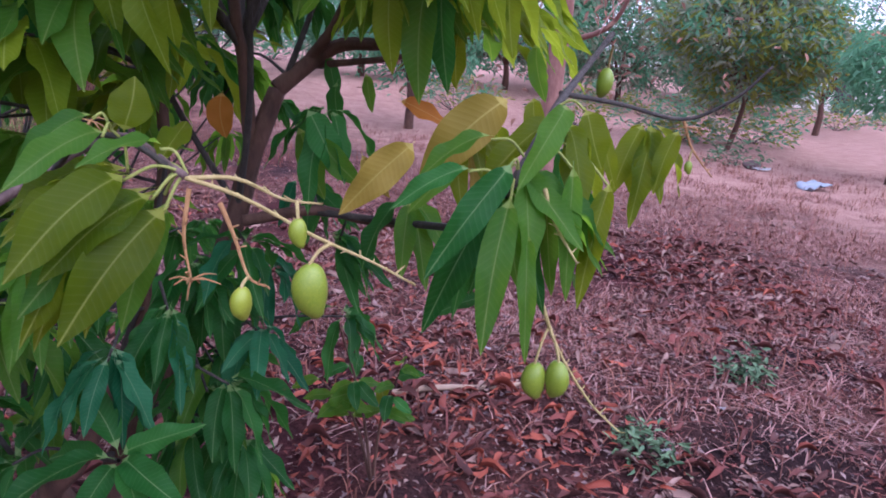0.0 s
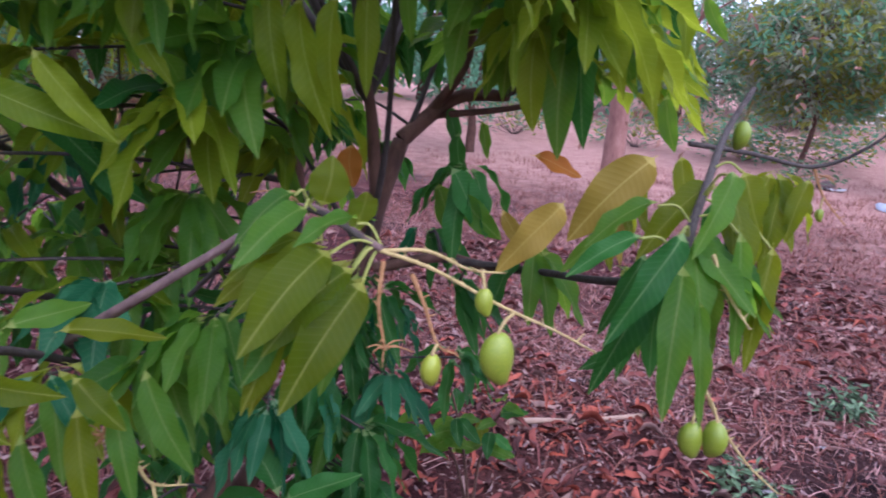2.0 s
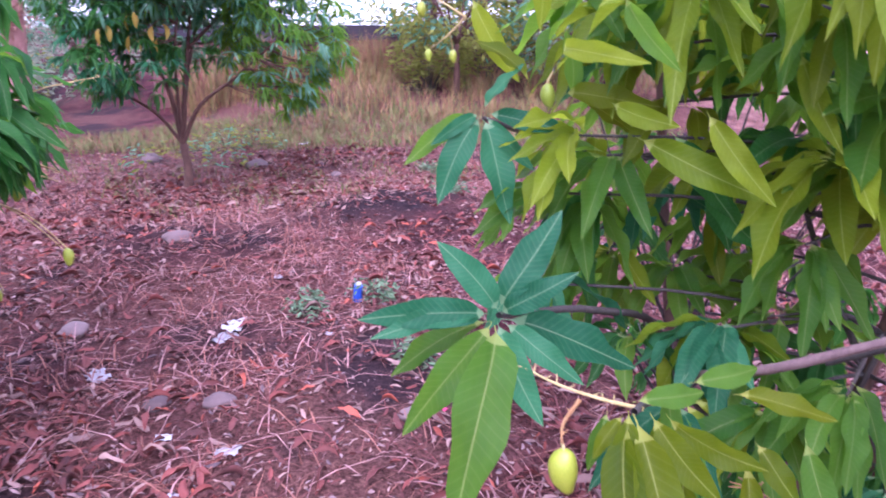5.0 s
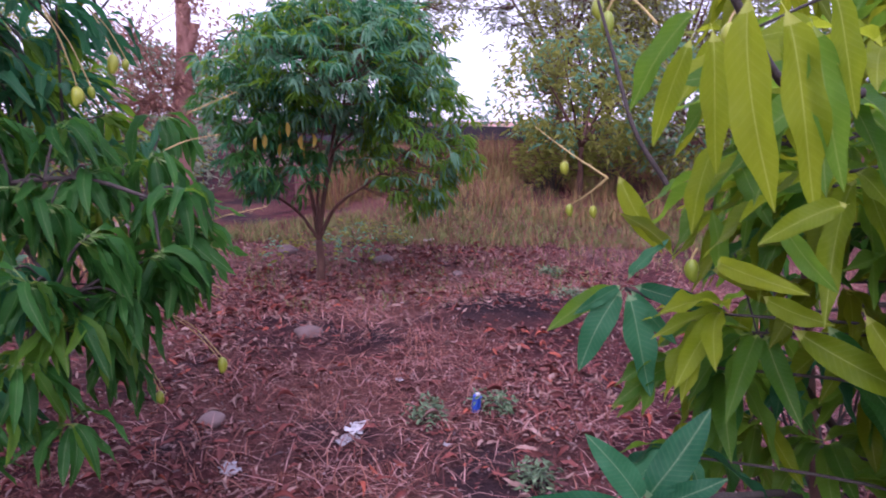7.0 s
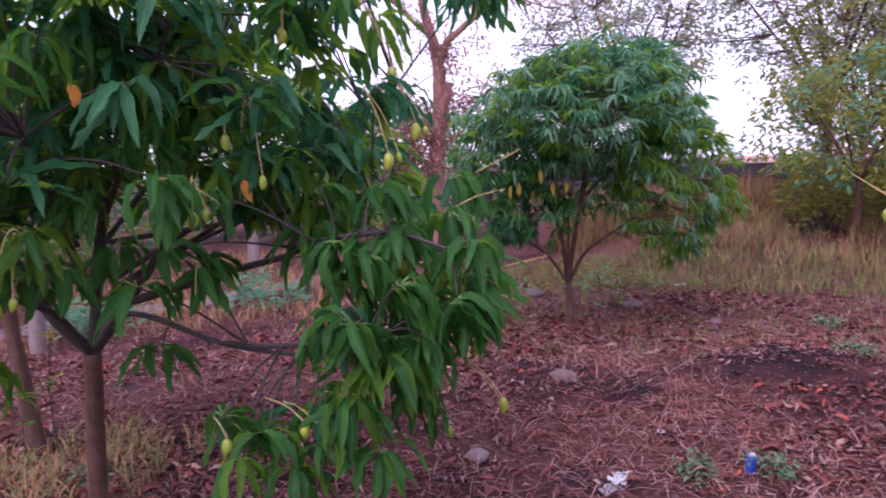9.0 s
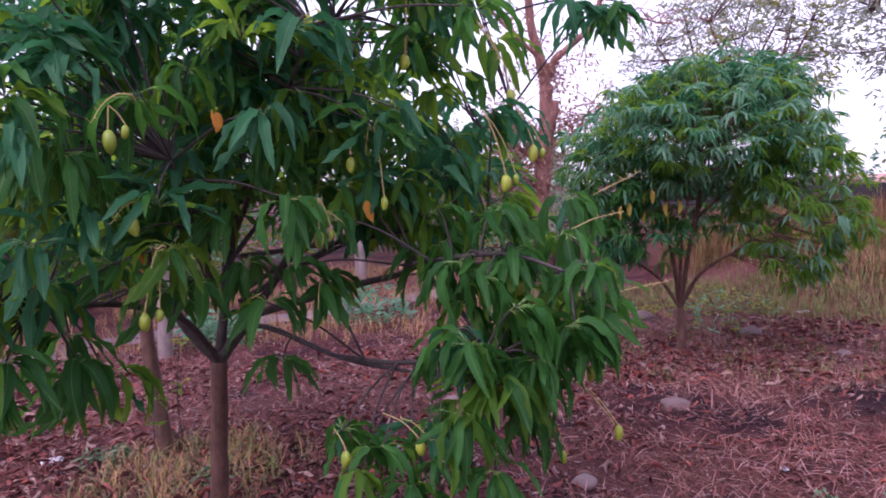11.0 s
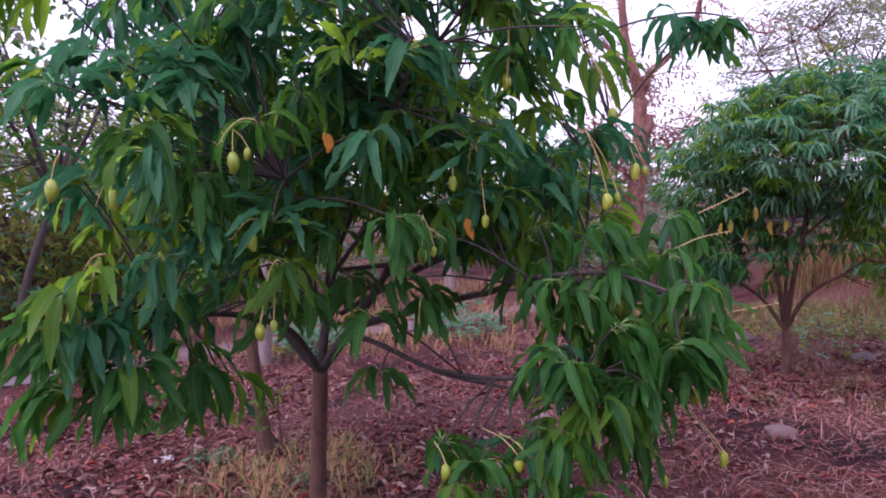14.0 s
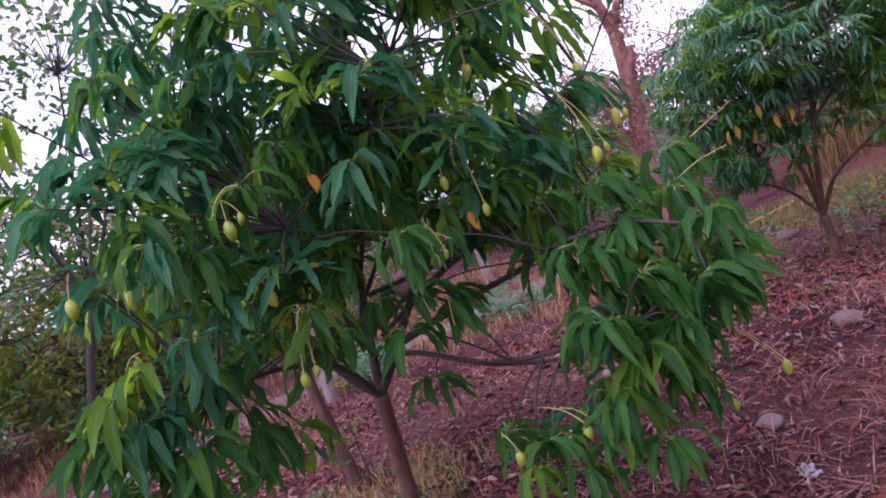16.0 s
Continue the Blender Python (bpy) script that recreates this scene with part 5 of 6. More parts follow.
# the round tree: slim reddish stems under a dense crown of several lobes
rng = random.Random(5)
T2 = Vector((-7.62, 3.42, ground_height(-7.62, 3.42)))
tree2 = thing("mango_tree", T2, "round dense mango tree with slim forked reddish stems", "mango tree", "orchard trees")
T2_FORK = T2 + Vector((0.06, -0.02, 0.52))
Tubes(9).add([T2 - Vector((0, 0, 0.1)), T2.lerp(T2_FORK, 0.5) + Vector((0.02, 0.02, 0)), T2_FORK], 0.055, 0.043, 5, 0.2).make("trunk", BARK, tree2)
wood = []
for pts, r0 in (([T2_FORK, (-7.45, 3.42, 1.0), (-7.42, 3.5, 1.5), (-7.4, 3.65, 2.3)], 0.034), ([T2_FORK, (-7.55, 3.3, 1.1), (-7.62, 3.12, 1.6), (-7.7, 2.85, 2.3)], 0.03), ([T2_FORK, (-7.3, 3.5, 0.92), (-6.95, 3.75, 1.22), (-6.65, 4.1, 1.6)], 0.026),
                ([T2_FORK, (-7.55, 3.15, 0.85), (-7.45, 2.8, 1.1), (-7.4, 2.45, 1.45)], 0.022), ([T2_FORK, (-7.75, 3.6, 1.1), (-8.0, 3.9, 1.7), (-8.1, 4.1, 2.4)], 0.028), ([T2_FORK, (-7.35, 3.3, 1.05), (-7.15, 3.25, 1.6), (-6.9, 3.3, 2.2)], 0.022), ([(-7.42, 3.5, 1.5), (-7.2, 3.9, 1.9), (-6.9, 4.4, 2.2)], 0.018)):
    Tubes(7).add(pts, r0, r0 * 0.35, 5, 0.15).make("limb", BARK, tree2)
    wood.append(spline(pts, 4))
lv2, small = Leaves(FAR_SHAPES), Tubes(4)
for cx, cy, cz, rx, ry, rz, n, kinds in ((-7.5, 3.6, 2.45, 1.30, 1.45, 0.72, 600, ("b", "teal", "m", "teal")), (-7.35, 3.8, 2.85, 0.8, 0.85, 0.5, 150, ("teal", "m", "b")), (-6.75, 4.25, 1.65, 0.62, 0.62, 0.85, 230, ("m", "m", "teal")),
                                         (-7.6, 2.75, 2.05, 0.6, 0.65, 0.5, 130, ("teal", "d", "d")), (-7.35, 2.75, 1.45, 0.5, 0.5, 0.45, 80, ("d", "b")), (-7.2, 3.1, 2.75, 0.5, 0.5, 0.4, 70, ("b", "m")), (-7.5, 4.3, 2.9, 0.45, 0.5, 0.4, 60, ("b", "teal")), (-8.3, 3.9, 1.8, 0.7, 0.8, 0.6, 90, ("d", "teal"))):
    for k in range(n):
        d = Vector((rng.gauss(0, 1), rng.gauss(0, 1), rng.gauss(0, 1))).normalized()
        r = rng.uniform(0.45, 1.0) ** 0.6 * (1 + 0.22 * noise.noise(d * 1.9 + Vector((cx, cy, cz))))
        q = Vector((cx + d.x * rx * r, cy + d.y * ry * r, cz + d.z * rz * r))
        lv2.whorl(rng, q, (q - Vector((-7.45, 3.5, 1.5))).normalized(), 11, 0.2, kinds, rng.uniform(0.3, 1.5), 0.135)
        if k % 2:
            root = nearest_point(wood, q)
            small.add([root, root.lerp(q, 0.5) + Vector((0, 0, -0.04)), q], 0.006, 0.003, 3)
for k in range(9):
    q = Vector((rng.gauss(-6.95, 0.12), rng.gauss(2.75, 0.15), rng.uniform(1.6, 1.85)))
    lv2.add(q, q + Vector((rng.uniform(-0.04, 0.04), rng.uniform(-0.04, 0.04), -0.15)), 0.35, "o")
    small.add([nearest_point(wood, q), nearest_point(wood, q).lerp(q, 0.6) + Vector((0, 0, 0.05)), q], 0.004, 0.002, 3)
small.make("brushwood", BARK, tree2, "", "stuff")
lv2.make(tree2, {**LEAF, **FAR_LEAF}, 0, joined="crown")
# slim second stem behind the fruiting tree
rng = random.Random(3)
orchard_tree((-5.7, -1.68), 8, 0.9, 1.5, 3.0, 126, 0.22, "ddm", LEAF, "slim mango tree standing behind its fruiting neighbour", 0.06, (-0.06, -0.14), fork=1.5)

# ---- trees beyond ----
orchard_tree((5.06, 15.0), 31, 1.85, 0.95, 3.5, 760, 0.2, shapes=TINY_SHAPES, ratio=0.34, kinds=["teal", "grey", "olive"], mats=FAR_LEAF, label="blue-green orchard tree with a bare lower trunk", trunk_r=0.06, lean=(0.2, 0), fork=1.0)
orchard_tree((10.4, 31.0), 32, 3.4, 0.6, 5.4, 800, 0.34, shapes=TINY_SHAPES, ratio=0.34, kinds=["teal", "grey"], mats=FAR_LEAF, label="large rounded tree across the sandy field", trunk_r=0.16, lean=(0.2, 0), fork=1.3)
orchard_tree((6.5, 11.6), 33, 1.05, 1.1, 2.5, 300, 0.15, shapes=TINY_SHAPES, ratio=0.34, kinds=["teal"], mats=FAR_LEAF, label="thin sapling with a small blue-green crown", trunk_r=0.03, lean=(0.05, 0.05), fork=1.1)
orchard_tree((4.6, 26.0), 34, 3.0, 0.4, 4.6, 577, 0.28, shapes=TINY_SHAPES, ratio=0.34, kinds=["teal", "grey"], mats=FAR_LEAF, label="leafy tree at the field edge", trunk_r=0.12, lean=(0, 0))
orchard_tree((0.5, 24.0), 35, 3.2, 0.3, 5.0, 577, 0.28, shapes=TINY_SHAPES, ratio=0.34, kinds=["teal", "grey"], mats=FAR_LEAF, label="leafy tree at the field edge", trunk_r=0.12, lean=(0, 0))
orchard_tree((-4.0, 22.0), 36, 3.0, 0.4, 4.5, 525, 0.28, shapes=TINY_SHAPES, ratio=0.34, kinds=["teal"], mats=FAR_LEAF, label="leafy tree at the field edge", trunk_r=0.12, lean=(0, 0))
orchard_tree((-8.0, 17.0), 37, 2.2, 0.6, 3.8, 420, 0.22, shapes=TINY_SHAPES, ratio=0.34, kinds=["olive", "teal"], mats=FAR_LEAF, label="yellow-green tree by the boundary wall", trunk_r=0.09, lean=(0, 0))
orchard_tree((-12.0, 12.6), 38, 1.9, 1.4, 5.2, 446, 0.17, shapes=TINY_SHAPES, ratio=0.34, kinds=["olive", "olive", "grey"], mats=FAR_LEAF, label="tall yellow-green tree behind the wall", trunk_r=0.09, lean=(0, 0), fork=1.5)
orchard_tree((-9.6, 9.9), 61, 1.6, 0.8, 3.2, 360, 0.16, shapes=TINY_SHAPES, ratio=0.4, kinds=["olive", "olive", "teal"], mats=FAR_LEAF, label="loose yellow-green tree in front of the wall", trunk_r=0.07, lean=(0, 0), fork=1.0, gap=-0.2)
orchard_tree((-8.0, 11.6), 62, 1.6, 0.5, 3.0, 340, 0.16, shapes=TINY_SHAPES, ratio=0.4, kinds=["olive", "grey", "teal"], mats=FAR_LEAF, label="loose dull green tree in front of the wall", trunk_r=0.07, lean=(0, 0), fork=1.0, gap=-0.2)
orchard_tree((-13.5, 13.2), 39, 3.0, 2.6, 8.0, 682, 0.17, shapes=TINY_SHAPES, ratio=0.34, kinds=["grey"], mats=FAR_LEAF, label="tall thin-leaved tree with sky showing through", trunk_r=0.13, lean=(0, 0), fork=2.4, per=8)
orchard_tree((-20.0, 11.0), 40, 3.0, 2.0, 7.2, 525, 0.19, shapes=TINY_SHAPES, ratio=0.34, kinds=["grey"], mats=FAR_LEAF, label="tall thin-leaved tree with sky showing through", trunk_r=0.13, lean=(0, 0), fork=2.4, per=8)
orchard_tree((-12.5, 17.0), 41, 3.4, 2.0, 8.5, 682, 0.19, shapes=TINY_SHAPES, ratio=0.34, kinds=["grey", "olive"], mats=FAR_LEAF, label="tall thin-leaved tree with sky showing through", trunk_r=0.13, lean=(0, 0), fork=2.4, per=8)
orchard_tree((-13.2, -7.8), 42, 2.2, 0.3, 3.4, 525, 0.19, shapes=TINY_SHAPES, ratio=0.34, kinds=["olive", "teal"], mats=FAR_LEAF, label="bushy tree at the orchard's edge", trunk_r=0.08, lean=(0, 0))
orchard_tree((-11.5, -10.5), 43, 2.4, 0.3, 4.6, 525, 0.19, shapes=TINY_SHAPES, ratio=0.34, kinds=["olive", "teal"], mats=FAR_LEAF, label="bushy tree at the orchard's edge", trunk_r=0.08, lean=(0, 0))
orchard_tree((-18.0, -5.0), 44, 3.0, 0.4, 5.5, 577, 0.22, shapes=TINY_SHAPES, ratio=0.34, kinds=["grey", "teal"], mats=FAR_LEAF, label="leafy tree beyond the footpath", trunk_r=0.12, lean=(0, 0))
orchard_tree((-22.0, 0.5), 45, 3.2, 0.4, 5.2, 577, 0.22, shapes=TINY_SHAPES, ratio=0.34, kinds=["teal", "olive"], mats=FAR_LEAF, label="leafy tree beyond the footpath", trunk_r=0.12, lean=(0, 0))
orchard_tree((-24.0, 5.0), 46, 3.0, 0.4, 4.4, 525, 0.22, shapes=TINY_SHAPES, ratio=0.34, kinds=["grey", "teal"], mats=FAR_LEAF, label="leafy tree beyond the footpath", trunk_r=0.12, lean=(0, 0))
orchard_tree((-12.4, -7.2), 48, 2.0, 0.2, 4.6, 560, 0.16, shapes=TINY_SHAPES, ratio=0.36, kinds=["olive", "m", "olive"], mats={**LEAF, **FAR_LEAF}, label="dense yellow-green tree branched down to the ground", trunk_r=0.08, lean=(0, 0), fork=0.6, gap=-0.6)
orchard_tree((-14.6, -6.6), 49, 1.7, 0.2, 3.4, 420, 0.16, shapes=TINY_SHAPES, ratio=0.36, kinds=["olive", "m"], mats={**LEAF, **FAR_LEAF}, label="dense yellow-green tree branched down to the ground", trunk_r=0.08, lean=(0, 0), fork=0.6, gap=-0.6)
orchard_tree((-10.3, -6.5), 47, 2.3, 2.1, 7.0, 520, 0.15, shapes=TINY_SHAPES, ratio=0.6, kinds=["d", "grey", "d"], mats={**LEAF, **FAR_LEAF}, label="tall tree with sparse broad leaves against the sky", trunk_r=0.07, bark=BARK_DARK, lean=(0, 0.8), fork=2.2, per=7)


def bare_tree(at, seed, height, r, label, leafy):
    """A tall tree with smooth pink bark, few limbs and a thin dry crown."""
    rng = random.Random(seed)
    at = Vector((at[0], at[1], ground_height(at[0], at[1])))
    tree = thing("bare_tree", at, label, "tree", "bare trees")
    trunk = spline([at - Vector((0, 0, 0.2)), at + Vector((0.03, 0.06, height * 0.22)), at + Vector((0.05, -0.2, height * 0.45)), at + Vector((0.0, -0.55, height * 0.75)), at + Vector((0.1, -0.6, height))], 5)
    Tubes(12).add(trunk[::2], r, r * 0.25, 3, 0.15).make("trunk", BARK_PINK, tree)
    lv = Leaves(TINY_SHAPES)
    small = Tubes(4)
    for k, (share, a, lift) in enumerate(((0.42, 1.2, 0.34), (0.5, 4.4, 0.25), (0.62, 2.6, 0.25), (0.7, 0.6, 0.2), (0.3, 5.2, 0.12))):
        f = trunk[int(share * (len(trunk) - 1))]
        end = f + Vector((math.cos(a) * height * 0.22, math.sin(a) * height * 0.22, height * lift))
        bend = f.lerp(end, 0.5) + Vector((rng.uniform(-0.2, 0.2), rng.uniform(-0.2, 0.2), -0.18))
        Tubes(8).add([f, bend, end], r * (0.5 - 0.06 * k), r * 0.1, 6, 0.15).make("limb", BARK_PINK, tree)
        for j in range(9):
            s = bend.lerp(end, rng.uniform(0, 1))
            e = s + Vector((rng.uniform(-1, 1), rng.uniform(-1, 1), rng.uniform(-0.5, 0.8))) * height * 0.16
            small.add([s, s.lerp(e, 0.5) + Vector((0, 0, 0.08)), e], r * 0.07, r * 0.03, 3)
            for i in range(leafy):
                q = s.lerp(e, rng.uniform(0.3, 1)) + Vector((rng.gauss(0, 0.2), rng.gauss(0, 0.2), rng.gauss(0, 0.2)))
                lv.add(q, q + Vector((rng.uniform(-1, 1), rng.uniform(-1, 1), rng.uniform(-1.4, 0.2))).normalized() * 0.13, 0.4, "pink")
    for i in range(leafy * 25):
        q = at + Vector((rng.gauss(0, 1.0), rng.gauss(0, 1.0), height * rng.uniform(0.12, 0.42)))
        lv.add(q, q + Vector((rng.uniform(-1, 1), rng.uniform(-1, 1), rng.uniform(-1.4, 0.2))).normalized() * 0.13, 0.4, "pink")
    small.make("brushwood", BARK_PINK, tree, "", "stuff")
    lv.make(tree, FAR_LEAF, 0, joined="crown")
    return tree


# the tall half-dead tree: a stout trunk broken at one fork, two bent limbs, dry leaves low round it
rng = random.Random(7)
DEAD = Vector((-13.95, 3.6, ground_height(-13.95, 3.6)))
dead = thing("bare_tree", DEAD, "tall tree with rough pinkish bark, a broken stub and dry leaves", "tree", "bare trees")
TOP = Vector((-13.75, 3.78, 3.9))
Tubes(12).add([DEAD - Vector((0, 0, 0.2)), (-13.92, 3.68, 1.7), (-13.85, 3.8, 2.95), TOP], 0.205, 0.13, 7, 0.22).make("trunk", BARK_PINK, dead)
Tubes(10).add([(-13.85, 3.77, 3.0), (-13.79, 3.9, 3.3), (-13.76, 3.93, 3.58)], 0.15, 0.115, 5, 0.25).make("broken_stub", BARK_PINK, dead)
small, lv, wood = Tubes(4), Leaves(TINY_SHAPES), []
for pts, r0, r1 in (([TOP, (-13.7, 3.65, 4.4), (-13.64, 3.48, 4.95), (-13.45, 3.35, 5.9), (-13.2, 3.3, 7.2)], 0.12, 0.05), ([TOP, (-13.63, 3.93, 4.33), (-13.5, 4.2, 4.58), (-13.27, 4.6, 5.0), (-12.95, 4.76, 5.9), (-12.5, 5.1, 7.0)], 0.085, 0.035),
                    ([(-13.7, 3.65, 4.4), (-13.5, 3.2, 4.7), (-13.4, 2.6, 5.3), (-13.3, 2.3, 6.2)], 0.05, 0.02), ([(-13.27, 4.6, 5.0), (-13.2, 5.2, 5.1), (-13.1, 5.9, 4.9)], 0.03, 0.012), ([(-13.88, 3.75, 2.3), (-13.8, 3.3, 2.6), (-13.7, 2.9, 3.2)], 0.03, 0.012), ([(-13.87, 3.78, 2.6), (-13.7, 4.3, 2.9), (-13.6, 4.7, 3.5)], 0.03, 0.012), ([(-13.9, 3.7, 1.9), (-13.8, 3.2, 2.1), (-13.75, 2.8, 2.1)], 0.035, 0.014)):
    Tubes(8).add(pts, r0, r1, 6, 0.2).make("limb", BARK_PINK, dead)
    wood.append(spline(pts, 6))
for k in range(210):
    s = rng.choice(rng.choice(wood)[2:])
    e = s + Vector((rng.uniform(-0.7, 0.7), rng.uniform(-1, 1), rng.uniform(-0.6, 0.7))) * rng.uniform(0.5, 1.25)
    small.add([s, s.lerp(e, 0.5) + Vector((rng.uniform(-0.1, 0.1), rng.uniform(-0.1, 0.1), 0.1)), e], 0.013, 0.005, 3)
    for i in range(26 if e.z < 4.3 else 5):
        q = s.lerp(e, rng.uniform(0.4, 1)) + Vector((rng.gauss(0, 0.14), rng.gauss(0, 0.14), rng.gauss(0, 0.14)))
        lv.add(q, q + Vector((rng.uniform(-1, 1), rng.uniform(-1, 1), rng.uniform(-1.4, 0.2))).normalized() * 0.11, 0.42, "pink")
small.make("brushwood", BARK_PINK, dead, "", "stuff")
lv.make(dead, FAR_LEAF, 0, joined="crown")
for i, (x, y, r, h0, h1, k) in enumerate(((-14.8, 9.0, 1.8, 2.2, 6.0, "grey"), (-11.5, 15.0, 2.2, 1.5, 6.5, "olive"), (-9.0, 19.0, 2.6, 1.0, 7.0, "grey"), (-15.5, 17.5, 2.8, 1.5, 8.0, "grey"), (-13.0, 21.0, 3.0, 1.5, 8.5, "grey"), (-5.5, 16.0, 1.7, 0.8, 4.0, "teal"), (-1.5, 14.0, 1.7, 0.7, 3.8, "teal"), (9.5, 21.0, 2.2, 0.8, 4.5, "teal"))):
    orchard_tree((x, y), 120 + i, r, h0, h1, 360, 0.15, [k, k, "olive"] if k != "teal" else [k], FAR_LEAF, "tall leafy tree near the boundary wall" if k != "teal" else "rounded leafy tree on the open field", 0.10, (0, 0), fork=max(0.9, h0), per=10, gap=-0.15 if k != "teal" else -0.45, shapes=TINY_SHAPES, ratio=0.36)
bare_tree((0.83, 9.1), 9, 6.5, 0.155, "leaning tree with smooth pinkish bark", 6)


def bare_trunk(at, r, height, lean, material, label):
    at = Vector((at[0], at[1], ground_height(at[0], at[1])))
    tree = thing("tree_trunk", at, label, "tree", "tree trunks")
    Tubes(9).add([at - Vector((0, 0, 0.1)), at + Vector((lean * 0.3, lean * 0.4, height * 0.5)), at + Vector((lean * 0.4, lean, height))], r, r * 0.75, 6, 0.15).make("trunk", material, tree)


bare_trunk((-15.2, 0.05), 0.13, 3.2, -0.1, BARK_GREY, "pale grey tree trunk beyond the footpath")
bare_trunk((-14.6, 0.75), 0.05, 2.6, 0.15, BARK, "slim reddish trunk beyond the footpath")
bare_trunk((-9.0, -2.5), 0.09, 3.0, 0.2, BARK_GREY, "grey tree trunk behind the mango trees")


def bush(at, seed, r, h, kinds, label, n=40, size=0.16, mats=FAR_LEAF, name="bush"):
    rng = random.Random(seed)
    at = Vector((at[0], at[1], ground_height(at[0], at[1])))
    ob = thing(name, at, label, name, "undergrowth")
    lv, st = Leaves(TINY_SHAPES), Tubes(3)
    for k in range(n):
        a, d = rng.uniform(0, 6.28), math.sqrt(rng.random()) * r
        q = at + Vector((math.cos(a) * d, math.sin(a) * d, h * rng.uniform(0.25, 1.0) * (1 - 0.5 * d / r)))
        lv.whorl(rng, q, (math.cos(a), math.sin(a), 1), 7, size, kinds, 0.4, 0.34)
        if k % 3 == 0:
            st.add([at - Vector((0, 0, 0.03)), at.lerp(q, 0.6) + Vector((0, 0, 0.02)), q], 0.006, 0.003, 3)
    st.make("brushwood", BARK_DARK, ob, "", "stuff")
    lv.make(ob, mats, 0)
    return ob


# far thickets in the two leaf tones paled for haze
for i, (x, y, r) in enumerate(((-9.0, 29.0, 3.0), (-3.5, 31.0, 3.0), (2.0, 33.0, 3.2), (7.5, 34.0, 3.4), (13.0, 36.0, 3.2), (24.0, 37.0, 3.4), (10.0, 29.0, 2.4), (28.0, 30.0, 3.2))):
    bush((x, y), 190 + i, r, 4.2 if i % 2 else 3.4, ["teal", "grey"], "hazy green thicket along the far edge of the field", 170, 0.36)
bush((-14.5, -9.3), 147, 0.9, 2.3, ["olive", "teal"], "dense yellow-green bush at the orchard's edge", 150, 0.17)
bush((5.0, 23.0), 51, 0.9, 1.1, ["olive", "teal"], "yellow-green bush on the sandy field")
for i, (x, y, r, h) in enumerate(((4.4, 16.2, 0.9, 0.8), (6.3, 17.0, 1.0, 1.1), (8.6, 27.0, 1.6, 1.7), (11.5, 24.0, 1.4, 1.2), (2.2, 17.5, 1.2, 1.3), (15.5, 29.0, 1.8, 1.8), (-0.8, 18.0, 1.3, 1.2))):
    bush((x, y), 210 + i, r, h, ["olive", "teal", "grey"], "loose green bush on the open sandy field", 80, 0.17)
bush((5.2, 20.0), 52, 0.8, 0.9, ["teal"], "low green bush on the sandy field")
bush((-10.3, 9.9), 53, 0.75, 1.6, ["olive"], "bright yellow-green bush in front of the wall", 110, 0.16)
bush((-10.2, 11.6), 54, 1.2, 2.0, ["olive"], "bright yellow-green bush in front of the wall", 150, 0.18)
bush((-8.8, 12.9), 154, 1.2, 2.2, ["olive", "grey"], "dull green bush among tall dry grass", 110, 0.16)
bush((-8.9, 4.0), 55, 0.9, 0.35, ["olive", "teal"], "low green growth below the tree", 26, 0.1)
bush((-9.6, 5.0), 56, 0.9, 0.35, ["olive", "teal"], "low green growth below the tree", 26, 0.1)
bush((-10.5, 0.0), 57, 0.6, 0.5, ["teal"], "low green bush beside the footpath")
bush((-9.6, -2.0), 58, 0.4, 0.4, ["teal"], "low green bush beside the footpath")
for i, (x, y, r) in enumerate(((-15, -9, 1.4), (-17, -7, 1.5), (-19, -2.5, 1.4), (-20, 2, 1.5), (-14, -12, 1.5), (-21, 5, 1.5), (-18, 4, 1.0), (-8.5, -9.5, 0.9))):
    bush((x, y), 60 + i, r, 1.7, ["teal", "olive"], "dense bush closing off the far side of the orchard", 60, 0.26)
for i, (x, y, r, h) in enumerate(((-15.0, -8.6, 1.5, 2.4), (-13.8, -5.6, 1.3, 1.9), (-10.9, -8.6, 1.5, 2.6), (-15.8, -4.0, 1.3, 1.6), (-9.6, -9.6, 1.4, 2.8))):
    bush((x, y), 140 + i, r, h, ["olive", "teal", "olive"], "dense yellow-green bush at the orchard's edge", 210, 0.17)
for i, (x, y, r, k) in enumerate(((-15.5, 7.5, 1.5, "grey"), (-14.5, 10.0, 1.6, "teal"), (-13.6, 12.5, 1.6, "olive"), (-12.9, 15.0, 1.7, "grey"), (-11.9, 17.5, 1.7, "olive"), (-11.2, 20.5, 1.8, "teal"), (-17.0, 5.0, 1.6, "grey"), (-10.0, 24.5, 2.0, "grey"), (-6.0, 25.0, 2.2, "teal"))):
    bush((x, y), 160 + i, r, 2.4, [k, k, "grey"], "tall loose shrub growing behind the wall", 110, 0.18)
for i, (x, y, s) in enumerate(((0.86, 2.7, 0.12), (-3.62, 2.72, 0.12), (-3.76, 2.3, 0.11), (-5.2, 5.1, 0.16), (-6.3, 5.9, 0.14), (-5.6, -2.1, 0.13), (4.4, 12.4, 0.5), (-2.75, 2.3, 0.1), (-4.9, -1.2, 0.12), (1.5, 3.6, 0.14))):
    bush((x, y), 80 + i, s, s * 1.1, ["w"], "small grey-green weed growing in the litter", 24, 0.035 + 0.17 * s, {"w": WEED}, "weed")

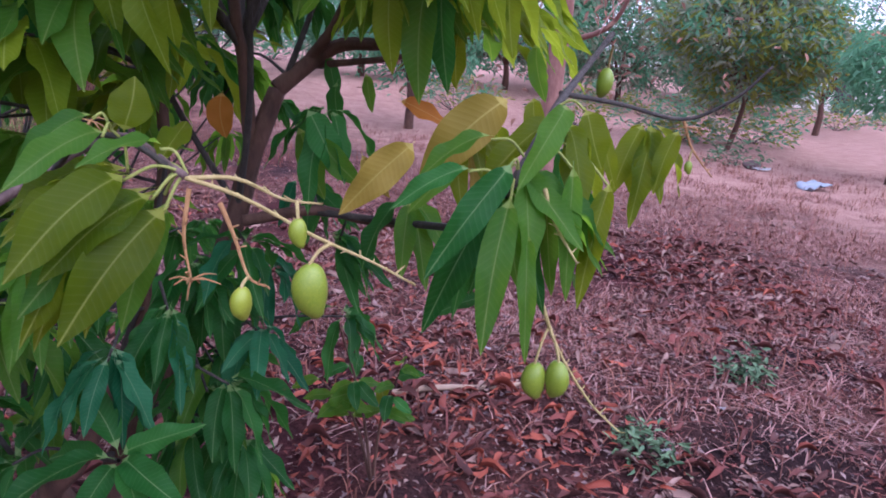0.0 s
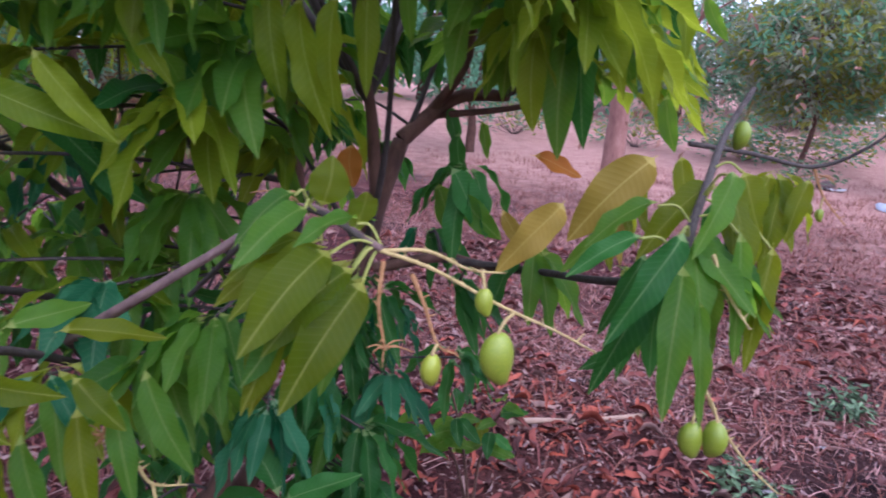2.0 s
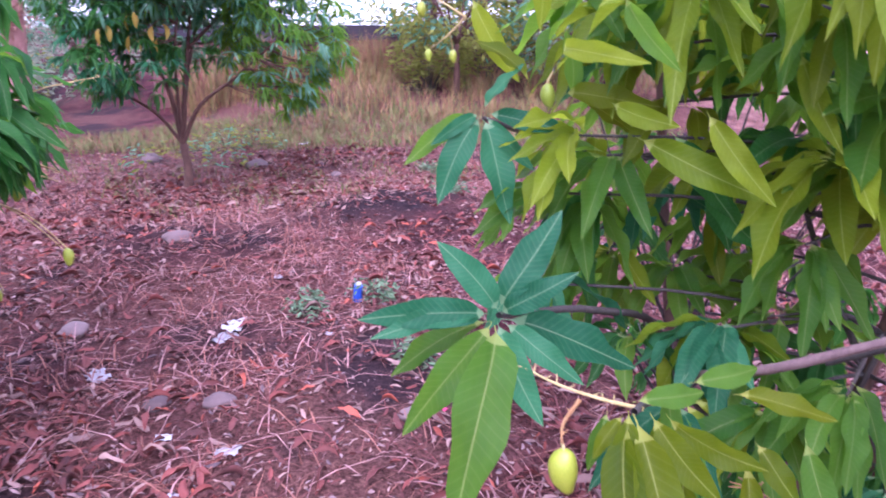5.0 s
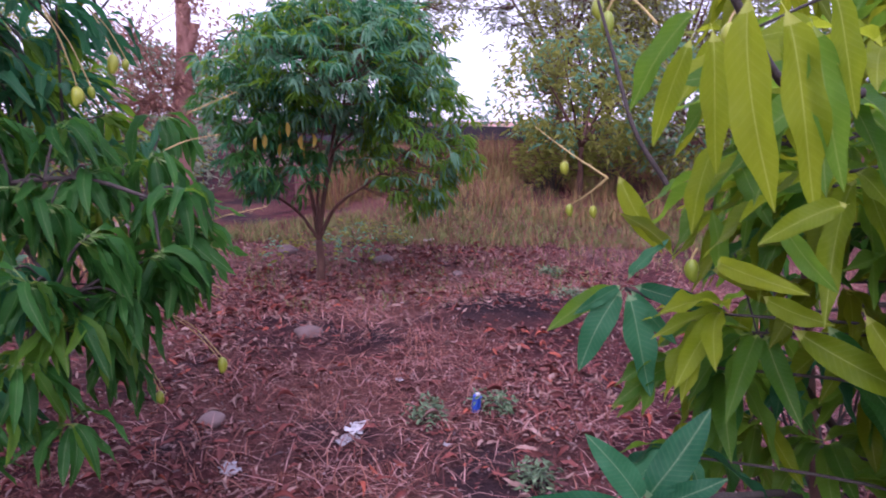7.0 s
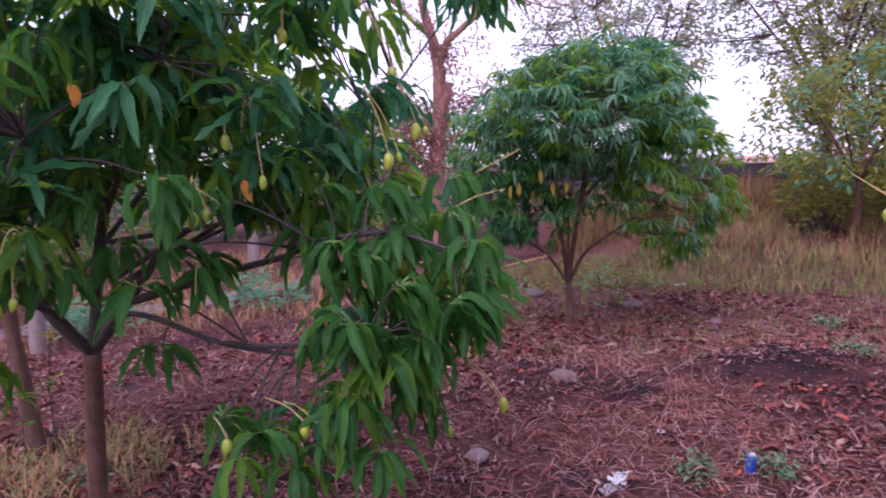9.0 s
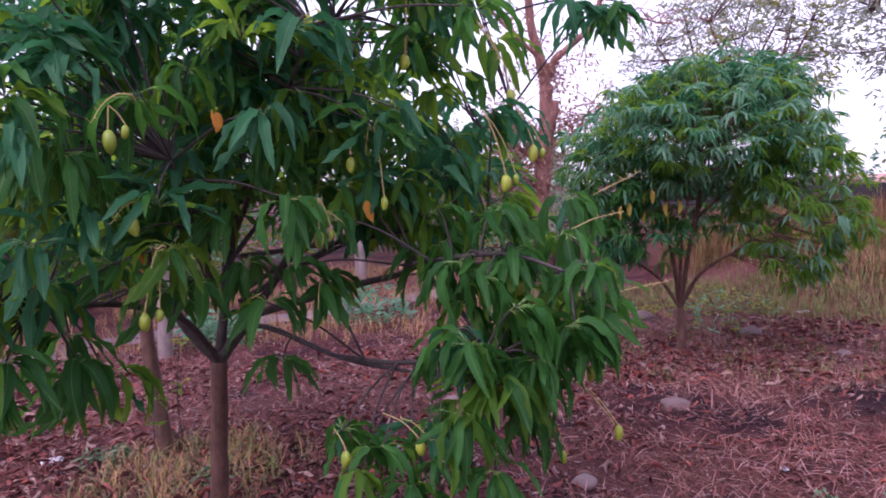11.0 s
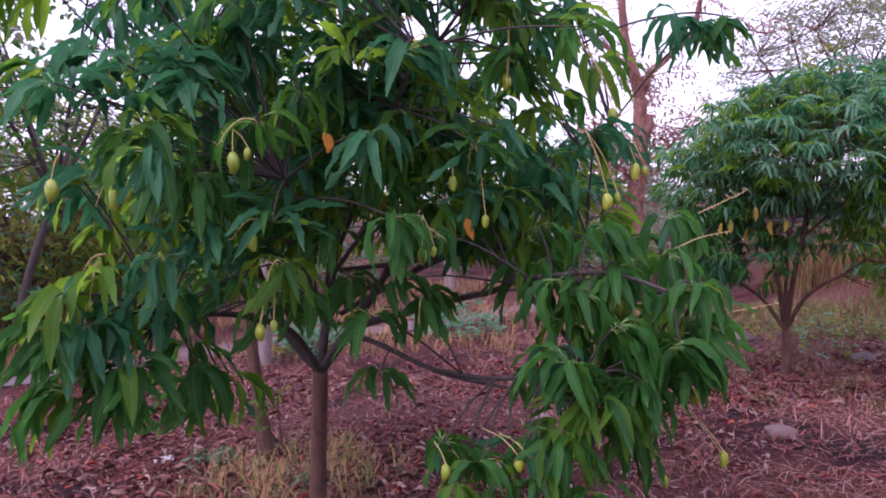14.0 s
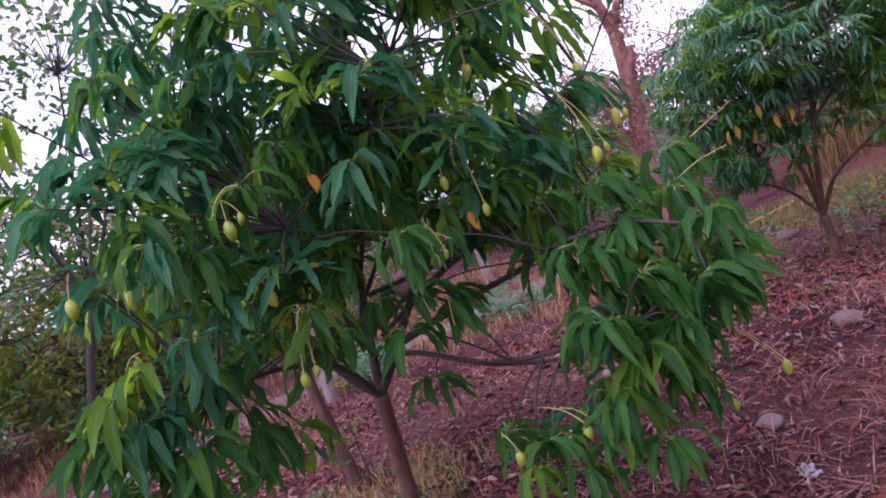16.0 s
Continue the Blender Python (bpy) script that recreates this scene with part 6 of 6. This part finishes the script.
seedling = thing("mango_seedling", (-0.21, 2.38, ground_height(-0.21, 2.38)), "small leafy mango seedling sprouting from the litter", "seedling")
srng = random.Random(4)
for tops in (((-0.25, 2.3, 0.35), (-0.33, 2.2, 0.72)), ((-0.18, 2.33, 0.3), (-0.10, 2.25, 0.55)), ((-0.28, 2.35, 0.25), (-0.38, 2.25, 0.45))):
    Tubes(5).add([(-0.21, 2.38, -0.03), *tops], 0.007, 0.003, 5).make("stem", BARK, seedling)
    sl = Leaves(NEAR_SHAPES)
    for k in range(10):
        q = Vector(tops[0]).lerp(Vector(tops[1]), srng.random())
        a = srng.uniform(0, 6.28)
        sl.add(q, q + Vector((math.cos(a), math.sin(a), srng.uniform(-0.8, 0.5))).normalized() * srng.uniform(0.09, 0.14), 0.4, srng.choice("mmdy"), (0, -0.6, 0.7), 0.0)
    sl.make(seedling, LEAF, 10, (-0.2, 2.3, 0.4))

for x, y, h in ((-5.75, -1.58, 0.85), (-5.5, -1.7, 0.5)):
    z = ground_height(x, y)
    sprig = thing("mango_seedling", (x, y, z), "thin mango seedling with a few fresh green leaves", "seedling")
    Tubes(5).add([(x, y, z - 0.03), (x + 0.02, y - 0.02, z + h * 0.5), (x + 0.01, y + 0.02, z + h)], 0.006, 0.003, 5).make("stem", BARK_DARK, sprig)
    sl = Leaves(NEAR_SHAPES)
    for share in (0.6, 1.0):
        sl.whorl(srng, (x + 0.01, y + 0.01, z + h * share), (0, 0, 1), 5, 0.11, "lm", 0.5, 0.3)
    sl.make(sprig, LEAF, 10, (x, y, z + h))

# distant house and line
house = thing("house", (19.5, 40.0, 0.0), "low whitewashed house with a faded tile roof, far off", "house")


def slab(name, size, at, material, parent, bevel=0.02):
    bm = bmesh.new()
    bmesh.ops.create_cube(bm, size=1.0, matrix=Matrix.Translation(at) @ Matrix.Diagonal((*size, 1)))
    bmesh.ops.bevel(bm, geom=list(bm.edges), offset=bevel, segments=1, affect="EDGES")
    ob = part(name, bm, material, parent)
    ob.data.polygons.foreach_set("use_smooth", np.zeros(len(ob.data.polygons), dtype=bool))
    return ob


slab("wall", (9, 5, 3.4), (19.5, 40, 1.7), WHITEWASH, house)
slab("roof", (10, 6, 0.7), (19.5, 40, 3.76), ROOFMAT, house, 0.2)
slab("door", (1.0, 0.1, 2.05), (18.0, 37.47, 1.05), COPING, house)
slab("window", (1.2, 0.1, 1.0), (21.5, 37.47, 1.7), COPING, house)
line = thing("power_line", (-2.0, 27.0, 0), "pale overhead cable strung between two posts", "cable")
Tubes(6).add([(-14, 32.0, 4.2), (4, 28.0, 3.95), (14.5, 24.0, 4.0)], 0.018, 0.018, 10).make("cable", CABLE, line)
for p in ((-14, 32.0), (14.5, 24.0)):
    Tubes(8).add([(p[0], p[1], -0.2), (p[0], p[1], 2.2), (p[0], p[1], 4.3)], 0.08, 0.06, 3).make("post", BARK_GREY, line)

# ---- things on the ground ----


def stone(at, r, seed, squash=0.6, material=STONE, label="rounded grey stone half sunk in leaf litter"):
    rng = random.Random(seed)
    bm = bmesh.new()
    bmesh.ops.create_icosphere(bm, subdivisions=3, radius=r)
    for q in bm.verts:
        q.co *= 1 + 0.28 * noise.noise(q.co * (2.2 / r) * 0.6 + Vector((seed * 3.7, 0, 0)))
        q.co.z *= squash
        q.co.x *= 1.25
    ob = part("stone", bm, material, None)
    ob.matrix_basis = pose(at[0], at[1], ground_height(*at) + r * squash * 0.55, 0, 0, rng.uniform(0, 360))
    return tagged(ob, label, "stone", "stones")


for i, (x, y, r) in enumerate(((-4.5, 1.16, 0.075), (-3.13, 1.35, 0.06), (-9.4, 3.8, 0.14), (-8.16, 4.62, 0.12), (-3.34, 1.14, 0.05), (-5.5, 2.3, 0.1), (-2.4, 1.9, 0.05), (-6.4, 0.6, 0.06), (4.6, 12.2, 0.14), (-7.0, 5.0, 0.07))):
    stone((x, y), r, i)


def wrapper(at, size, seed, material, label):
    """A crumpled sheet of thin plastic."""
    rng = random.Random(seed)
    bm = bmesh.new()
    bmesh.ops.create_grid(bm, x_segments=9, y_segments=7, size=0.5)
    for q in bm.verts:
        x, y = q.co.x, q.co.y
        n = noise.noise_vector(Vector((x * 4 + seed, y * 4, seed * 1.3)))
        q.co = Vector((x * size * 1.3 + n.x * size * 0.25, y * size * 0.8 + n.y * size * 0.25, size * (0.2 + 0.25 * n.z + 0.08 * rng.random())))
    low = min(q.co.z for q in bm.verts)
    for q in bm.verts:
        q.co.z -= low
    bmesh.ops.solidify(bm, geom=list(bm.faces), thickness=0.002)
    ob = part("wrapper", bm, material, None)
    ob.matrix_basis = pose(at[0], at[1], ground_height(*at) + 0.004, 0, 0, rng.uniform(0, 360))
    return tagged(ob, label, "litter", "scraps of litter")


WHITE_TXT = "crumpled white plastic wrapper lying in dry leaves"
for i, (x, y, s) in enumerate(((-3.88, 1.86, 0.16), (-3.88, 1.06, 0.15), (-3.8, 1.75, 0.14), (-2.76, 1.18, 0.1), (-3.05, 1.04, 0.07), (-9.22, 6.1, 0.18), (-5.72, -2.51, 0.16), (-5.3, 0.05, 0.16), (-2.6, 0.85, 0.14), (4.7, 12.0, 0.3), (-3.4, 2.2, 0.06), (0.95, 2.75, 0.07), (-4.4, 2.5, 0.07), (-3.2, 3.0, 0.06), (0.2, 3.6, 0.06), (-0.4, 3.3, 0.05), (1.3, 3.2, 0.05), (-6.2, 3.7, 0.08))):
    wrapper((x, y), s * 0.75, i + 3, PLASTIC, WHITE_TXT)
wrapper((-2.37, 2.05), 0.07, 41, PINK, "crumpled pink plastic wrapper on dry straw")
wrapper((4.9, 10.5), 0.35, 42, FADED, "faded blue plastic sheet on the field")

bottle = thing("plastic_bottle", (-3.68, 2.63, ground_height(-3.68, 2.63)), "small blue plastic bottle standing tilted in the litter", "bottle")
bz = bottle.location.z
Tubes(12).add([(-3.68, 2.63, bz - 0.01), (-3.675, 2.635, bz + 0.06), (-3.67, 2.64, bz + 0.11)], 0.03, 0.029, 4).make("body", BLUE, bottle)
Tubes(12).add([(-3.67, 2.64, bz + 0.11), (-3.668, 2.642, bz + 0.128)], 0.016, 0.016, 2).make("cap", PLASTIC, bottle, "white screw cap")

stick = Tubes(7)
sz = ground_height(0.1, 3.1) + 0.02
stick.add([(-0.35, 2.95, sz), (-0.05, 3.06, sz + 0.02), (0.2, 3.14, sz + 0.01), (0.55, 3.27, sz + 0.02)], 0.016, 0.011, 6, 0.3)
tagged(stick.make("stick", TAR, None), "long bare dry stick lying on the litter", "stick")

# ---- leaf litter and grass ----
rng = random.Random(77)


def scatter(n, x0, x1, y0, y1, keep):
    out = []
    while len(out) < n:
        x, y = rng.uniform(x0, x1), rng.uniform(y0, y1)
        near_heap = min((x + 5.5) ** 2 + (y - 2.4) ** 2, (x + 5.2) ** 2 + (y - 4.4) ** 2) < 0.5
        if rng.random() < keep(x, y) * (0.35 if near_heap else 1.0):
            out.append((x, y))
    return out


def litter_density(x, y):
    d = 0.35 + 0.6 * noise.noise(Vector((x * 0.8, y * 0.8, 1.0)))
    return max(0.05, d) * (1.0 if y < 6.5 else 0.4) * (0.55 if -5.0 < x < -1.6 and y > 0.6 else 1.0)


def red_share(x, y):
    """Fresh red leaves lie thick under the near tree."""
    return 0.05 + 0.4 * smooth(1.3, 0.5, Vector((x + 0.1, (y - 2.9) * 0.9)).length)


lob = new("leaf_litter")
tagged(lob, "carpet of curled dry brown and red mango leaves", "leaf litter", "", "stuff")
LITTER_MATS = {"brown": LITTER, "red": LITTER_RED, "grey": LITTER_GREY, "pale": LITTER_PALE}
lv = Leaves(CURLED_SHAPES)
for x, y in scatter(15500, -8.5, 2.6, -4.5, 6.5, litter_density):
    a, s = rng.uniform(0, 6.28), rng.uniform(0.06, 0.145)
    z = ground_height(x, y) + 0.006 + rng.random() * 0.03
    tone = "red" if rng.random() < red_share(x, y) else rng.choice(("brown", "brown", "brown", "brown", "pale"))
    lv.add((x, y, z), (x + math.cos(a) * s, y + math.sin(a) * s, z + rng.uniform(-0.012, 0.035)), rng.uniform(0.2, 0.34), tone, (rng.uniform(-0.6, 0.6), rng.uniform(-0.6, 0.6), rng.choice((1, 1, -1))), rng.uniform(-0.5, 0.5))
lv.make(lob, LITTER_MATS, 0, joined="fallen_leaves")
lv = Leaves(TINY_SHAPES)
for x, y in scatter(34000, -10.5, 3.5, -5.0, 8.5, litter_density):
    a, s = rng.uniform(0, 6.28), rng.uniform(0.03, 0.075)
    z = ground_height(x, y) + 0.006 + rng.random() * 0.02
    tone = "red" if rng.random() < red_share(x, y) else rng.choice(("brown", "brown", "grey", "pale"))
    lv.add((x, y, z), (x + math.cos(a) * s, y + math.sin(a) * s, z + rng.uniform(-0.01, 0.03)), rng.uniform(0.25, 0.42), tone, (rng.uniform(-0.6, 0.6), rng.uniform(-0.6, 0.6), rng.choice((1, 1, -1))), rng.uniform(-0.4, 0.4))
for x, y in scatter(30000, -6.5, 3.5, -2.0, 5.5, lambda x, y: 0.9 if -1.2 < x < 2.6 and 1.9 < y < 4.6 else 0.3):
    a, s = rng.uniform(0, 6.28), rng.uniform(0.012, 0.036)
    z = ground_height(x, y) + 0.008 + rng.random() * 0.03
    lv.add((x, y, z), (x + math.cos(a) * s, y + math.sin(a) * s, z + rng.uniform(-0.01, 0.014)), rng.uniform(0.2, 0.6), rng.choice(("grey", "brown", "grey", "brown", "pale")), (rng.uniform(-0.8, 0.8), rng.uniform(-0.8, 0.8), 1), rng.uniform(-0.5, 0.5))
lv.make(lob, LITTER_MATS, 0, joined="leaf_crumbs")


def grass(name, spots, lo, hi, flat, mats, label, blades=6):
    """Tufts of thin blades; flat: how far they lie over."""
    v, f, fm = [], [], []
    for x, y in spots:
        z = ground_height(x, y)
        for k in range(blades):
            a, h = rng.uniform(0, 6.28), rng.uniform(lo, hi)
            bx, by = x + rng.gauss(0, 0.05), y + rng.gauss(0, 0.05)
            fl = flat * rng.uniform(0.4, 1.3)
            dx, dy = math.cos(a), math.sin(a)
            w = rng.uniform(0.0015, 0.004)
            mx, my, mz = bx + dx * h * fl * 0.4, by + dy * h * fl * 0.4, z + h * 0.6 / (1 + fl)
            tx, ty, tz = bx + dx * h * fl, by + dy * h * fl, z + h / (1 + fl * 1.6) * (1 if fl < 1.2 else 0.4) + 0.008
            n = len(v)
            v += [(bx - dy * w, by + dx * w, z - 0.01), (bx + dy * w, by - dx * w, z - 0.01), (mx + dy * w, my - dx * w, mz), (mx - dy * w, my + dx * w, mz), (tx + dy * w * 0.3, ty - dx * w * 0.3, tz), (tx - dy * w * 0.3, ty + dx * w * 0.3, tz)]
            f += [(n, n + 1, n + 2, n + 3), (n + 3, n + 2, n + 4, n + 5)]
            m = rng.randrange(len(mats))
            fm += [m, m]
    ob = mesh_object(name, v, f, mats, None, fm, kind="stuff", label=label)
    ob["category"] = "grass"
    return ob


def straw_density(x, y):
    if x < -3.0 and y < 0.6 and rng.random() < 0.45:
        return 0.02
    if -0.8 < x < 0.8 and 2.0 < y < 3.4:
        return 0.12
    return max(0.06, 0.45 + 0.9 * noise.noise(Vector((x * 0.6 + 9, y * 0.6, 4.0))))


grass("fallen_straw", scatter(9500, -10, 4, -5, 9, straw_density), 0.05, 0.2, 2.2, [STRAW, STRAW_PALE, LITTER], "matted dry straw and thin stalks lying flat", 6)
grass("dry_grass", scatter(2600, -12, 6, -8, 14, straw_density), 0.06, 0.2, 0.5, [STRAW], "short dry straw-coloured grass", 7)
grass("bank_grass", scatter(2600, -14.0, -6.5, 6.5, 18, lambda x, y: (0.15 + 0.85 * smooth(-0.1, 0.4, noise.noise(Vector((x * 0.9, y * 0.9, 2))))) if -0.79 * x + 0.61 * y > 11.8 else 0.03), 0.2, 0.75, 0.5, [STRAW_GOLD, STRAW, STRAW_GREEN], "tall dry reddish grass on the bank before the wall", 9)
grass("bleached_grass", scatter(5200, -1.5, 8, 2.2, 13, lambda x, y: smooth(-0.15, 0.35, noise.noise(Vector((x * 1.1, y * 1.1, 12)))) * (0.12 + 0.88 * smooth(2.9, 4.4, y + 0.45 * x)) * (1 - 0.6 * smooth(6, 12, y))), 0.03, 0.10, 0.9, [STRAW_PALE, STRAW_PALE, STRAW], "bleached pinkish dry grass on the open field", 8)
grass("golden_grass", scatter(2200, -17, -9.0, -12, 2.5, lambda x, y: 0.9 if noise.noise(Vector((x * 0.5, y * 0.5, 6))) > -0.15 else 0.15), 0.12, 0.4, 0.6, [STRAW_GOLD, STRAW_GOLD, STRAW], "golden dry grass beyond the mango trees", 8)
grass("green_grass", scatter(3600, -12, -5.5, 2.5, 11, lambda x, y: 0.9 if 10.5 < -0.79 * x + 0.61 * y < 13 else 0.08), 0.08, 0.24, 0.5, [STRAW_GREEN, STRAW_GREEN, STRAW], "thin green grass along the foot of the bank", 8)

wall_foot = []
while len(wall_foot) < 1050:
    y = rng.uniform(6.0, 17.0)
    x = -14.0 + 0.19 * (y - 6.0) + rng.uniform(0.35, 1.7)
    if noise.noise(Vector((x * 0.8, y * 0.8, 5))) > -0.25:
        wall_foot.append((x, y))
grass("dry_brush", wall_foot, 0.5, 1.35, 0.3, [STRAW, STRAW_GOLD, STRAW_GREEN, LITTER], "tall dry brush grown up along the foot of the wall", 14)
grass("tuft_grass", scatter(190, -6.3, -4.1, -2.3, -0.5, lambda x, y: smooth(0.95, 0.2, Vector((x + 5.25, y + 1.4)).length)), 0.08, 0.26, 0.7, [STRAW_GREEN, STRAW, STRAW_GOLD], "dry tufted grass round the foot of the trunks", 10)
